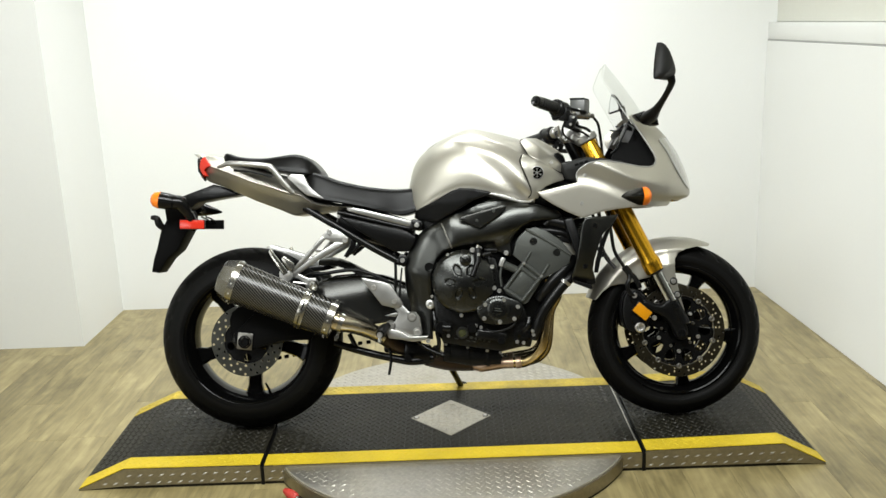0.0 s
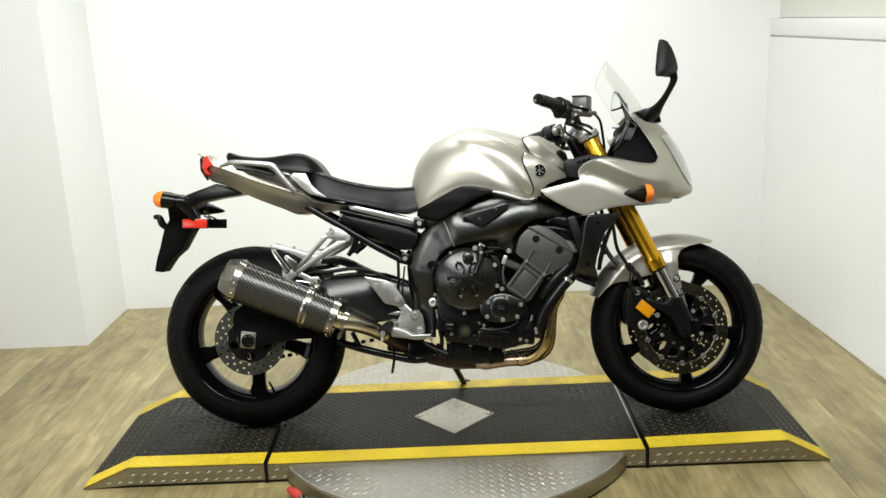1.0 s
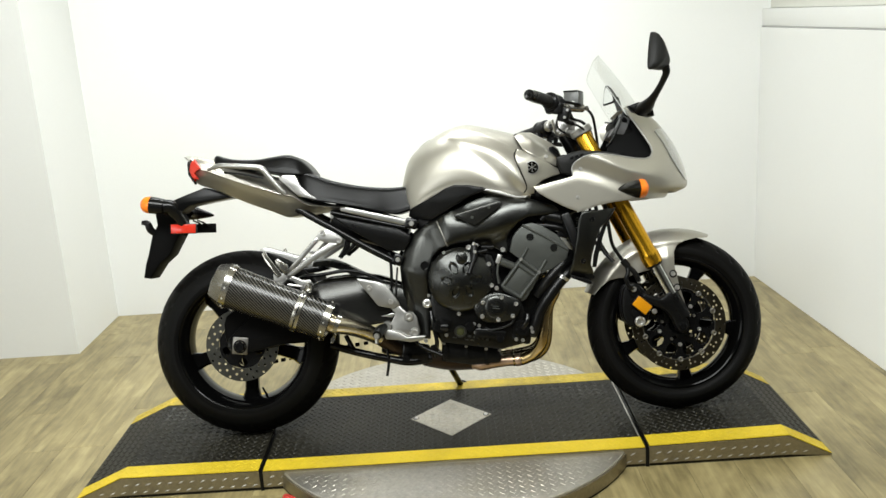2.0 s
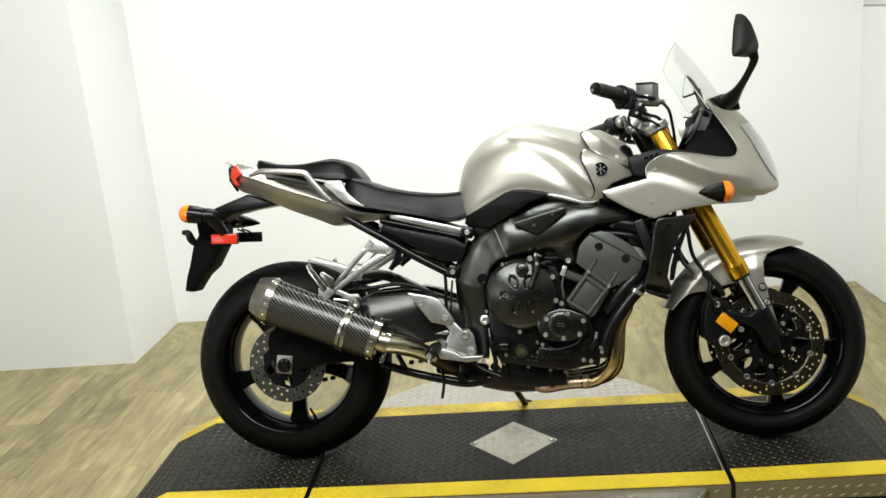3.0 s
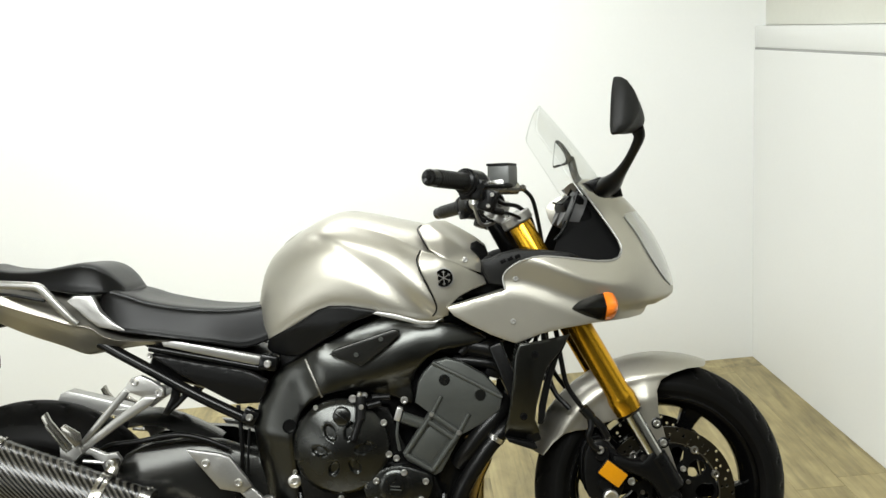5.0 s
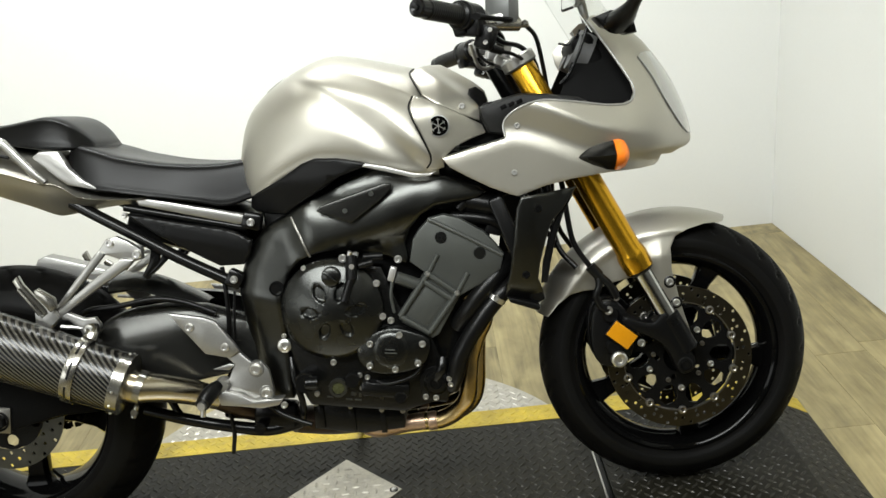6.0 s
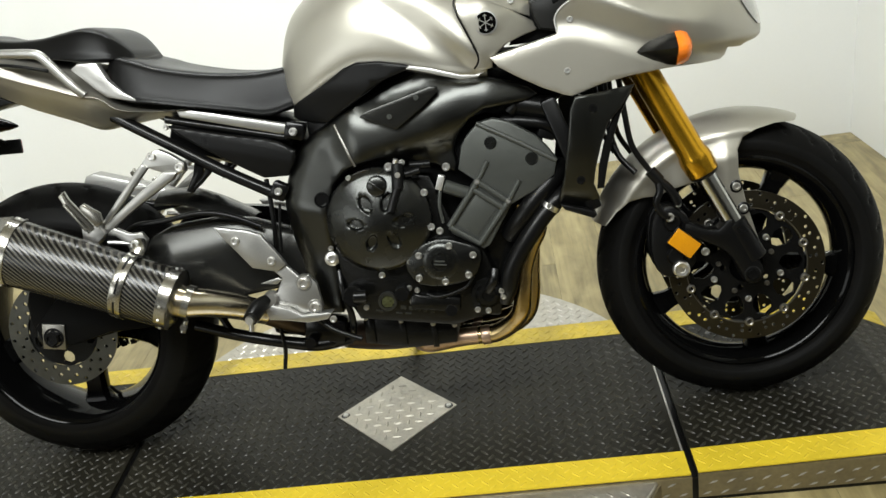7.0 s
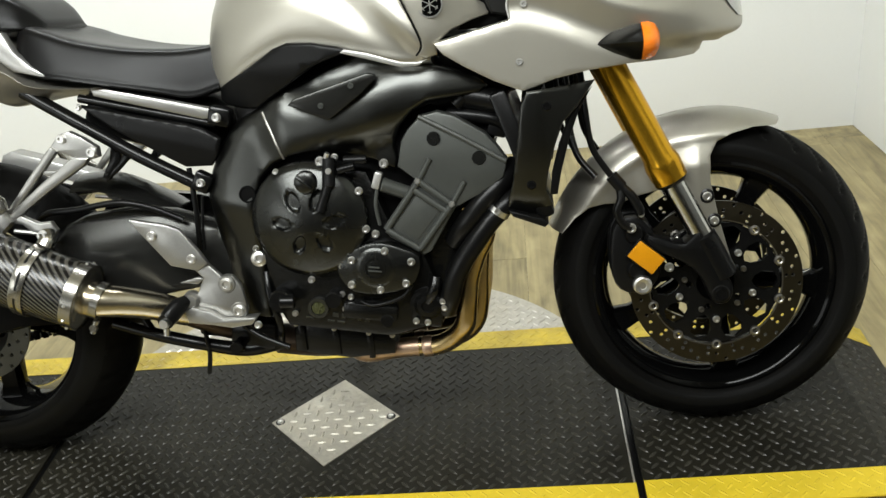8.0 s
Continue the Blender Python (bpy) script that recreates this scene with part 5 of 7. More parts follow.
for v in bm.verts:
    # a rib along the shoulder, and under it a fold that faces down before the flank swells out again
    x, z, s = v.co.x, v.co.z, (1 if v.co.y > 0 else -1)
    if x > -0.03 and z > 0.70:
        k = min(1.0, (x + 0.03) / 0.15)
        hi, lo, rb = interp(x, RIDGE), interp(x, FOLD), interp(x, RIB)
        side = min(1.0, abs(v.co.y) / 0.07)
        if z >= hi:
            d = 0.005 * math.exp(-((z - hi) / 0.05) ** 2)
        elif z >= lo:
            t = (hi - z) / max(hi - lo, 0.004)
            t = t * t * (3 - 2 * t)
            d = 0.005 - 0.015 * t
        else:
            d = -0.010 * math.exp(-((lo - z) / 0.036) ** 2)
        v.co.y += s * d * k * side
        up = 0.0022 * k * math.exp(-((z - rb) / 0.009) ** 2)
        v.co.z += up
        v.co.y += s * up * 0.6
tank = part("fuel_tank", bm, silver_paint, bike, "silver painted fuel tank with hollowed flanks", angle=60)
bm = bmesh.new()
lathe(bm, [(1e-4, 0.008), (0.028, 0.008), (0.031, 0.010), (0.038, 0.009), (0.042, 0.004), (0.042, -0.006)], (-0.062, 0, 0.958), (-0.5, 0, 0.86), 36)
part("filler_cap", bm, cast_alu, tank, "bare metal filler cap")


def cover_depth(side, out=0.0, hollow=0.0):
    def depth(x, z):
        w = interp(x, TANK_WIDE) + 0.007 - 0.5 * max(0.0, x - 0.27)
        up = max(0.0, z - 0.86)
        w -= 6.5 * up * up + 0.10 * up
        w -= 0.9 * max(0.0, 0.80 - z) ** 1.4
        if hollow:
            d = min(1.0, max(0.0, ((x - 0.275) * 0.65 + (z - 0.932) * 0.76) / 0.020))
            w -= hollow * d * d * (3 - 2 * d)
        return side * (w + out)
    return depth


bm = bmesh.new()
lower_cover = [(0.219, 0.908), (0.210, 0.889), (0.2145, 0.866), (0.228, 0.833), (0.243, 0.792), (0.242, 0.776), (0.234, 0.766), (0.246, 0.760), (0.266, 0.764), (0.267, 0.783), (0.293, 0.803), (0.326, 0.815), (0.353, 0.822), (0.361, 0.832), (0.336, 0.848), (0.297, 0.872), (0.265, 0.889), (0.239, 0.902)]
upper_cover = [(0.225, 0.963), (0.253, 0.971), (0.277, 0.970), (0.308, 0.951), (0.341, 0.928), (0.362, 0.908), (0.368, 0.886), (0.354, 0.856), (0.344, 0.848), (0.320, 0.858), (0.290, 0.871), (0.261, 0.889), (0.236, 0.909), (0.2245, 0.933), (0.2165, 0.954)]
side_covers = {}
for s in (-1, 1):
    bm = bmesh.new()
    panel(bm, lower_cover, cover_depth(s, 0.002), 0.006, 0.012, inward=-s, bead=0.0025)
    side_covers[s] = part("tank_cover", bm, silver_paint, bike, "silver side cover before the tank", angle=50)
    bm = bmesh.new()
    panel(bm, upper_cover, cover_depth(s, -0.002, 0.040), 0.006, 0.007, inward=-s, bead=0.003)
    top_cover = part("tank_cover_top", bm, silver_paint, bike, "silver upper cover with a scooped edge", angle=50)
    for line, owner in ((lower_cover[:7], side_covers[s]), (upper_cover[-3:] + upper_cover[:1], top_cover)):
        bm = bmesh.new()
        tube(bm, [(x - 0.0025, cover_depth(s)(x, z) + s * 0.0005, z) for x, z in line], 0.0018, 8, 4)
        part("seam_seal", bm, soft_black, owner, "thin black seam seal")
    # small black panel paints the shadow in the scoop's hollow
    bm = bmesh.new()
    panel(bm, [(0.326, 0.902), (0.340, 0.886), (0.352, 0.868), (0.366, 0.886), (0.360, 0.905), (0.344, 0.918), (0.330, 0.914)], cover_depth(s, 0.0015, 0.040), 0.004, 0.007, inward=-s, bead=0.0015)
    part("scoop_shadow", bm, plastic, top_cover, "black panel that paints the shadow in the scooped edge", angle=50)
    bm = bmesh.new()
    slab(bm, [(0.345, 0.872), (0.372, 0.884), (0.392, 0.870), (0.396, 0.830), (0.372, 0.816), (0.345, 0.832)], s * 0.06, s * 0.142, 0.008, 2)
    slab(bm, [(0.300, 0.800), (0.420, 0.800), (0.430, 0.860), (0.330, 0.862)], s * 0.04, s * 0.125, 0.006)
    part("scoop", bm, liner_black, bike, "black scoop between tank cover and forks")
for s in (-1, 1):
    y = cover_depth(s, 0.002)(0.262, 0.846)
    bm = bmesh.new()
    lathe(bm, [(1e-4, 0.003), (0.0195, 0.003), (0.021, 0.0)], (0.262, y - s * 0.0006, 0.846), (0, s, 0), 36)
    emb = part("emblem", bm, black_gloss, side_covers[s], "round black emblem with a bright ring")
    bm = bmesh.new()
    lathe(bm, [(0.0192, 0.002), (0.0195, 0.0042), (0.0218, 0.0040), (0.0224, 0.0)], (0.262, y - s * 0.0006, 0.846), (0, s, 0), 36)
    for i in range(3):
        block(bm, (0.262, y + s * 0.0026, 0.846), (0.031, 0.002, 0.0017), (0, 30 + 60 * i, 0), 0.0005, 1)
    for i in range(6):
        a = radians(30 + 60 * i)
        block(bm, (0.262 + 0.0128 * math.cos(a), y + s * 0.0026, 0.846 + 0.0128 * math.sin(a)), (0.0015, 0.002, 0.0075), (0, -math.degrees(a), 0), 0.0005, 1)
    part("emblem_bars", bm, cast_alu, emb, smooth=False)
    bolts("cover_bolt", [(0.312, cover_depth(s, 0.001)(0.312, 0.880), 0.880, 0.0065)], bolt_steel, side_covers[s], s, 0.006)

# knee pads: black panels let into the tank's lower flank
pad = [(-0.140, 0.738), (-0.128, 0.744), (-0.072, 0.768), (-0.018, 0.798), (0.010, 0.806), (0.055, 0.803), (0.100, 0.793), (0.128, 0.782), (0.100, 0.778), (0.058, 0.766), (0.010, 0.740), (-0.039, 0.713), (-0.068, 0.696), (-0.100, 0.699), (-0.134, 0.706), (-0.146, 0.715)]
for s in (-1, 1):
    bm = bmesh.new()
    panel(bm, pad, lambda x, z, s=s: s * (interp(x, TANK_WIDE) + 0.004 - 0.22 * max(0.0, 0.765 - z)), 0.010, 0.012, inward=-s, bead=0.005)
    part("knee_pad", bm, plastic, bike, "black knee pad below the tank", angle=50)
    bm = bmesh.new()
    panel(bm, [(0.112, 0.787), (0.150, 0.778), (0.205, 0.759), (0.232, 0.756), (0.250, 0.759), (0.236, 0.750), (0.205, 0.750), (0.150, 0.768), (0.104, 0.782)], lambda x, z, s=s: s * (interp(x, TANK_WIDE) + 0.006), 0.006, 0.012, inward=-s, bead=0.002)
    part("tank_trim", bm, silver_light, bike, "light silver trim strip under the tank")

# -- frame --
SPAR = [(-0.183, 0.547), (-0.171, 0.593), (-0.151, 0.634), (-0.130, 0.660), (-0.108, 0.680), (-0.062, 0.700), (0.009, 0.731), (0.070, 0.757), (0.130, 0.775), (0.190, 0.764), (0.262, 0.745), (0.330, 0.722), (0.345, 0.705), (0.330, 0.694), (0.287, 0.692),
        (0.240, 0.690), (0.210, 0.674), (0.186, 0.648), (0.172, 0.616), (0.176, 0.588), (0.170, 0.574), (0.152, 0.580), (0.135, 0.592), (0.080, 0.606), (0.030, 0.615), (-0.010, 0.611), (-0.045, 0.600), (-0.072, 0.576), (-0.090, 0.530), (-0.091, 0.470), (-0.091, 0.400), (-0.096, 0.309), (-0.163, 0.313), (-0.172, 0.400), (-0.181, 0.490)]


def spar_depth(side):
    def depth(x, z):
        w = interp(x, [(-0.20, 0.139), (-0.10, 0.158), (0.05, 0.172), (0.15, 0.178), (0.25, 0.170), (0.34, 0.145)])
        fold = 0.5455 - 0.25 * (x + 0.175)
        if x < -0.05:
            w -= 0.20 * max(0.0, min(fold - z, 0.115))
        w -= 0.17 * min(1.0, max(0.0, (-0.02 - x) / 0.05)) * max(0.0, min(z - fold, 0.12))
        mid = interp(x, [(-0.18, 0.55), (-0.06, 0.645), (0.1, 0.675), (0.2, 0.700), (0.34, 0.70)])
        blend = min(1.0, max(0.0, (x + 0.07) / 0.09))
        w -= blend * min(0.030, 13.0 * max(0.0, mid - z - 0.015) ** 2 + 6.0 * max(0.0, z - mid) ** 2)
        edge = interp(z, [(0.31, -0.163), (0.40, -0.172), (0.49, -0.181), (0.547, -0.183), (0.593, -0.171), (0.634, -0.151), (0.66, -0.130), (0.68, -0.108), (0.70, -0.06)])
        if x < 0.0:
            w -= 0.016 * max(0.0, 1 - (x - edge) / 0.045) ** 2
        return side * w
    return depth


for s in (-1, 1):
    bm = panel(bmesh.new(), SPAR, spar_depth(s), 0.045, 0.014, inward=-s, bead=0.006)
    frame_ob = part("frame_spar", bm, frame_paint, bike, "satin black aluminium frame spar", angle=55)
    bm = bmesh.new()
    slab(bm, [(0.004, 0.703), (0.014, 0.712), (0.145, 0.745), (0.158, 0.742), (0.157, 0.733), (0.134, 0.713), (0.078, 0.676), (0.070, 0.672), (0.058, 0.678)], s * 0.166, s * 0.187, 0.003)
    pod = part("frame_cover", bm, arm_paint, frame_ob, "black triangular frame cover with two screws")
    bolts("cover_screw", [(0.117, s * 0.187, 0.727, 0.0055), (0.062, s * 0.187, 0.698, 0.0055)], engine_grey, pod, s, 0.003)
    bm = bmesh.new()
    tube(bm, [(x, spar_depth(s)(x, z) + s * 0.0004, z) for x, z in ((-0.054, 0.692), (-0.046, 0.672), (-0.038, 0.652), (-0.030, 0.630), (-0.022, 0.609))], 0.0026, 8)
    part("weld_line", bm, bobbin_steel, frame_ob, "bright weld seam")
    bm = bmesh.new()
    lathe(bm, [(1e-4, 0.0004), (0.0120, 0.0004), (0.0128, 0.0022), (0.0150, 0.0020), (0.0158, -0.003)], (-0.099, spar_depth(s)(-0.099, 0.550) + s * 0.001, 0.550), (0, s, 0), 28)
    part("frame_hole", bm, liner_black, frame_ob, "black round plug hole")
    bm = bmesh.new()
    lathe(bm, [(0.005, 0.002), (0.0065, 0.007), (0.0105, 0.007), (0.0145, 0.004), (0.0158, -0.006)], (-0.100, s * 0.141, 0.427), (0, s, 0), 24)
    lathe(bm, [(1e-4, 0.002), (0.006, 0.002)], (-0.100, s * 0.141, 0.427), (0, s, 0), 6)
    part("pivot_nut", bm, bolt_steel, frame_ob, "bright swingarm pivot nut")
    bolts("frame_bolt", [(0.155, s * 0.168, 0.589, 0.0085), (-0.135, s * 0.152, 0.690, 0.0085), (-0.187, s * 0.140, 0.575, 0.0085), (-0.395, s * 0.130, 0.727, 0.006)], bolt_steel, frame_ob, s, 0.007)

# -- subframe and side covers --
for s in (-1, 1):
    bm = bmesh.new()
    slab(bm, [(-0.370, 0.758), (-0.345, 0.757), (-0.150, 0.704), (-0.146, 0.686), (-0.170, 0.687), (-0.345, 0.738), (-0.365, 0.744)], s * 0.104, s * 0.128, 0.004)
    sub = part("seat_rail", bm, cast_alu, bike, "light silver seat rail")
    bm = bmesh.new()
    tube(bm, [(-0.400, s * 0.112, 0.742), (-0.150, s * 0.118, 0.676)], 0.008, 10)
    tube(bm, [(-0.512, s * 0.098, 0.762), (-0.475, s * 0.102, 0.738), (-0.400, s * 0.112, 0.692), (-0.300, s * 0.118, 0.628), (-0.192, s * 0.122, 0.566)], 0.0125, 14)
    block(bm, (-0.187, s * 0.128, 0.575), (0.034, 0.026, 0.036), (0, 30, 0), 0.006)
    block(bm, (-0.137, s * 0.126, 0.690), (0.040, 0.028, 0.034), (0, 16, 0), 0.006)
    slab(bm, [(-0.356, 0.660), (-0.338, 0.652), (-0.345, 0.622), (-0.372, 0.588), (-0.386, 0.594), (-0.366, 0.625)], s * 0.100, s * 0.112, 0.003)
    slab(bm, [(-0.330, 0.648), (-0.312, 0.638), (-0.352, 0.604), (-0.380, 0.586), (-0.374, 0.600), (-0.348, 0.620)], s * 0.100, s * 0.112, 0.003)
    part("subframe_tube", bm, black_satin, sub, "black tubular subframe stay")
    bm = bmesh.new()
    cover = [(-0.400, 0.731), (-0.360, 0.722), (-0.285, 0.702), (-0.200, 0.682), (-0.172, 0.672), (-0.140, 0.652), (-0.148, 0.625), (-0.165, 0.603), (-0.215, 0.604), (-0.245, 0.622), (-0.330, 0.677)]
    panel(bm, cover, lambda x, z, s=s: s * (0.128 + 0.05 * max(0, x + 0.4) - 0.18 * max(0.0, abs(z - interp(x, [(-0.4, 0.71), (-0.15, 0.64)])) - 0.008)), 0.012, 0.007, inward=-s, bead=0.004)
    part("side_cover", bm, plastic, bike, "black plastic side cover under the seat", angle=50)

# -- seats --
bm = bmesh.new()
body(bm, list(np.arange(-0.512, -0.1399, 0.0062)),
     soft_table([(-0.514, 0.838), (-0.505, 0.864), (-0.485, 0.879), (-0.440, 0.866), (-0.401, 0.850), (-0.340, 0.833), (-0.286, 0.822), (-0.220, 0.814), (-0.170, 0.814), (-0.139, 0.818)]),
     soft_table([(-0.514, 0.830), (-0.500, 0.812), (-0.462, 0.787), (-0.410, 0.776), (-0.357, 0.765), (-0.254, 0.740), (-0.192, 0.724), (-0.139, 0.735)]),
     soft_table([(-0.514, 0.095), (-0.490, 0.128), (-0.440, 0.143), (-0.360, 0.145), (-0.280, 0.132), (-0.200, 0.112), (-0.139, 0.098)]),
     [(0, 0.975), (0.30, 0.985), (0.55, 1.0), (0.72, 0.99), (0.80, 0.95), (0.845, 0.88), (0.875, 0.78), (0.93, 0.50), (0.975, 0.25), (1.0, 0.10), (0.96, 0.0), (0.5, 0.0), (0, 0.0)])
part("rider_seat", bm, vinyl, bike, "black vinyl rider seat", angle=60)
bm = bmesh.new()
body(bm, list(np.arange(-0.790, -0.4515, 0.0062)),
     soft_table([(-0.792, 0.948), (-0.780, 0.957), (-0.740, 0.944), (-0.690, 0.936), (-0.638, 0.934), (-0.590, 0.939), (-0.548, 0.943), (-0.520, 0.939), (-0.496, 0.927), (-0.473, 0.905), (-0.451, 0.874)]),
     soft_table([(-0.792, 0.926), (-0.740, 0.912), (-0.650, 0.896), (-0.591, 0.882), (-0.530, 0.870), (-0.451, 0.867)]),
     soft_table([(-0.792, 0.055), (-0.770, 0.078), (-0.700, 0.098), (-0.620, 0.112), (-0.540, 0.122), (-0.490, 0.115), (-0.451, 0.080)]),
     [(0, 1.0), (0.4, 1.0), (0.68, 0.98), (0.80, 0.92), (0.87, 0.82), (0.95, 0.50), (1.0, 0.20), (0.96, 0.03), (0.5, 0.0), (0, 0.0)])
part("pillion_seat", bm, vinyl, bike, "black vinyl pillion seat", angle=60)

# -- tail --
bm = bmesh.new()
body(bm, list(np.arange(-0.886, -0.344, 0.0065)),
     soft_table([(-0.886, 0.962), (-0.840, 0.954), (-0.795, 0.942), (-0.740, 0.922), (-0.660, 0.896), (-0.580, 0.872), (-0.520, 0.852), (-0.480, 0.800), (-0.430, 0.778), (-0.344, 0.762)]),
     soft_table([(-0.886, 0.950), (-0.868, 0.930), (-0.858, 0.880), (-0.846, 0.862), (-0.800, 0.845), (-0.764, 0.829), (-0.683, 0.790), (-0.602, 0.757), (-0.565, 0.740), (-0.545, 0.734), (-0.520, 0.736), (-0.480, 0.740), (-0.437, 0.744), (-0.371, 0.748), (-0.344, 0.756)]),
     soft_table([(-0.886, 0.070), (-0.840, 0.096), (-0.790, 0.112), (-0.700, 0.128), (-0.600, 0.140), (-0.540, 0.146), (-0.480, 0.143), (-0.344, 0.136)]),
     [(0, 1), (0.40, 0.995), (0.55, 0.96), (0.64, 0.86), (0.76, 0.73), (0.92, 0.625), (0.99, 0.585), (1.0, 0.565), (0.97, 0.53), (0.87, 0.36), (0.69, 0.14), (0.57, 0.02), (0.3, 0.0), (0, 0.02)])
tail = part("tail_cowl", bm, silver_paint, bike, "silver painted tail cowl", angle=50)
for s in (-1, 1):
    bm = bmesh.new()
    slab(bm, [(-0.560, 0.862), (-0.545, 0.872), (-0.506, 0.869), (-0.489, 0.832), (-0.463, 0.806), (-0.428, 0.782), (-0.497, 0.800), (-0.520, 0.820), (-0.540, 0.842)], s * 0.122, s * 0.1435, 0.003)
    part("tail_bracket", bm, cast_alu, tail, "light silver tail bracket")
    bm = bmesh.new()
    tube(bm, [(-0.796, s * 0.112, 0.906), (-0.770, s * 0.130, 0.911), (-0.745, s * 0.142, 0.914), (-0.680, s * 0.150, 0.908), (-0.625, s * 0.154, 0.901), (-0.611, s * 0.154, 0.896), (-0.601, s * 0.154, 0.886), (-0.560, s * 0.149, 0.832), (-0.541, s * 0.144, 0.810)], [0.005, 0.0075, 0.0088, 0.009, 0.0095, 0.010, 0.0098, 0.009, 0.0085], 12, flat=0.85)
    rail = part("grab_rail", bm, cast_alu, tail, "silver grab rail")
    bm = bmesh.new()
    tube(bm, [(-0.74, s * 0.12, 0.893), (-0.68, s * 0.13, 0.884), (-0.61, s * 0.135, 0.866)], 0.0035, 8)
    part("rail_gap", bm, plastic, rail)
bm = bmesh.new()
for s in (-1, 1):
    panel(bm, [(-0.860, 0.934), (-0.847, 0.945), (-0.822, 0.911), (-0.838, 0.905), (-0.846, 0.897), (-0.834, 0.877), (-0.853, 0.884), (-0.865, 0.906)], lambda x, z, s=s: s * (0.086 + 0.55 * (x + 0.872) - 1.5 * max(0, z - 0.91) ** 1.5), 0.02, 0.008, inward=-s, bead=0.002)
block(bm, (-0.860, 0, 0.895), (0.016, 0.15, 0.045), (0, -8, 0), 0.006)
tl = part("tail_light", bm, red_lens, tail, "red tail light lens")
bm = bmesh.new()
block(bm, (-0.862, 0, 0.932), (0.022, 0.165, 0.014), (0, 15, 0), 0.004)
for s in (-1, 1):
    slab(bm, [(-0.874, 0.930), (-0.862, 0.946), (-0.856, 0.942), (-0.866, 0.922), (-0.866, 0.896), (-0.848, 0.866), (-0.852, 0.862), (-0.873, 0.896)], s * 0.062, s * 0.080, 0.002)
part("tail_light_surround", bm, plastic, tl)

# rear mudguard arm with plate holder, indicators and reflectors
bm = bmesh.new()
slab(bm, [(-0.740, 0.812), (-0.790, 0.838), (-0.832, 0.852), (-0.900, 0.830), (-0.954, 0.811), (-0.960, 0.790), (-0.940, 0.768), (-0.915, 0.770), (-0.885, 0.792), (-0.829, 0.801)], -0.048, 0.048, 0.008)
holder = part("rear_mudguard", bm, plastic, bike, "black rear mudguard arm")
bm = bmesh.new()
slab(bm, [(-1.001, 0.775), (-0.996, 0.735), (-1.017, 0.698), (-1.033, 0.638), (-1.045, 0.603), (-1.054, 0.560), (-1.030, 0.555), (-0.995, 0.603), (-0.961, 0.630), (-0.933, 0.677), (-0.916, 0.706), (-0.913, 0.747), (-0.925, 0.778), (-0.946, 0.801)], -0.058, 0.044, 0.008)
part("plate_holder", bm, liner_black, holder, "black plate holder with a drooping flap")
bm = bmesh.new()
tube(bm, [(-1.006, -0.05, 0.706), (-1.020, -0.055, 0.722), (-1.028, -0.057, 0.742), (-1.046, -0.058, 0.746)], [0.010, 0.013, 0.011, 0.007], 10)
part("plate_bolt", bm, soft_black, holder, "black clip on the plate holder")
for s in (-1, 1):
    bm = bmesh.new()
    px, pz = (-0.912, 0.788) if s < 0 else (-0.896, 0.768)
    prof_b = [(0.003, -0.040), (0.010, -0.022), (0.016, 0.000), (0.024, 0.028), (0.0275, 0.055), (0.0278, 0.072)]
    if s < 0:
        prof_b = prof_b[3:]
        tube(bm, [(px - 0.026, -0.142, pz + 0.004), (px - 0.006, -0.140, pz + 0.002), (px + 0.004, -0.134, pz - 0.016), (-0.900, -0.125, 0.755), (-0.890, -0.110, 0.730), (-0.895, -0.080, 0.705)], [0.0235, 0.0225, 0.0195, 0.0165, 0.0150, 0.0140], 14)
    lathe(bm, [(1e-4, prof_b[0][1] - 0.002)] + prof_b + [(1e-4, 0.072)], (px, s * 0.142, pz), (-0.985, 0, 0.17), 24)
    tube(bm, [(px - 0.018, s * 0.142, pz - 0.006), (-0.925, s * 0.11, 0.772), (-0.92, s * 0.06, 0.772)], [0.014, 0.012, 0.014], 10)
    ri = part("rear_indicator", bm, black_satin, bike, "rear indicator with a black body")
    bm = bmesh.new()
    lathe(bm, [(0.0282, 0.0722), (0.0278, 0.082), (0.0235, 0.094), (0.014, 0.102), (1e-4, 0.105)], (px, s * 0.142, pz), (-0.985, 0, 0.17), 24)
    part("lens", bm, orange_lens, ri, "orange indicator lens")
    bm = bmesh.new()
    block(bm, (-0.887, s * 0.118, 0.717), (0.086, 0.007, 0.033), (0, 2, 0), 0.002)
    tube(bm, [(-0.91, s * 0.07, 0.745), (-0.898, s * 0.10, 0.735), (-0.89, s * 0.115, 0.722)], 0.003, 8)
    tube(bm, [(-0.895, s * 0.07, 0.745), (-0.88, s * 0.10, 0.735), (-0.875, s * 0.115, 0.722)], 0.003, 8)
    rr = part("rear_reflector", bm, plastic, bike, "side reflector on a black backing")
    bm = bmesh.new()
    block(bm, (-0.887, s * 0.1235, 0.717), (0.082, 0.005, 0.029), (0, 2, 0), 0.0015)
    part("red_reflector", bm, red_lens, rr, "red reflector")

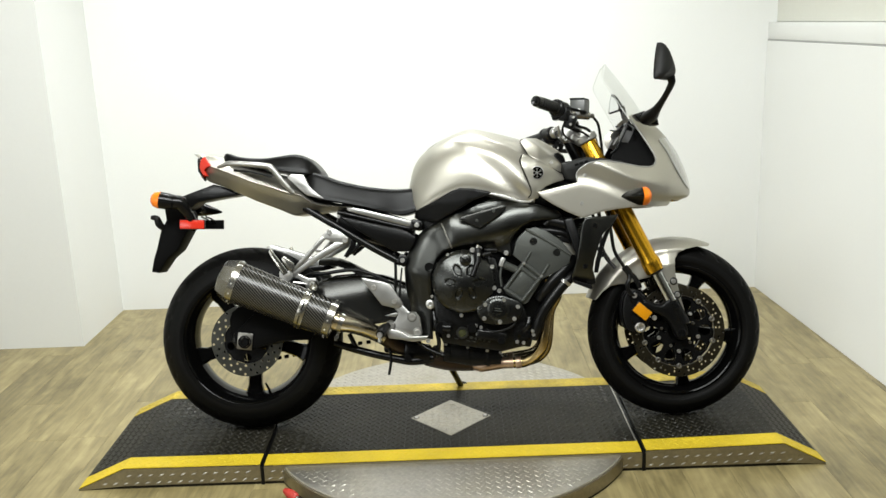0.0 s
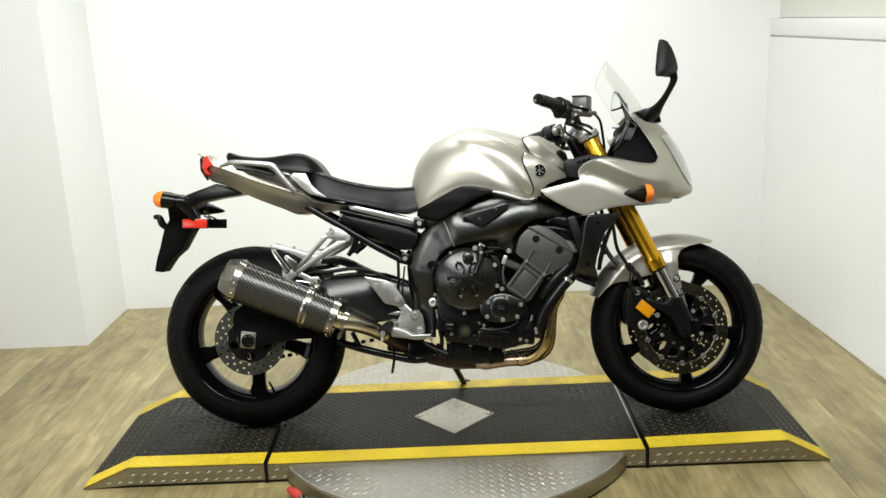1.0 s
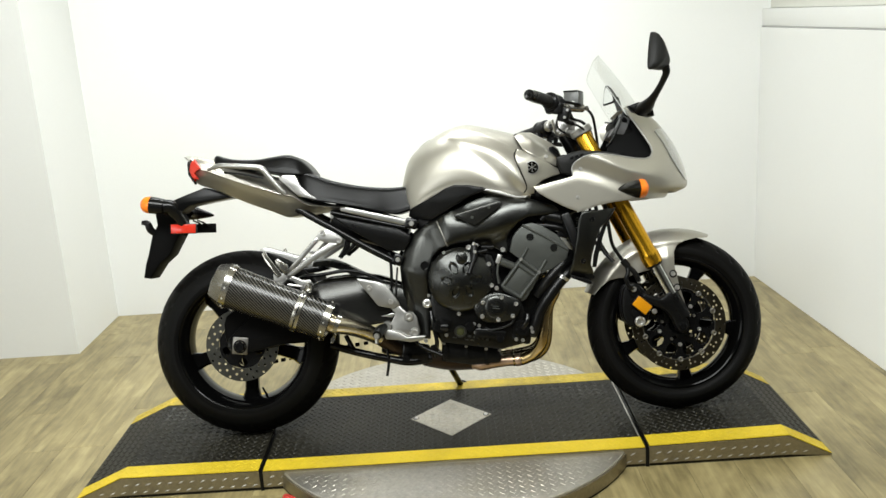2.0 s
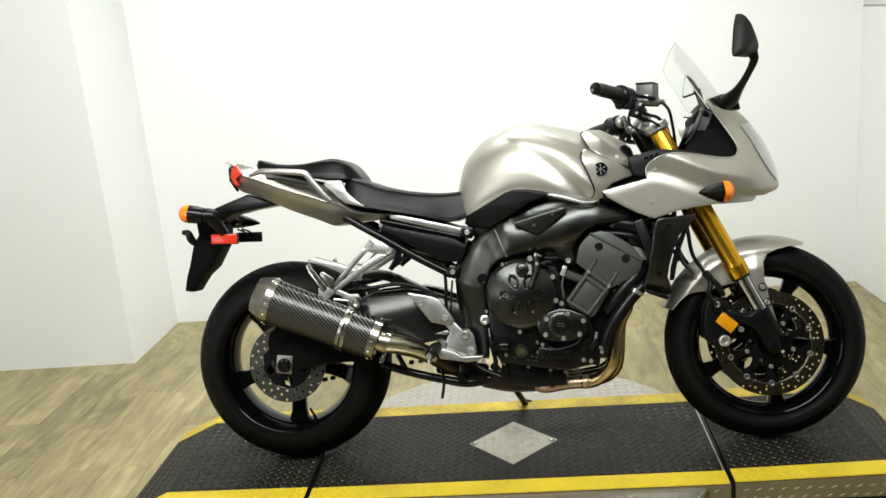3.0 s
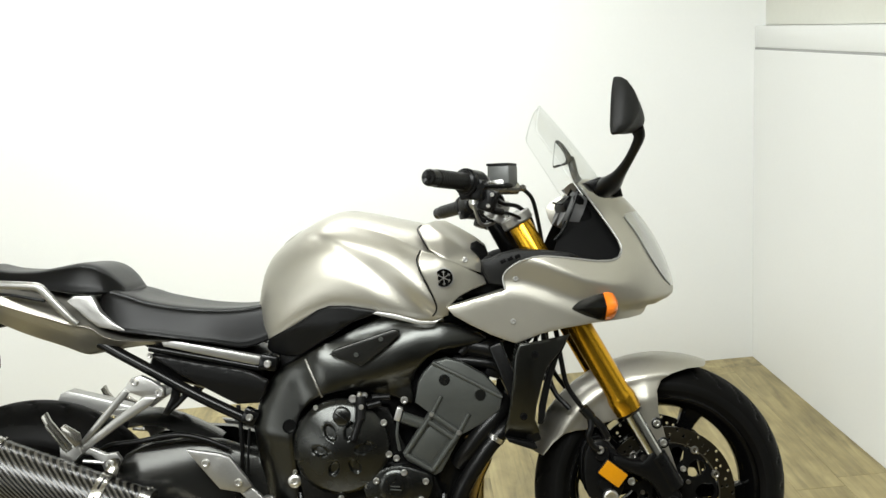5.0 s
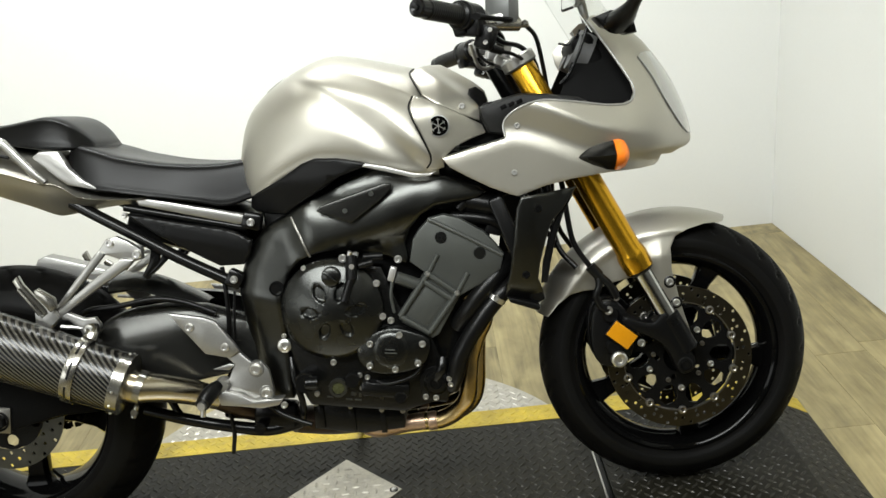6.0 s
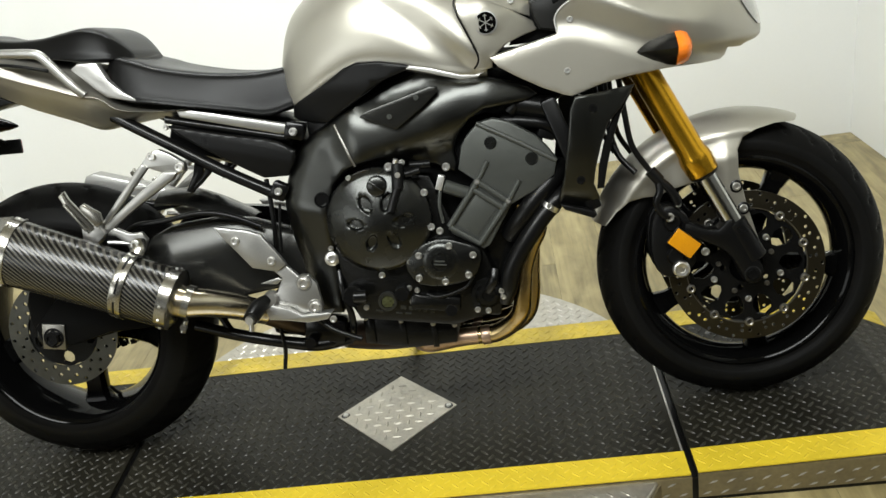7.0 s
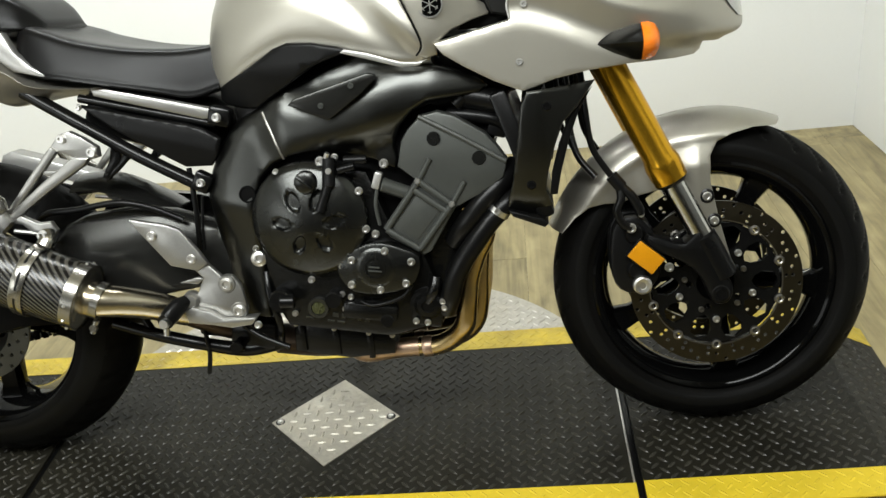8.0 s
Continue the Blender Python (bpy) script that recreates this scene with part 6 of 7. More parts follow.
# -- swingarm, hugger, rear caliper --
bm = bmesh.new()
ARM = [(-0.115, 0.455), (-0.200, 0.492), (-0.270, 0.518), (-0.340, 0.528), (-0.440, 0.522), (-0.480, 0.508), (-0.520, 0.462), (-0.580, 0.392), (-0.640, 0.364), (-0.700, 0.360), (-0.762, 0.352), (-0.768, 0.320), (-0.758, 0.298), (-0.700, 0.294), (-0.600, 0.312), (-0.480, 0.334), (-0.380, 0.352), (-0.250, 0.368), (-0.120, 0.380)]
for s in (-1, 1):
    panel(bm, ARM, lambda x, z, s=s: s * (interp(x, [(-0.77, 0.128), (-0.60, 0.128), (-0.45, 0.132), (-0.30, 0.122), (-0.11, 0.105)]) - 1.6 * max(0.0, z - interp(x, [(-0.77, 0.33), (-0.5, 0.42), (-0.3, 0.45), (-0.1, 0.43)])) ** 1.6), 0.034, 0.016, inward=-s, bead=0.008)
block(bm, (-0.30, 0, 0.44), (0.20, 0.20, 0.09), (0, 6, 0), 0.012)
arm = part("swingarm", bm, arm_paint, bike, "black aluminium swingarm", angle=50)
for s in (-1, 1):
    bm = bmesh.new()
    block(bm, (-0.722, s * 0.133, 0.322), (0.050, 0.010, 0.056), (0, 8, 0), 0.002)
    adj = part("axle_plate", bm, bobbin_steel, arm, "grey square axle plate")
    bm = bmesh.new()
    lathe(bm, [(1e-4, 0.010), (0.009, 0.010), (0.0095, 0.014), (0.015, 0.014), (0.0175, 0.010), (0.0175, 0)], (-0.722, s * 0.138, 0.320), (0, s, 0), 6)
    lathe(bm, [(0.0175, 0.002), (0.022, 0.002), (0.022, -0.002)], (-0.722, s * 0.138, 0.320), (0, s, 0), 24)
    part("axle_nut", bm, black_satin, adj, "axle nut", smooth=False)
bm = bmesh.new()
slab(bm, [(-0.775, 0.395), (-0.745, 0.435), (-0.66, 0.452), (-0.585, 0.440), (-0.560, 0.385), (-0.600, 0.335), (-0.700, 0.300), (-0.762, 0.312)], -0.124, -0.080, 0.008, 2)
# dark sheet over the swingarm's rear end paints the shade under the silencer
slab(bm, [(-0.690, 0.412), (-0.600, 0.400), (-0.520, 0.372), (-0.488, 0.345), (-0.500, 0.320), (-0.600, 0.318), (-0.690, 0.298), (-0.750, 0.298), (-0.760, 0.345)], -0.126, -0.1325, 0.003)
part("rear_caliper_and_shade", bm, liner_black, bike, "black rear brake caliper, with a dark sheet for shade on the swingarm")
bm = bmesh.new()
for j, (y0, y1) in enumerate(((-0.062, 0.062),)):
    prof = spline([(-0.478, 0.586), (-0.440, 0.586), (-0.400, 0.577), (-0.360, 0.559), (-0.320, 0.537), (-0.280, 0.512)], 5)
    loops = []
    for p in prof:
        x, z = p
        loops.append([(x, y0 - 0.008, z - 0.022), (x, y0, z - 0.012), (x, y0 * 0.5, z), (x, 0, z + 0.003), (x, y1 * 0.5, z), (x, y1, z - 0.012), (x, y1 + 0.008, z - 0.022), (x, y1 + 0.004, z - 0.023), (x, y1 - 0.004, z - 0.017), (x, 0, z - 0.003), (x, y0 + 0.004, z - 0.017), (x, y0 - 0.004, z - 0.023)])
    rings(bm, loops)
part("rear_hugger", bm, arm_paint, bike, "black hugger over the rear tyre")
bm = bmesh.new()
slab(bm, [(-0.688, 0.616), (-0.680, 0.632), (-0.660, 0.638), (-0.580, 0.612), (-0.492, 0.581), (-0.440, 0.562), (-0.440, 0.546), (-0.511, 0.556), (-0.600, 0.584), (-0.639, 0.597)], 0.060, 0.105, 0.005)
chain_guard = part("chain_guard", bm, silver_light, bike, "light silver chain guard")
bm = bmesh.new()
slab(bm, [(-0.684, 0.607), (-0.600, 0.577), (-0.530, 0.557), (-0.462, 0.560), (-0.440, 0.548), (-0.480, 0.540), (-0.530, 0.537), (-0.684, 0.592)], 0.052, 0.060, 0.003)
part("guard_edge", bm, black_satin, chain_guard, "black lower edge of the guard")

# -- footrest hangers --
for s in (-1, 1):
    bm = bmesh.new()
    slab(bm, [(-0.323, 0.522), (-0.315, 0.522), (-0.253, 0.508), (-0.230, 0.498), (-0.198, 0.451), (-0.187, 0.431), (-0.208, 0.418), (-0.232, 0.424), (-0.258, 0.431), (-0.274, 0.453), (-0.312, 0.505)], s * 0.158, s * 0.171, 0.004)
    slab(bm, [(-0.236, 0.440), (-0.200, 0.440), (-0.166, 0.402), (-0.148, 0.405), (-0.134, 0.385), (-0.127, 0.337), (-0.133, 0.326), (-0.172, 0.325), (-0.193, 0.340), (-0.232, 0.350), (-0.232, 0.364), (-0.217, 0.376), (-0.204, 0.402)], s * 0.150, s * 0.164, 0.005)
    slab(bm, [(-0.244, 0.345), (-0.226, 0.353), (-0.193, 0.341), (-0.170, 0.326), (-0.108, 0.326), (-0.119, 0.312), (-0.158, 0.308), (-0.197, 0.316), (-0.238, 0.322)], s * 0.150, s * 0.180, 0.004)
    slab(bm, [(-0.250, 0.395), (-0.214, 0.404), (-0.204, 0.400), (-0.216, 0.390)], s * 0.152, s * 0.160, 0.002)
    lathe(bm, [(1e-4, 0.010), (0.012, 0.010), (0.016, 0.004), (0.017, -0.01)], (-0.232, s * 0.164, 0.362), (0, s, 0), 20)
    for x, z, r in ((-0.160, 0.389, 0.017), (-0.144, 0.337, 0.016)):
        lathe(bm, [(1e-4, 0.003), (r * 0.9, 0.003), (r, 0.0), (r, -0.01)], (x, s * 0.164, z), (0, s, 0), 24)
    hang = part("footrest_hanger", bm, cast_alu, bike, "silver cast footrest hanger")
    bolts("hanger_bolt", [(x, s * y, z, r) for x, y, z, r in ((-0.283, 0.171, 0.490, 0.0095), (-0.216, 0.171, 0.442, 0.0095), (-0.160, 0.167, 0.389, 0.013), (-0.144, 0.167, 0.337, 0.012), (-0.110, 0.170, 0.309, 0.0075))], bolt_steel, hang, s, 0.006)
    bm = bmesh.new()
    tube(bm, [(-0.238, s * 0.168, 0.365), (-0.250, s * 0.182, 0.357), (-0.258, s * 0.208, 0.348), (-0.261, s * 0.226, 0.342)], [0.010, 0.0155, 0.0165, 0.0145], 14)
    peg = part("footrest", bm, soft_black, hang, "black rubber footrest")
    bm = bmesh.new()
    tube(bm, [(-0.263, s * 0.218, 0.331), (-0.265, s * 0.220, 0.315)], [0.006, 0.005], 10)
    lathe(bm, [(1e-4, 0.006), (0.008, 0.006), (0.0095, 0.002), (0.0095, -0.006)], (-0.262, s * 0.227, 0.340), (0, s, 0), 12)
    part("feeler_bolt", bm, bolt_steel, peg)
    # passenger bracket
    bm = bmesh.new()
    slab(bm, [(-0.456, 0.657), (-0.446, 0.664), (-0.436, 0.655), (-0.492, 0.598), (-0.543, 0.548), (-0.561, 0.546), (-0.509, 0.602)], s * 0.146, s * 0.162, 0.0035)
    slab(bm, [(-0.405, 0.643), (-0.376, 0.639), (-0.388, 0.626), (-0.463, 0.584), (-0.546, 0.532), (-0.560, 0.541), (-0.472, 0.602)], s * 0.148, s * 0.166, 0.0035)
    slab(bm, [(-0.456, 0.656), (-0.431, 0.684), (-0.410, 0.688), (-0.388, 0.676), (-0.362, 0.656), (-0.362, 0.638), (-0.384, 0.633), (-0.412, 0.642), (-0.434, 0.652)], s * 0.140, s * 0.157, 0.003)
    slab(bm, [(-0.480, 0.622), (-0.440, 0.619), (-0.446, 0.609), (-0.470, 0.612)], s * 0.146, s * 0.157, 0.002)
    slab(bm, [(-0.589, 0.553), (-0.571, 0.551), (-0.553, 0.555), (-0.541, 0.535), (-0.571, 0.509), (-0.591, 0.524)], s * 0.150, s * 0.178, 0.003)
    slab(bm, [(-0.556, 0.552), (-0.530, 0.544), (-0.497, 0.527), (-0.474, 0.528), (-0.464, 0.511), (-0.478, 0.487), (-0.503, 0.487), (-0.510, 0.507), (-0.530, 0.526), (-0.550, 0.530)], s * 0.150, s * 0.164, 0.004)
    tube(bm, [(-0.548, s * 0.160, 0.515), (-0.502, s * 0.160, 0.508)], 0.0045, 8)
    pb = part("passenger_hanger", bm, cast_alu, bike, "silver A-shaped passenger footrest hanger")
    bm = bmesh.new()
    slab(bm, [(-0.623, 0.620), (-0.612, 0.629), (-0.605, 0.611), (-0.560, 0.548), (-0.576, 0.538), (-0.614, 0.598)], s * 0.164, s * 0.180, 0.003)
    slab(bm, [(-0.579, 0.597), (-0.570, 0.602), (-0.540, 0.580), (-0.537, 0.560), (-0.552, 0.551), (-0.577, 0.587)], s * 0.178, s * 0.190, 0.003)
    tube(bm, [(-0.612, s * 0.183, 0.603), (-0.590, s * 0.184, 0.570), (-0.576, s * 0.183, 0.547)], 0.004, 8)
    part("passenger_footrest", bm, polished, pb, "folded polished passenger footrest")
    bolts("hanger_bolt", [(-0.372, s * 0.158, 0.648, 0.010), (-0.424, s * 0.158, 0.676, 0.009)] + ([(-0.483, s * 0.182, 0.508, 0.010)] if s < 0 else []), bolt_steel, pb, s, 0.006)

# -- silencer and exhaust --
MF, MR = Vector((-0.415, -0.200, 0.391)), Vector((-0.735, -0.200, 0.526))
MA = (MR - MF).normalized()
ML = (MR - MF).length
CAN_UP = MA.cross(Vector((0, 1, 0))).normalized()


def oval(bm):
    """The can is an oval that grows taller towards its rear end."""
    for v in bm.verts:
        d = v.co - MF
        v.co += CAN_UP * (d.dot(CAN_UP) * (0.02 + 0.14 * max(0.0, min(1.1, d.dot(MA) / ML))))
    return bm


bm = bmesh.new()
lathe(bm, [(1e-4, 0.002), (0.056, 0.002), (0.0595, 0.006), (0.0595, ML - 0.004), (0.056, ML), (1e-4, ML)], MF, MA, 64)
can = part("silencer", oval(bm), carbon, bike, "carbon fibre silencer can with steel bands")
bm = bmesh.new()
lathe(bm, [(0.0598, -0.004), (0.0618, -0.003), (0.0618, 0.019), (0.0598, 0.020)], MF, MA, 64)
lathe(bm, [(0.03, -0.006), (0.052, -0.005), (0.060, -0.002)], MF, MA, 64)
part("front_band", oval(bm), polished, can, "riveted steel band")
bm = bmesh.new()
lathe(bm, [(0.0598, ML - 0.020), (0.0618, ML - 0.019), (0.0618, ML + 0.002), (0.058, ML + 0.003)], MF, MA, 64)
lathe(bm, [(0.0635, ML + 0.0015), (0.0625, ML + 0.005), (0.050, ML + 0.040), (0.046, ML + 0.043), (0.030, ML + 0.043), (0.024, ML + 0.040), (0.022, ML + 0.02), (1e-4, ML + 0.02)], MF, MA, 8)
part("end_cap", oval(bm), polished, can, "tapered steel end cap with flat facets", angle=28)
for off, n in ((0.010, 12), (ML - 0.008, 12)):
    for i in range(n):
        a = 2 * math.pi * i / n
        u = MA.cross(Vector((0, 1, 0))).normalized()
        d = u * math.cos(a) + Vector((0, 1, 0)) * math.sin(a)
        part("rivet", oval(lathe(bmesh.new(), [(1e-4, 0.0028), (0.002, 0.0024), (0.0032, 0)], MF + MA * off + d * 0.0616, d, 8)), bolt_steel, can)
bm = bmesh.new()
SB = 0.100
lathe(bm, [(0.0600, SB - 0.012), (0.0632, SB - 0.012), (0.0644, SB - 0.010), (0.0634, SB), (0.0644, SB + 0.010), (0.0632, SB + 0.012), (0.0600, SB + 0.012)], MF, MA, 64)
hg = MF + MA * SB
u = MA.cross(Vector((0, 1, 0))).normalized()
u = u if u.z > 0 else -u
slabp = hg + u * 0.062
tube(bm, [slabp - Vector((0, -0.01, 0)), slabp + u * 0.012 + Vector((0, 0.018, 0)), Vector((-0.483, -0.172, 0.508))], [0.014, 0.014, 0.015], 10, flat=0.5)
strap = part("strap", oval(bm), polished, can, "polished hanger strap with a dark reflection drawn along it")
# thin black arcs draw the dark reflection that runs along the strap
for i in range(8):
    bm = bmesh.new()
    lathe(bm, [(0.0630, SB - 0.0022), (0.0641, SB - 0.0022), (0.0641, SB + 0.0022), (0.0630, SB + 0.0022)], MF, MA, 8, closed=True, start=45.0 * i, sweep=30.0)
    part("strap_reflection", oval(bm), soft_black, strap)
bm = bmesh.new()
tube(bm, [MF - MA * 0.0, MF - MA * 0.02, MF + Vector((0.06, 0.022, -0.020)), MF + Vector((0.105, 0.055, -0.042)), MF + Vector((0.15, 0.090, -0.072))], [0.034, 0.031, 0.029, 0.027, 0.024], 28)
link = part("link_pipe", bm, steel, bike, "straw-tinted stainless link pipe")
bm = bmesh.new()
o = MF + Vector((0.028, 0.002, -0.010))
lathe(bm, [(0.032, -0.006), (0.0355, -0.006), (0.0355, 0.008), (0.032, 0.008)], o, MA, 32)
rod(bm, o - u * 0.036 + Vector((0.002, -0.01, 0)), o - u * 0.062 + Vector((0.002, -0.012, 0)), 0.0055)
lathe(bm, [(1e-4, 0.006), (0.007, 0.006), (0.008, 0)], o - u * 0.05 + Vector((0.002, -0.012, 0)), (0, -1, 0), 10)
part("pipe_clamp", bm, polished, link, "steel pipe clamp")
# the link pipe goes on in dark brown: shade behind the footrest painted in
bm = bmesh.new()
tube(bm, [MF + Vector((0.14, 0.085, -0.066)), MF + Vector((0.20, 0.128, -0.112)), MF + Vector((0.31, 0.165, -0.165))], 0.0225, 20)
part("mid_pipe", bm, dark_pipe_steel, link, "dark pipe behind the footrest, shade put into its colour")
for i, y in enumerate((-0.125, -0.052, 0.026, 0.100)):
    yc = -0.045 + 0.03 * i
    bm = bmesh.new()
    near = [(0.290, -0.130, 0.500), (0.318, -0.127, 0.450), (0.299, -0.125, 0.406), (0.282, -0.125, 0.361), (0.274, -0.125, 0.310), (0.267, -0.118, 0.272), (0.244, -0.100, 0.240), (0.208, -0.086, 0.219), (0.172, -0.080, 0.216)]
    tube(bm, near if i == 0 else [(0.262, y, 0.500), (0.292, y, 0.470), (0.302, y, 0.420), (0.295, y, 0.340), (0.290, y * 0.95, 0.285), (0.278, y * 0.9, 0.248), (0.248, y * 0.82 + yc * 0.1, 0.224), (0.200, y * 0.7 + yc * 0.3, 0.214), (0.160, y * 0.5 + yc * 0.5, 0.210), (0.120, y * 0.4 + yc * 0.6, 0.207)], 0.0192, 18, n=6)
    hp = part("header_pipe", bm, header_steel, bike, "heat-tinted copper-brown header pipe")
    bm = bmesh.new()
    lathe(bm, [(0.019, -0.010), (0.0203, -0.008), (0.0203, 0.008), (0.019, 0.010)], (0.188, -0.083, 0.2165) if i == 0 else (0.168, y * 0.55 + yc * 0.45, 0.211), (1, 0, 0.08), 24)
    part("pipe_sleeve", bm, rusty_steel, hp)
bm = bmesh.new()
tube(bm, [(0.135, 0.0, 0.209), (0.085, 0.0, 0.210), (0.02, 0.0, 0.211), (-0.05, -0.01, 0.216), (-0.12, -0.04, 0.235)], [0.024, 0.029, 0.031, 0.031, 0.028], 20, flat=1.6)
part("collector", bm, dark_pipe_steel, bike, "dark brown exhaust collector")

bm = bmesh.new()
tube(bm, [(0.180, -0.081, 0.2162), (0.140, -0.079, 0.2150), (0.100, -0.076, 0.2105), (0.066, -0.072, 0.2040), (0.040, -0.060, 0.2060)], [0.0185, 0.0190, 0.0195, 0.0180, 0.0150], 20)
part("front_pipe_end", bm, rusty_steel, bike, "rust-tinged pale end of the exhaust pipe under the sump")

# -- engine --
bm = bmesh.new()
slab(bm, [(-0.085, 0.560), (0.02, 0.600), (0.12, 0.575), (0.155, 0.470), (0.205, 0.430), (0.232, 0.345), (0.215, 0.280), (0.130, 0.262), (-0.060, 0.295), (-0.082, 0.340), (-0.090, 0.430)], -0.150, 0.150, 0.012)
engine = part("crankcase", bm, case_black, bike, "matt black crankcase")
bm = bmesh.new()
slab(bm, [(-0.060, 0.302), (0.120, 0.270), (0.135, 0.240), (0.128, 0.216), (0.040, 0.212), (-0.064, 0.232)], -0.118, 0.118, 0.008)
for x, z in ((-0.045, 0.27), (0.02, 0.258), (0.085, 0.247)):
    slab(bm, [(x - 0.006, z + 0.02), (x + 0.006, z + 0.018), (x + 0.006, z - 0.035), (x - 0.006, z - 0.034)], -0.117, -0.123, 0.002)
part("sump", bm, case_black, engine, "black ribbed sump")
bolts("case_bolt", [(x, -0.124, z, 0.0055) for x, z in ((-0.053, 0.291), (0.019, 0.278), (0.084, 0.265), (0.128, 0.258))] + [(x, -0.152, z, 0.006) for x, z in ((-0.043, 0.321), (-0.053, 0.346), (0.052, 0.324), (0.065, 0.346), (0.049, 0.352))] + [(x, -0.162, z, 0.0062) for x, z in ((0.182, 0.296), (0.203, 0.292), (0.234, 0.330), (0.236, 0.318))], bolt_steel, engine)
# small castings, pipes and a sight glass low on the case
bm = bmesh.new()
rod(bm, (-0.062, -0.14, 0.352), (-0.062, -0.178, 0.352), 0.022, seg=20)
rod(bm, (-0.062, -0.175, 0.352), (-0.035, -0.172, 0.350), 0.014, seg=14)
part("oil_pipe", bm, black_satin, engine, "black cast union and pipe low on the engine")
for x, z, r in ((0.035, 0.345, 0.016), (0.13, 0.30, 0.013)):
    bm = bmesh.new()
    rod(bm, (x, -0.14, z), (x, -0.168, z), r, seg=16)
    part("oil_plug", bm, black_satin, engine)
bm = bmesh.new()
block(bm, (0.10, -0.155, 0.318), (0.10, 0.022, 0.030), (0, 9, 0), 0.005)
part("casting_boss", bm, case_black, engine)
bm = bmesh.new()
tube(bm, [(-0.09, -0.14, 0.40), (-0.085, -0.155, 0.36), (-0.075, -0.15, 0.30), (-0.085, -0.13, 0.25)], 0.007, 10)
part("breather_hose", bm, black_satin, engine)
bm = bmesh.new()
block(bm, (0.205, -0.12, 0.315), (0.06, 0.07, 0.07), (0, 12, 0), 0.008)
lathe(bm, [(1e-4, 0.007), (0.010, 0.007), (0.012, 0.010), (0.020, 0.009), (0.026, 0.003), (0.034, 0.002), (0.036, -0.01)], (0.206, -0.152, 0.322), (0, -1, 0), 28)
tube(bm, [(0.206, -0.150, 0.330), (0.220, -0.158, 0.352), (0.224, -0.150, 0.372)], 0.011, 12)
part("water_pump", bm, case_black, engine, "black water pump housing")
bm = bmesh.new()
tube(bm, [(0.085, -0.158, 0.338), (0.105, -0.166, 0.332), (0.14, -0.170, 0.338), (0.168, -0.172, 0.350), (0.182, -0.170, 0.368)], 0.0034, 10)
part("sensor_wire", bm, soft_black, engine)
bm = bmesh.new()
lathe(bm, [(1e-4, 0.004), (0.013, 0.004), (0.0135, 0.010), (0.019, 0.010), (0.020, 0.0)], (0.003, -0.150, 0.330), (0, -1, 0), 28)
part("sight_glass_ring", bm, rear_disc_steel, engine, "oil sight glass ring")
bm = bmesh.new()
lathe(bm, [(1e-4, 0.0075), (0.0128, 0.0065)], (0.003, -0.150, 0.330), (0, -1, 0), 20)
for i in range(3):
    block(bm, (0.003, -0.1585, 0.330), (0.022, 0.002, 0.0035), (0, 30 + 60 * i, 0), 0.0006, 1)
part("sight_glass", bm, surface("oil_sight_glass", (0.045, 0.047, 0.02), 0.2, bump=0.0), engine, "yellowish oil sight glass")
# raised casting marks that cannot be read
bm = bmesh.new()
for i, w in enumerate((0.011, 0.007, 0.010, 0.006, 0.009)):
    block(bm, (0.032 + 0.0145 * i, -0.1505, 0.313 - 0.0034 * i), (w, 0.0025, 0.008), (0, 13, 0), 0.0006, 1)
for x, z in ((-0.017, 0.311), (0.022, 0.302), (0.040, 0.299)):
    block(bm, (x, -0.1505, z), (0.014, 0.0025, 0.0035), (0, 13, 0), 0.0006, 1)
tagged(part("casting_marks", bm, rear_disc_steel, engine, smooth=False), kind="stuff")

# round clutch cover with six pressed pockets
CC = (0.012, 0.500)
prof = [(0.104, 0.0), (0.104, 0.010), (0.1015, 0.014), (0.098, 0.016), (0.095, 0.020)]
prof += [(0.095 - 0.095 * t, 0.020 + 0.027 * (1 - (1 - t) ** 1.75)) for t in [i / 22 for i in range(1, 22)]] + [(5e-4, 0.047)]
bm = bmesh.new()
lathe(bm, prof, (CC[0], -0.160, CC[1]), (0, -1, 0), 120)
pockets = [(-0.006, 0.538, 0.0125, 0.0205, 26), (0.036, 0.538, 0.0120, 0.0200, -24), (-0.030, 0.501, 0.0185, 0.0115, -8), (0.062, 0.499, 0.0200, 0.0120, 10), (-0.004, 0.462, 0.0115, 0.0185, -26), (0.040, 0.463, 0.0115, 0.0185, 24)]
for v in bm.verts:
    for px, pz, a, b, t in pockets:
        c, s_ = math.cos(radians(t)), math.sin(radians(t))
        dx, dz = v.co.x - px, v.co.z - pz
        q = ((dx * c + dz * s_) / a) ** 2 + ((-dx * s_ + dz * c) / b) ** 2
        q *= 1.1
        if q < 1.0:
            v.co.y += 0.0085 * min(1.0, (1 - q) * 3.2)
clutch = part("clutch_cover", bm, engine_paint, bike, "round matt black clutch cover with pressed pockets", angle=50)
bm = bmesh.new()
lathe(bm, [(1e-4, 0.016), (0.014, 0.016), (0.0185, 0.013), (0.0195, 0.0)], (0.021, -0.192, 0.572), (0, -1, 0), 28)
block(bm, (0.021, -0.209, 0.572), (0.034, 0.008, 0.006), (0, 42, 0), 0.002)
part("oil_cap", bm, engine_paint, clutch, "black oil filler cap with a finger bar")
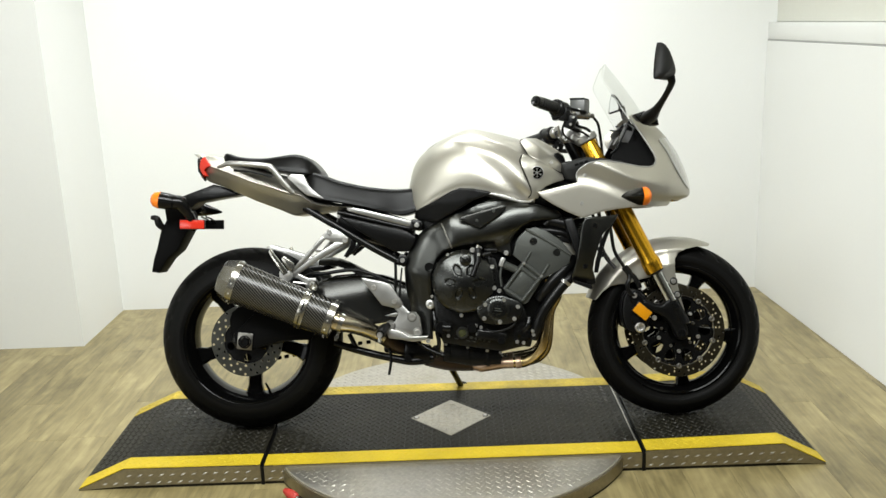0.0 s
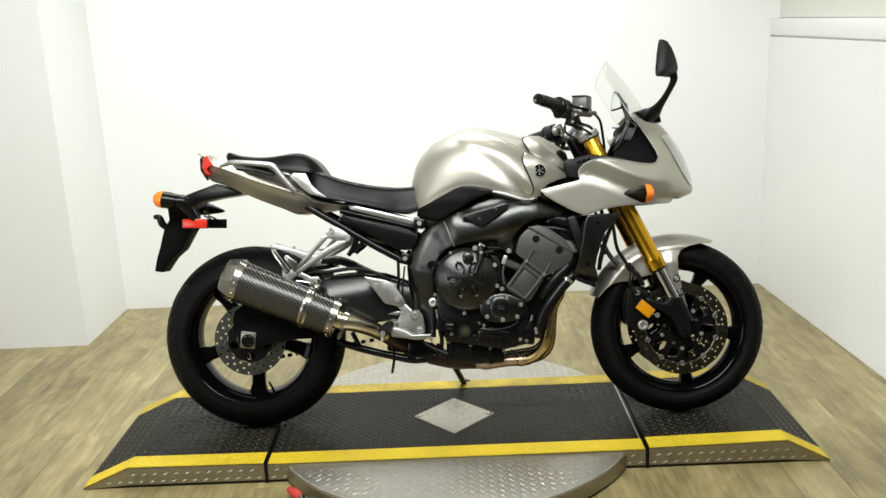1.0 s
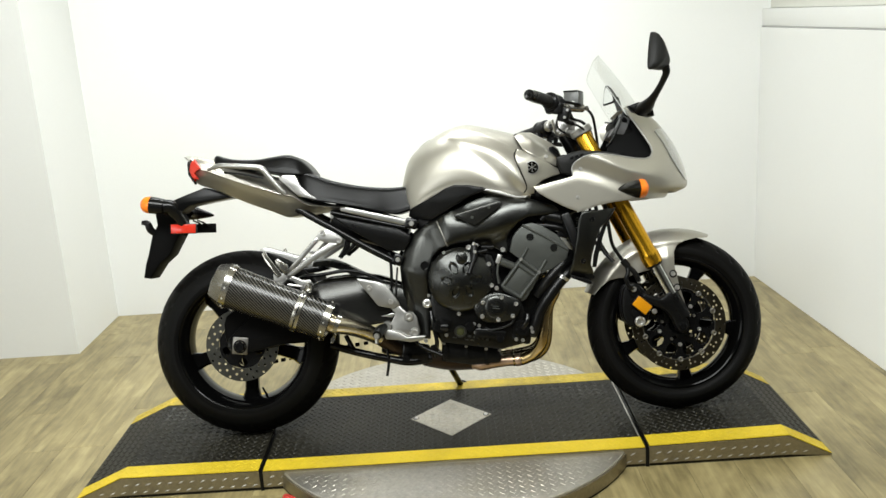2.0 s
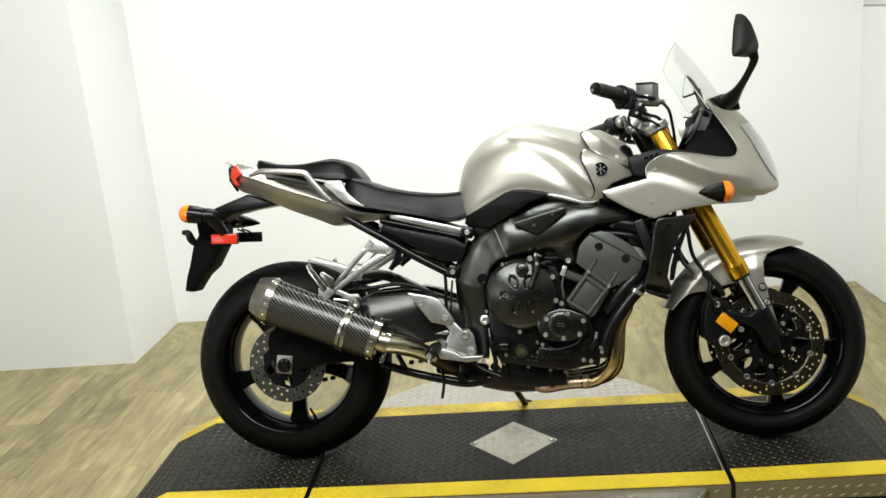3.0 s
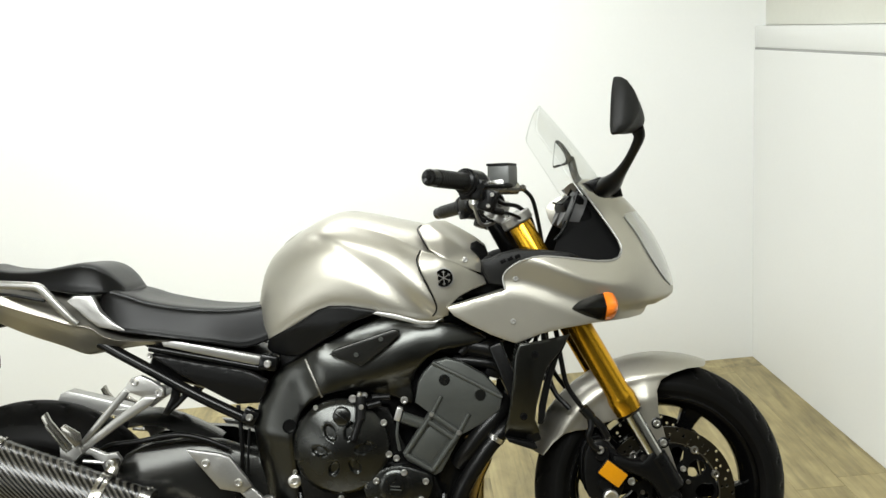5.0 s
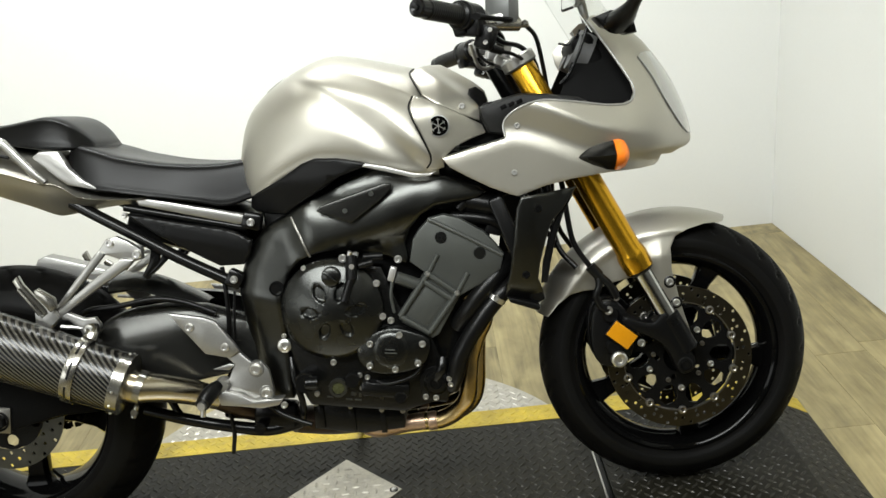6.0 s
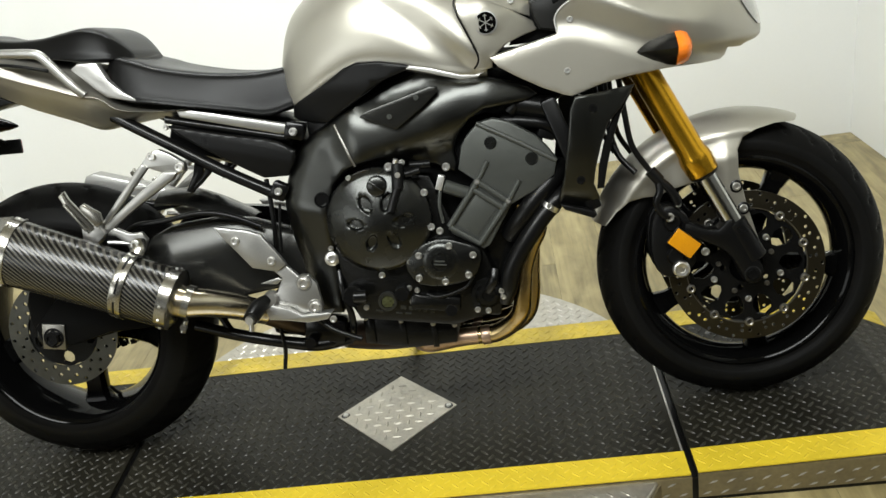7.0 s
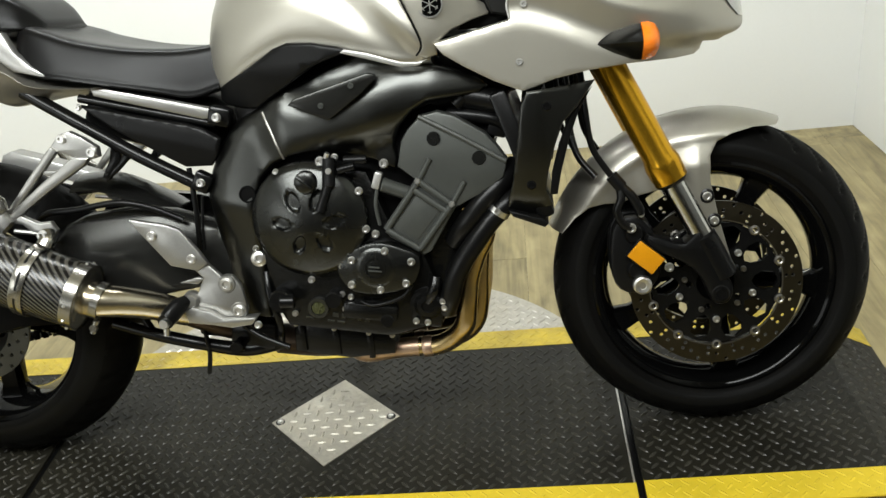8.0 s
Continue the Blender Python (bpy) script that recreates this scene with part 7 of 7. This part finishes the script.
bolts("cover_bolt", [(x, -0.173, z, r) for x, z, r in ((0.045, 0.602, 0.009), (0.071, 0.607, 0.007), (0.107, 0.545, 0.0075), (0.112, 0.476, 0.0075), (0.128, 0.466, 0.0075), (0.002, 0.390, 0.0065), (-0.036, 0.590, 0.0055), (-0.092, 0.455, 0.0055), (0.062, 0.412, 0.0075))], bolt_steel, clutch, -1, 0.007)
bm = bmesh.new()
rod(bm, (0.064, -0.185, 0.608), (0.060, -0.196, 0.560), 0.0115, seg=14)
tube(bm, [(0.060, -0.196, 0.565), (0.052, -0.202, 0.545), (0.042, -0.207, 0.520)], [0.009, 0.008, 0.009], 10)
rod(bm, (0.075, -0.18, 0.585), (0.105, -0.178, 0.59), 0.007, seg=10)
rod(bm, (0.085, -0.17, 0.60), (0.125, -0.165, 0.598), 0.008, seg=10)
part("cable_arm", bm, plastic, clutch, "black cable arm on the clutch cover")
bm = bmesh.new()
rod(bm, (0.064, -0.197, 0.588), (0.064, -0.203, 0.588), 0.0055, seg=10)
rod(bm, (0.06, -0.19, 0.609), (0.064, -0.192, 0.618), 0.005, seg=8)
part("cable_pin", bm, bolt_steel, clutch)

# smaller ignition cover with bolts
bm = bmesh.new()
slab(bm, [(0.054, 0.392), (0.055, 0.421), (0.078, 0.437), (0.104, 0.449), (0.136, 0.451), (0.172, 0.439), (0.203, 0.421), (0.199, 0.389), (0.178, 0.364), (0.126, 0.355), (0.078, 0.362)], -0.150, -0.180, 0.007, 2)
lathe(bm, [(1e-4, 0.0042), (0.026, 0.0036), (0.034, 0.002), (0.040, -0.003)], (0.122, -0.180, 0.406), (0, -1, 0), 36)
lathe(bm, [(0.0150, 0.0030), (0.0165, 0.0056), (0.0185, 0.0056), (0.020, 0.0030)], (0.122, -0.180, 0.406), (0, -1, 0), 24)
ign = part("ignition_cover", bm, engine_paint, bike, "smaller matt black engine cover")
bolts("cover_bolt", [(x, -0.181, z, 0.0072) for x, z in ((0.081, 0.423), (0.142, 0.436), (0.187, 0.413), (0.174, 0.374), (0.127, 0.365), (0.076, 0.378))], bolt_steel, ign, -1, 0.007)
bm = bmesh.new()
block(bm, (0.121, -0.1880, 0.409), (0.020, 0.002, 0.003), (0, 8, 0), 0.0005, 1)
block(bm, (0.122, -0.1880, 0.402), (0.024, 0.002, 0.003), (0, 8, 0), 0.0005, 1)
tagged(part("casting_marks", bm, engine_grey, ign, smooth=False), kind="stuff")

# cylinder block cover: grey casting with a ribbed window
bm = bmesh.new()
slab(bm, [(0.225, 0.665), (0.200, 0.642), (0.188, 0.624), (0.177, 0.580), (0.205, 0.556), (0.143, 0.472), (0.150, 0.455), (0.208, 0.418), (0.222, 0.424), (0.272, 0.500), (0.320, 0.522), (0.360, 0.548), (0.369, 0.578), (0.352, 0.604), (0.332, 0.628), (0.284, 0.660), (0.254, 0.670)], -0.130, -0.162, 0.005)
slab(bm, [(0.245, 0.520), (0.345, 0.590), (0.31, 0.64), (0.24, 0.645), (0.20, 0.60)], -0.132, 0.14, 0.01)
cyl = part("cylinder_cover", bm, engine_grey, bike, "dark grey cylinder block cover with raised ribs")
bm = bmesh.new()
for a, b in (((0.212, 0.553), (0.147, 0.471)), ((0.267, 0.508), (0.203, 0.431)), ((0.212, 0.553), (0.267, 0.508)), ((0.147, 0.471), (0.203, 0.431)), ((0.200, 0.540), (0.255, 0.497))):
    tube(bm, [(a[0], -0.165, a[1]), (b[0], -0.165, b[1])], 0.0062, 10)
for a, b in (((0.212, 0.553), (0.235, 0.590)), ((0.267, 0.508), (0.292, 0.546))):
    tube(bm, [(a[0], -0.1625, a[1]), (b[0], -0.1625, b[1])], [0.0055, 0.005], 10)
tube(bm, [(0.222, -0.163, 0.664), (0.290, -0.163, 0.624), (0.366, -0.162, 0.576)], 0.0045, 8)
part("ribs", bm, engine_grey, cyl, "raised ribs round a square window")
for x, z in ((0.245, 0.624), (0.320, 0.585)):
    part("round_boss", lathe(bmesh.new(), [(1e-4, 0.0035), (0.011, 0.0035), (0.0125, 0.0)], (x, -0.1615, z), (0, -1, 0), 20), engine_paint, cyl)
bm = bmesh.new()
slab(bm, [(0.208, 0.530), (0.160, 0.474), (0.200, 0.446), (0.246, 0.500)], -0.1605, -0.1635, 0.001)
part("window_pad", bm, engine_grey, cyl)
for x, z in ((0.211, 0.554), (0.267, 0.509)):
    part("rib_pin", lathe(bmesh.new(), [(1e-4, 0.003), (0.004, 0.003), (0.006, 0)], (x, -0.171, z), (0, -1, 0), 12), bolt_steel, cyl)
bm = bmesh.new()
block(bm, (0.140, -0.165, 0.560), (0.014, 0.016, 0.030), (0, 20, 0), 0.003)
plug = part("connector", bm, silver_light, bike, "white plug on a short hose")
bm = bmesh.new()
rod(bm, (0.145, -0.16, 0.552), (0.19, -0.15, 0.53), 0.013, seg=14)
tube(bm, [(0.138, -0.165, 0.545), (0.133, -0.168, 0.515), (0.136, -0.165, 0.48)], 0.0035, 8)
part("hose", bm, engine_grey, plug)

# dark mass behind: airbox, throttle bodies, radiator
bm = bmesh.new()
block(bm, (-0.28, 0, 0.69), (0.26, 0.19, 0.11), (0, 20, 0), 0.02)
part("battery_box", bm, plastic, bike, "black battery box under the seat")
bm = bmesh.new()
slab(bm, [(-0.12, 0.57), (0.08, 0.57), (0.10, 0.63), (0.35, 0.675), (0.42, 0.70), (0.40, 0.79), (0.25, 0.80), (0.0, 0.785), (-0.12, 0.735)], -0.11, 0.11, 0.02)
airbox = part("airbox", bm, plastic, bike, "black airbox behind the frame")
bm = bmesh.new()
rod(bm, (0.30, -0.125, 0.69), (0.375, -0.13, 0.672), 0.022, seg=16)
rod(bm, (0.285, -0.135, 0.675), (0.302, -0.137, 0.690), 0.012, seg=10)
part("intake_stub", bm, soft_black, airbox)
bm = bmesh.new()
tube(bm, [(0.27, -0.12, 0.66), (0.31, -0.13, 0.655), (0.36, -0.13, 0.64), (0.39, -0.12, 0.60)], 0.012, 10)
part("water_hose", bm, soft_black, airbox, "black hose")
bm = bmesh.new()
block(bm, (0.355, -0.12, 0.63), (0.034, 0.03, 0.03), (0, 20, 0), 0.004)
part("relay_box", bm, plastic, airbox)
bm = bmesh.new()
block(bm, (0.395, 0, 0.585), (0.030, 0.36, 0.23), (0, -18, 0), 0.006)
part("radiator", bm, soft_black, bike, "black radiator")
bm = bmesh.new()
slab(bm, [(-0.12, 0.58), (0.02, 0.62), (0.16, 0.655), (0.24, 0.68), (0.35, 0.63), (0.34, 0.59), (0.245, 0.46), (0.10, 0.45), (-0.10, 0.45)], -0.118, 0.118, 0.01)
part("cylinder_head", bm, liner_black, bike, "black cylinder head behind the frame")
bm = bmesh.new()
slab(bm, [(0.19, 0.53), (0.300, 0.530), (0.292, 0.470), (0.272, 0.400), (0.262, 0.300), (0.19, 0.290)], -0.128, 0.128, 0.012)
part("cylinder_block", bm, case_black, bike, "black cylinder block behind the header pipes")
bm = bmesh.new()
for i in range(24):
    z = 0.49 + 0.008 * i
    block(bm, (0.412 + (z - 0.585) * 0.325, 0, z), (0.004, 0.34, 0.002), (0, -18, 0), 0)
part("radiator_fins", bm, engine_grey, bike, smooth=False)
bm = bmesh.new()
tube(bm, [(0.385, -0.11, 0.520), (0.366, -0.140, 0.503), (0.345, -0.148, 0.484), (0.325, -0.152, 0.464), (0.302, -0.156, 0.436), (0.278, -0.158, 0.404), (0.259, -0.156, 0.371), (0.249, -0.152, 0.338), (0.236, -0.138, 0.306)], 0.0185, 18)
part("radiator_hose", bm, soft_black, bike, "black radiator hose")
bm = bmesh.new()
tube(bm, [(0.380, -0.110, 0.560), (0.352, -0.140, 0.535), (0.318, -0.150, 0.503), (0.286, -0.148, 0.466), (0.262, -0.130, 0.432)], 0.019, 16)
part("radiator_hose", bm, soft_black, bike, "black radiator hose")
bm = bmesh.new()
lathe(bm, [(0.0184, -0.005), (0.0202, -0.005), (0.0202, 0.005), (0.0184, 0.005)], (0.347, -0.1475, 0.486), (0.6, 0, 0.8), 20)
bolt(bm, (0.345, -0.167, 0.490), 0.006)
part("hose_clip", bm, bolt_steel, bike, "bright hose clip")
for s in (-1, 1):
    bm = bmesh.new()
    SH = [(0.398, 0.672), (0.409, 0.694), (0.455, 0.697), (0.522, 0.703), (0.490, 0.662), (0.466, 0.640), (0.451, 0.604), (0.437, 0.560), (0.431, 0.528), (0.440, 0.502), (0.443, 0.480), (0.420, 0.474), (0.392, 0.482), (0.364, 0.494), (0.366, 0.512), (0.376, 0.545), (0.388, 0.610)]
    panel(bm, SH, lambda x, z, s=s: s * (0.214 - 0.30 * max(0.0, x - 0.43) - 0.25 * max(0.0, 0.52 - z) - 0.15 * max(0, 0.40 - x) - 0.9 * max(0.0, 0.67 - z) ** 2), 0.006, 0.010, inward=-s, bead=0.003)
    shroud = part("radiator_shroud", bm, frame_paint, bike, "black radiator side shroud", angle=50)
    bm = bmesh.new()
    slab(bm, [(0.365, 0.496), (0.425, 0.478), (0.432, 0.468), (0.425, 0.462), (0.372, 0.484)], s * 0.10, s * 0.196, 0.004)
    slab(bm, [(0.516, 0.692), (0.492, 0.652), (0.474, 0.606), (0.459, 0.556), (0.450, 0.516), (0.437, 0.516), (0.443, 0.556), (0.457, 0.602), (0.472, 0.638), (0.488, 0.664)], s * 0.176, s * 0.186, 0.003)
    part("shroud_lip", bm, plastic, shroud)
    bolts("shroud_bolt", [(0.440, s * 0.212, 0.669, 0.0085), (0.407, s * 0.199, 0.538, 0.0085)], black_satin, shroud, s, 0.004)

# -- brake pedal, side stand, linkage --
bm = bmesh.new()
tube(bm, [(-0.150, -0.150, 0.310), (-0.120, -0.155, 0.285), (-0.085, -0.158, 0.268), (-0.06, -0.16, 0.258)], 0.0060, 10)
part("brake_pedal", bm, black_satin, bike, "black brake pedal")
bm = bmesh.new()
tube(bm, [(-0.246, -0.10, 0.300), (-0.240, -0.10, 0.240), (-0.248, -0.10, 0.190)], [0.004, 0.005, 0.0045], 8)
part("return_rod", bm, black_satin, bike, "thin black rod below the footrest")
bm = bmesh.new()
tube(bm, [(-0.43, -0.085, 0.300), (-0.34, -0.09, 0.272), (-0.25, -0.09, 0.248), (-0.17, -0.085, 0.232), (-0.10, -0.07, 0.238)], [0.012, 0.013, 0.013, 0.015, 0.016], 12)
block(bm, (-0.15, -0.07, 0.262), (0.09, 0.05, 0.055), (0, 10, 0), 0.008)
block(bm, (-0.20, 0, 0.30), (0.12, 0.16, 0.10), (0, 10, 0), 0.012)
tube(bm, [(-0.38, -0.08, 0.33), (-0.36, -0.085, 0.29), (-0.345, -0.09, 0.27)], 0.008, 10)
rod(bm, (-0.18, -0.10, 0.245), (-0.18, -0.118, 0.245), 0.013)
part("suspension_link", bm, black_satin, bike, "black suspension linkage under the swingarm")
bm = bmesh.new()
tube(bm, [(-0.215, -0.115, 0.60), (-0.212, -0.12, 0.55), (-0.214, -0.12, 0.49), (-0.222, -0.115, 0.43)], 0.005, 12)
tube(bm, [(-0.190, -0.135, 0.55), (-0.196, -0.14, 0.50), (-0.200, -0.14, 0.45)], 0.003, 8)
tube(bm, [(-0.545, -0.09, 0.515), (-0.50, -0.12, 0.536), (-0.44, -0.128, 0.540), (-0.36, -0.128, 0.548), (-0.30, -0.125, 0.535), (-0.24, -0.12, 0.505)], 0.0062, 10)
part("rear_brake_line", bm, soft_black, bike, "black hose along the swingarm")
bm = bmesh.new()
tube(bm, [(-0.10, 0.12, 0.245), (-0.06, 0.18, 0.19), (-0.018, 0.295, 0.092), (-0.010, 0.322, 0.068)], [0.013, 0.012, 0.011, 0.011], 12)
stand_foot = (-0.008, 0.326, 0.066)
rod(bm, (stand_foot[0] - 0.0, stand_foot[1] - 0.002, stand_foot[2] + 0.010), (stand_foot[0], stand_foot[1] + 0.003, stand_foot[2] - 0.002), 0.024, seg=18)
part("side_stand", bm, black_satin, bike, "black side stand")


# ---- floor planks, last ----
def plank_mesh(length, width):
    e = 0.0003
    v = [(-width / 2, 0, -0.002), (width / 2, 0, -0.002), (width / 2, length, -0.002), (-width / 2, length, -0.002),
         (-width / 2 + e, e, 0), (width / 2 - e, e, 0), (width / 2 - e, length - e, 0), (-width / 2 + e, length - e, 0)]
    f = [(4, 5, 6, 7), (0, 1, 5, 4), (1, 2, 6, 5), (2, 3, 7, 6), (3, 0, 4, 7)]
    me = bpy.data.meshes.new("plank")
    me.from_pydata(v, [], f)
    me.materials.append(plank_wood)
    return me


PW, PL, SEAM = 0.152, 0.914, 0.0006
full = plank_mesh(PL - SEAM, PW - SEAM)
dice = random.Random(7)
for i in range(-20, 13):
    shift = dice.random() * PL
    for j in range(-6, 3):
        y = j * PL + shift
        if y > BACK or y + PL < -5.2:
            continue
        ob = new("plank", full)
        ob.parent = floor
        ob.location = (i * PW, y, 0.0)
        if y + PL > BACK + 0.05:
            ob.scale = (1, (BACK + 0.05 - y) / PL, 1)
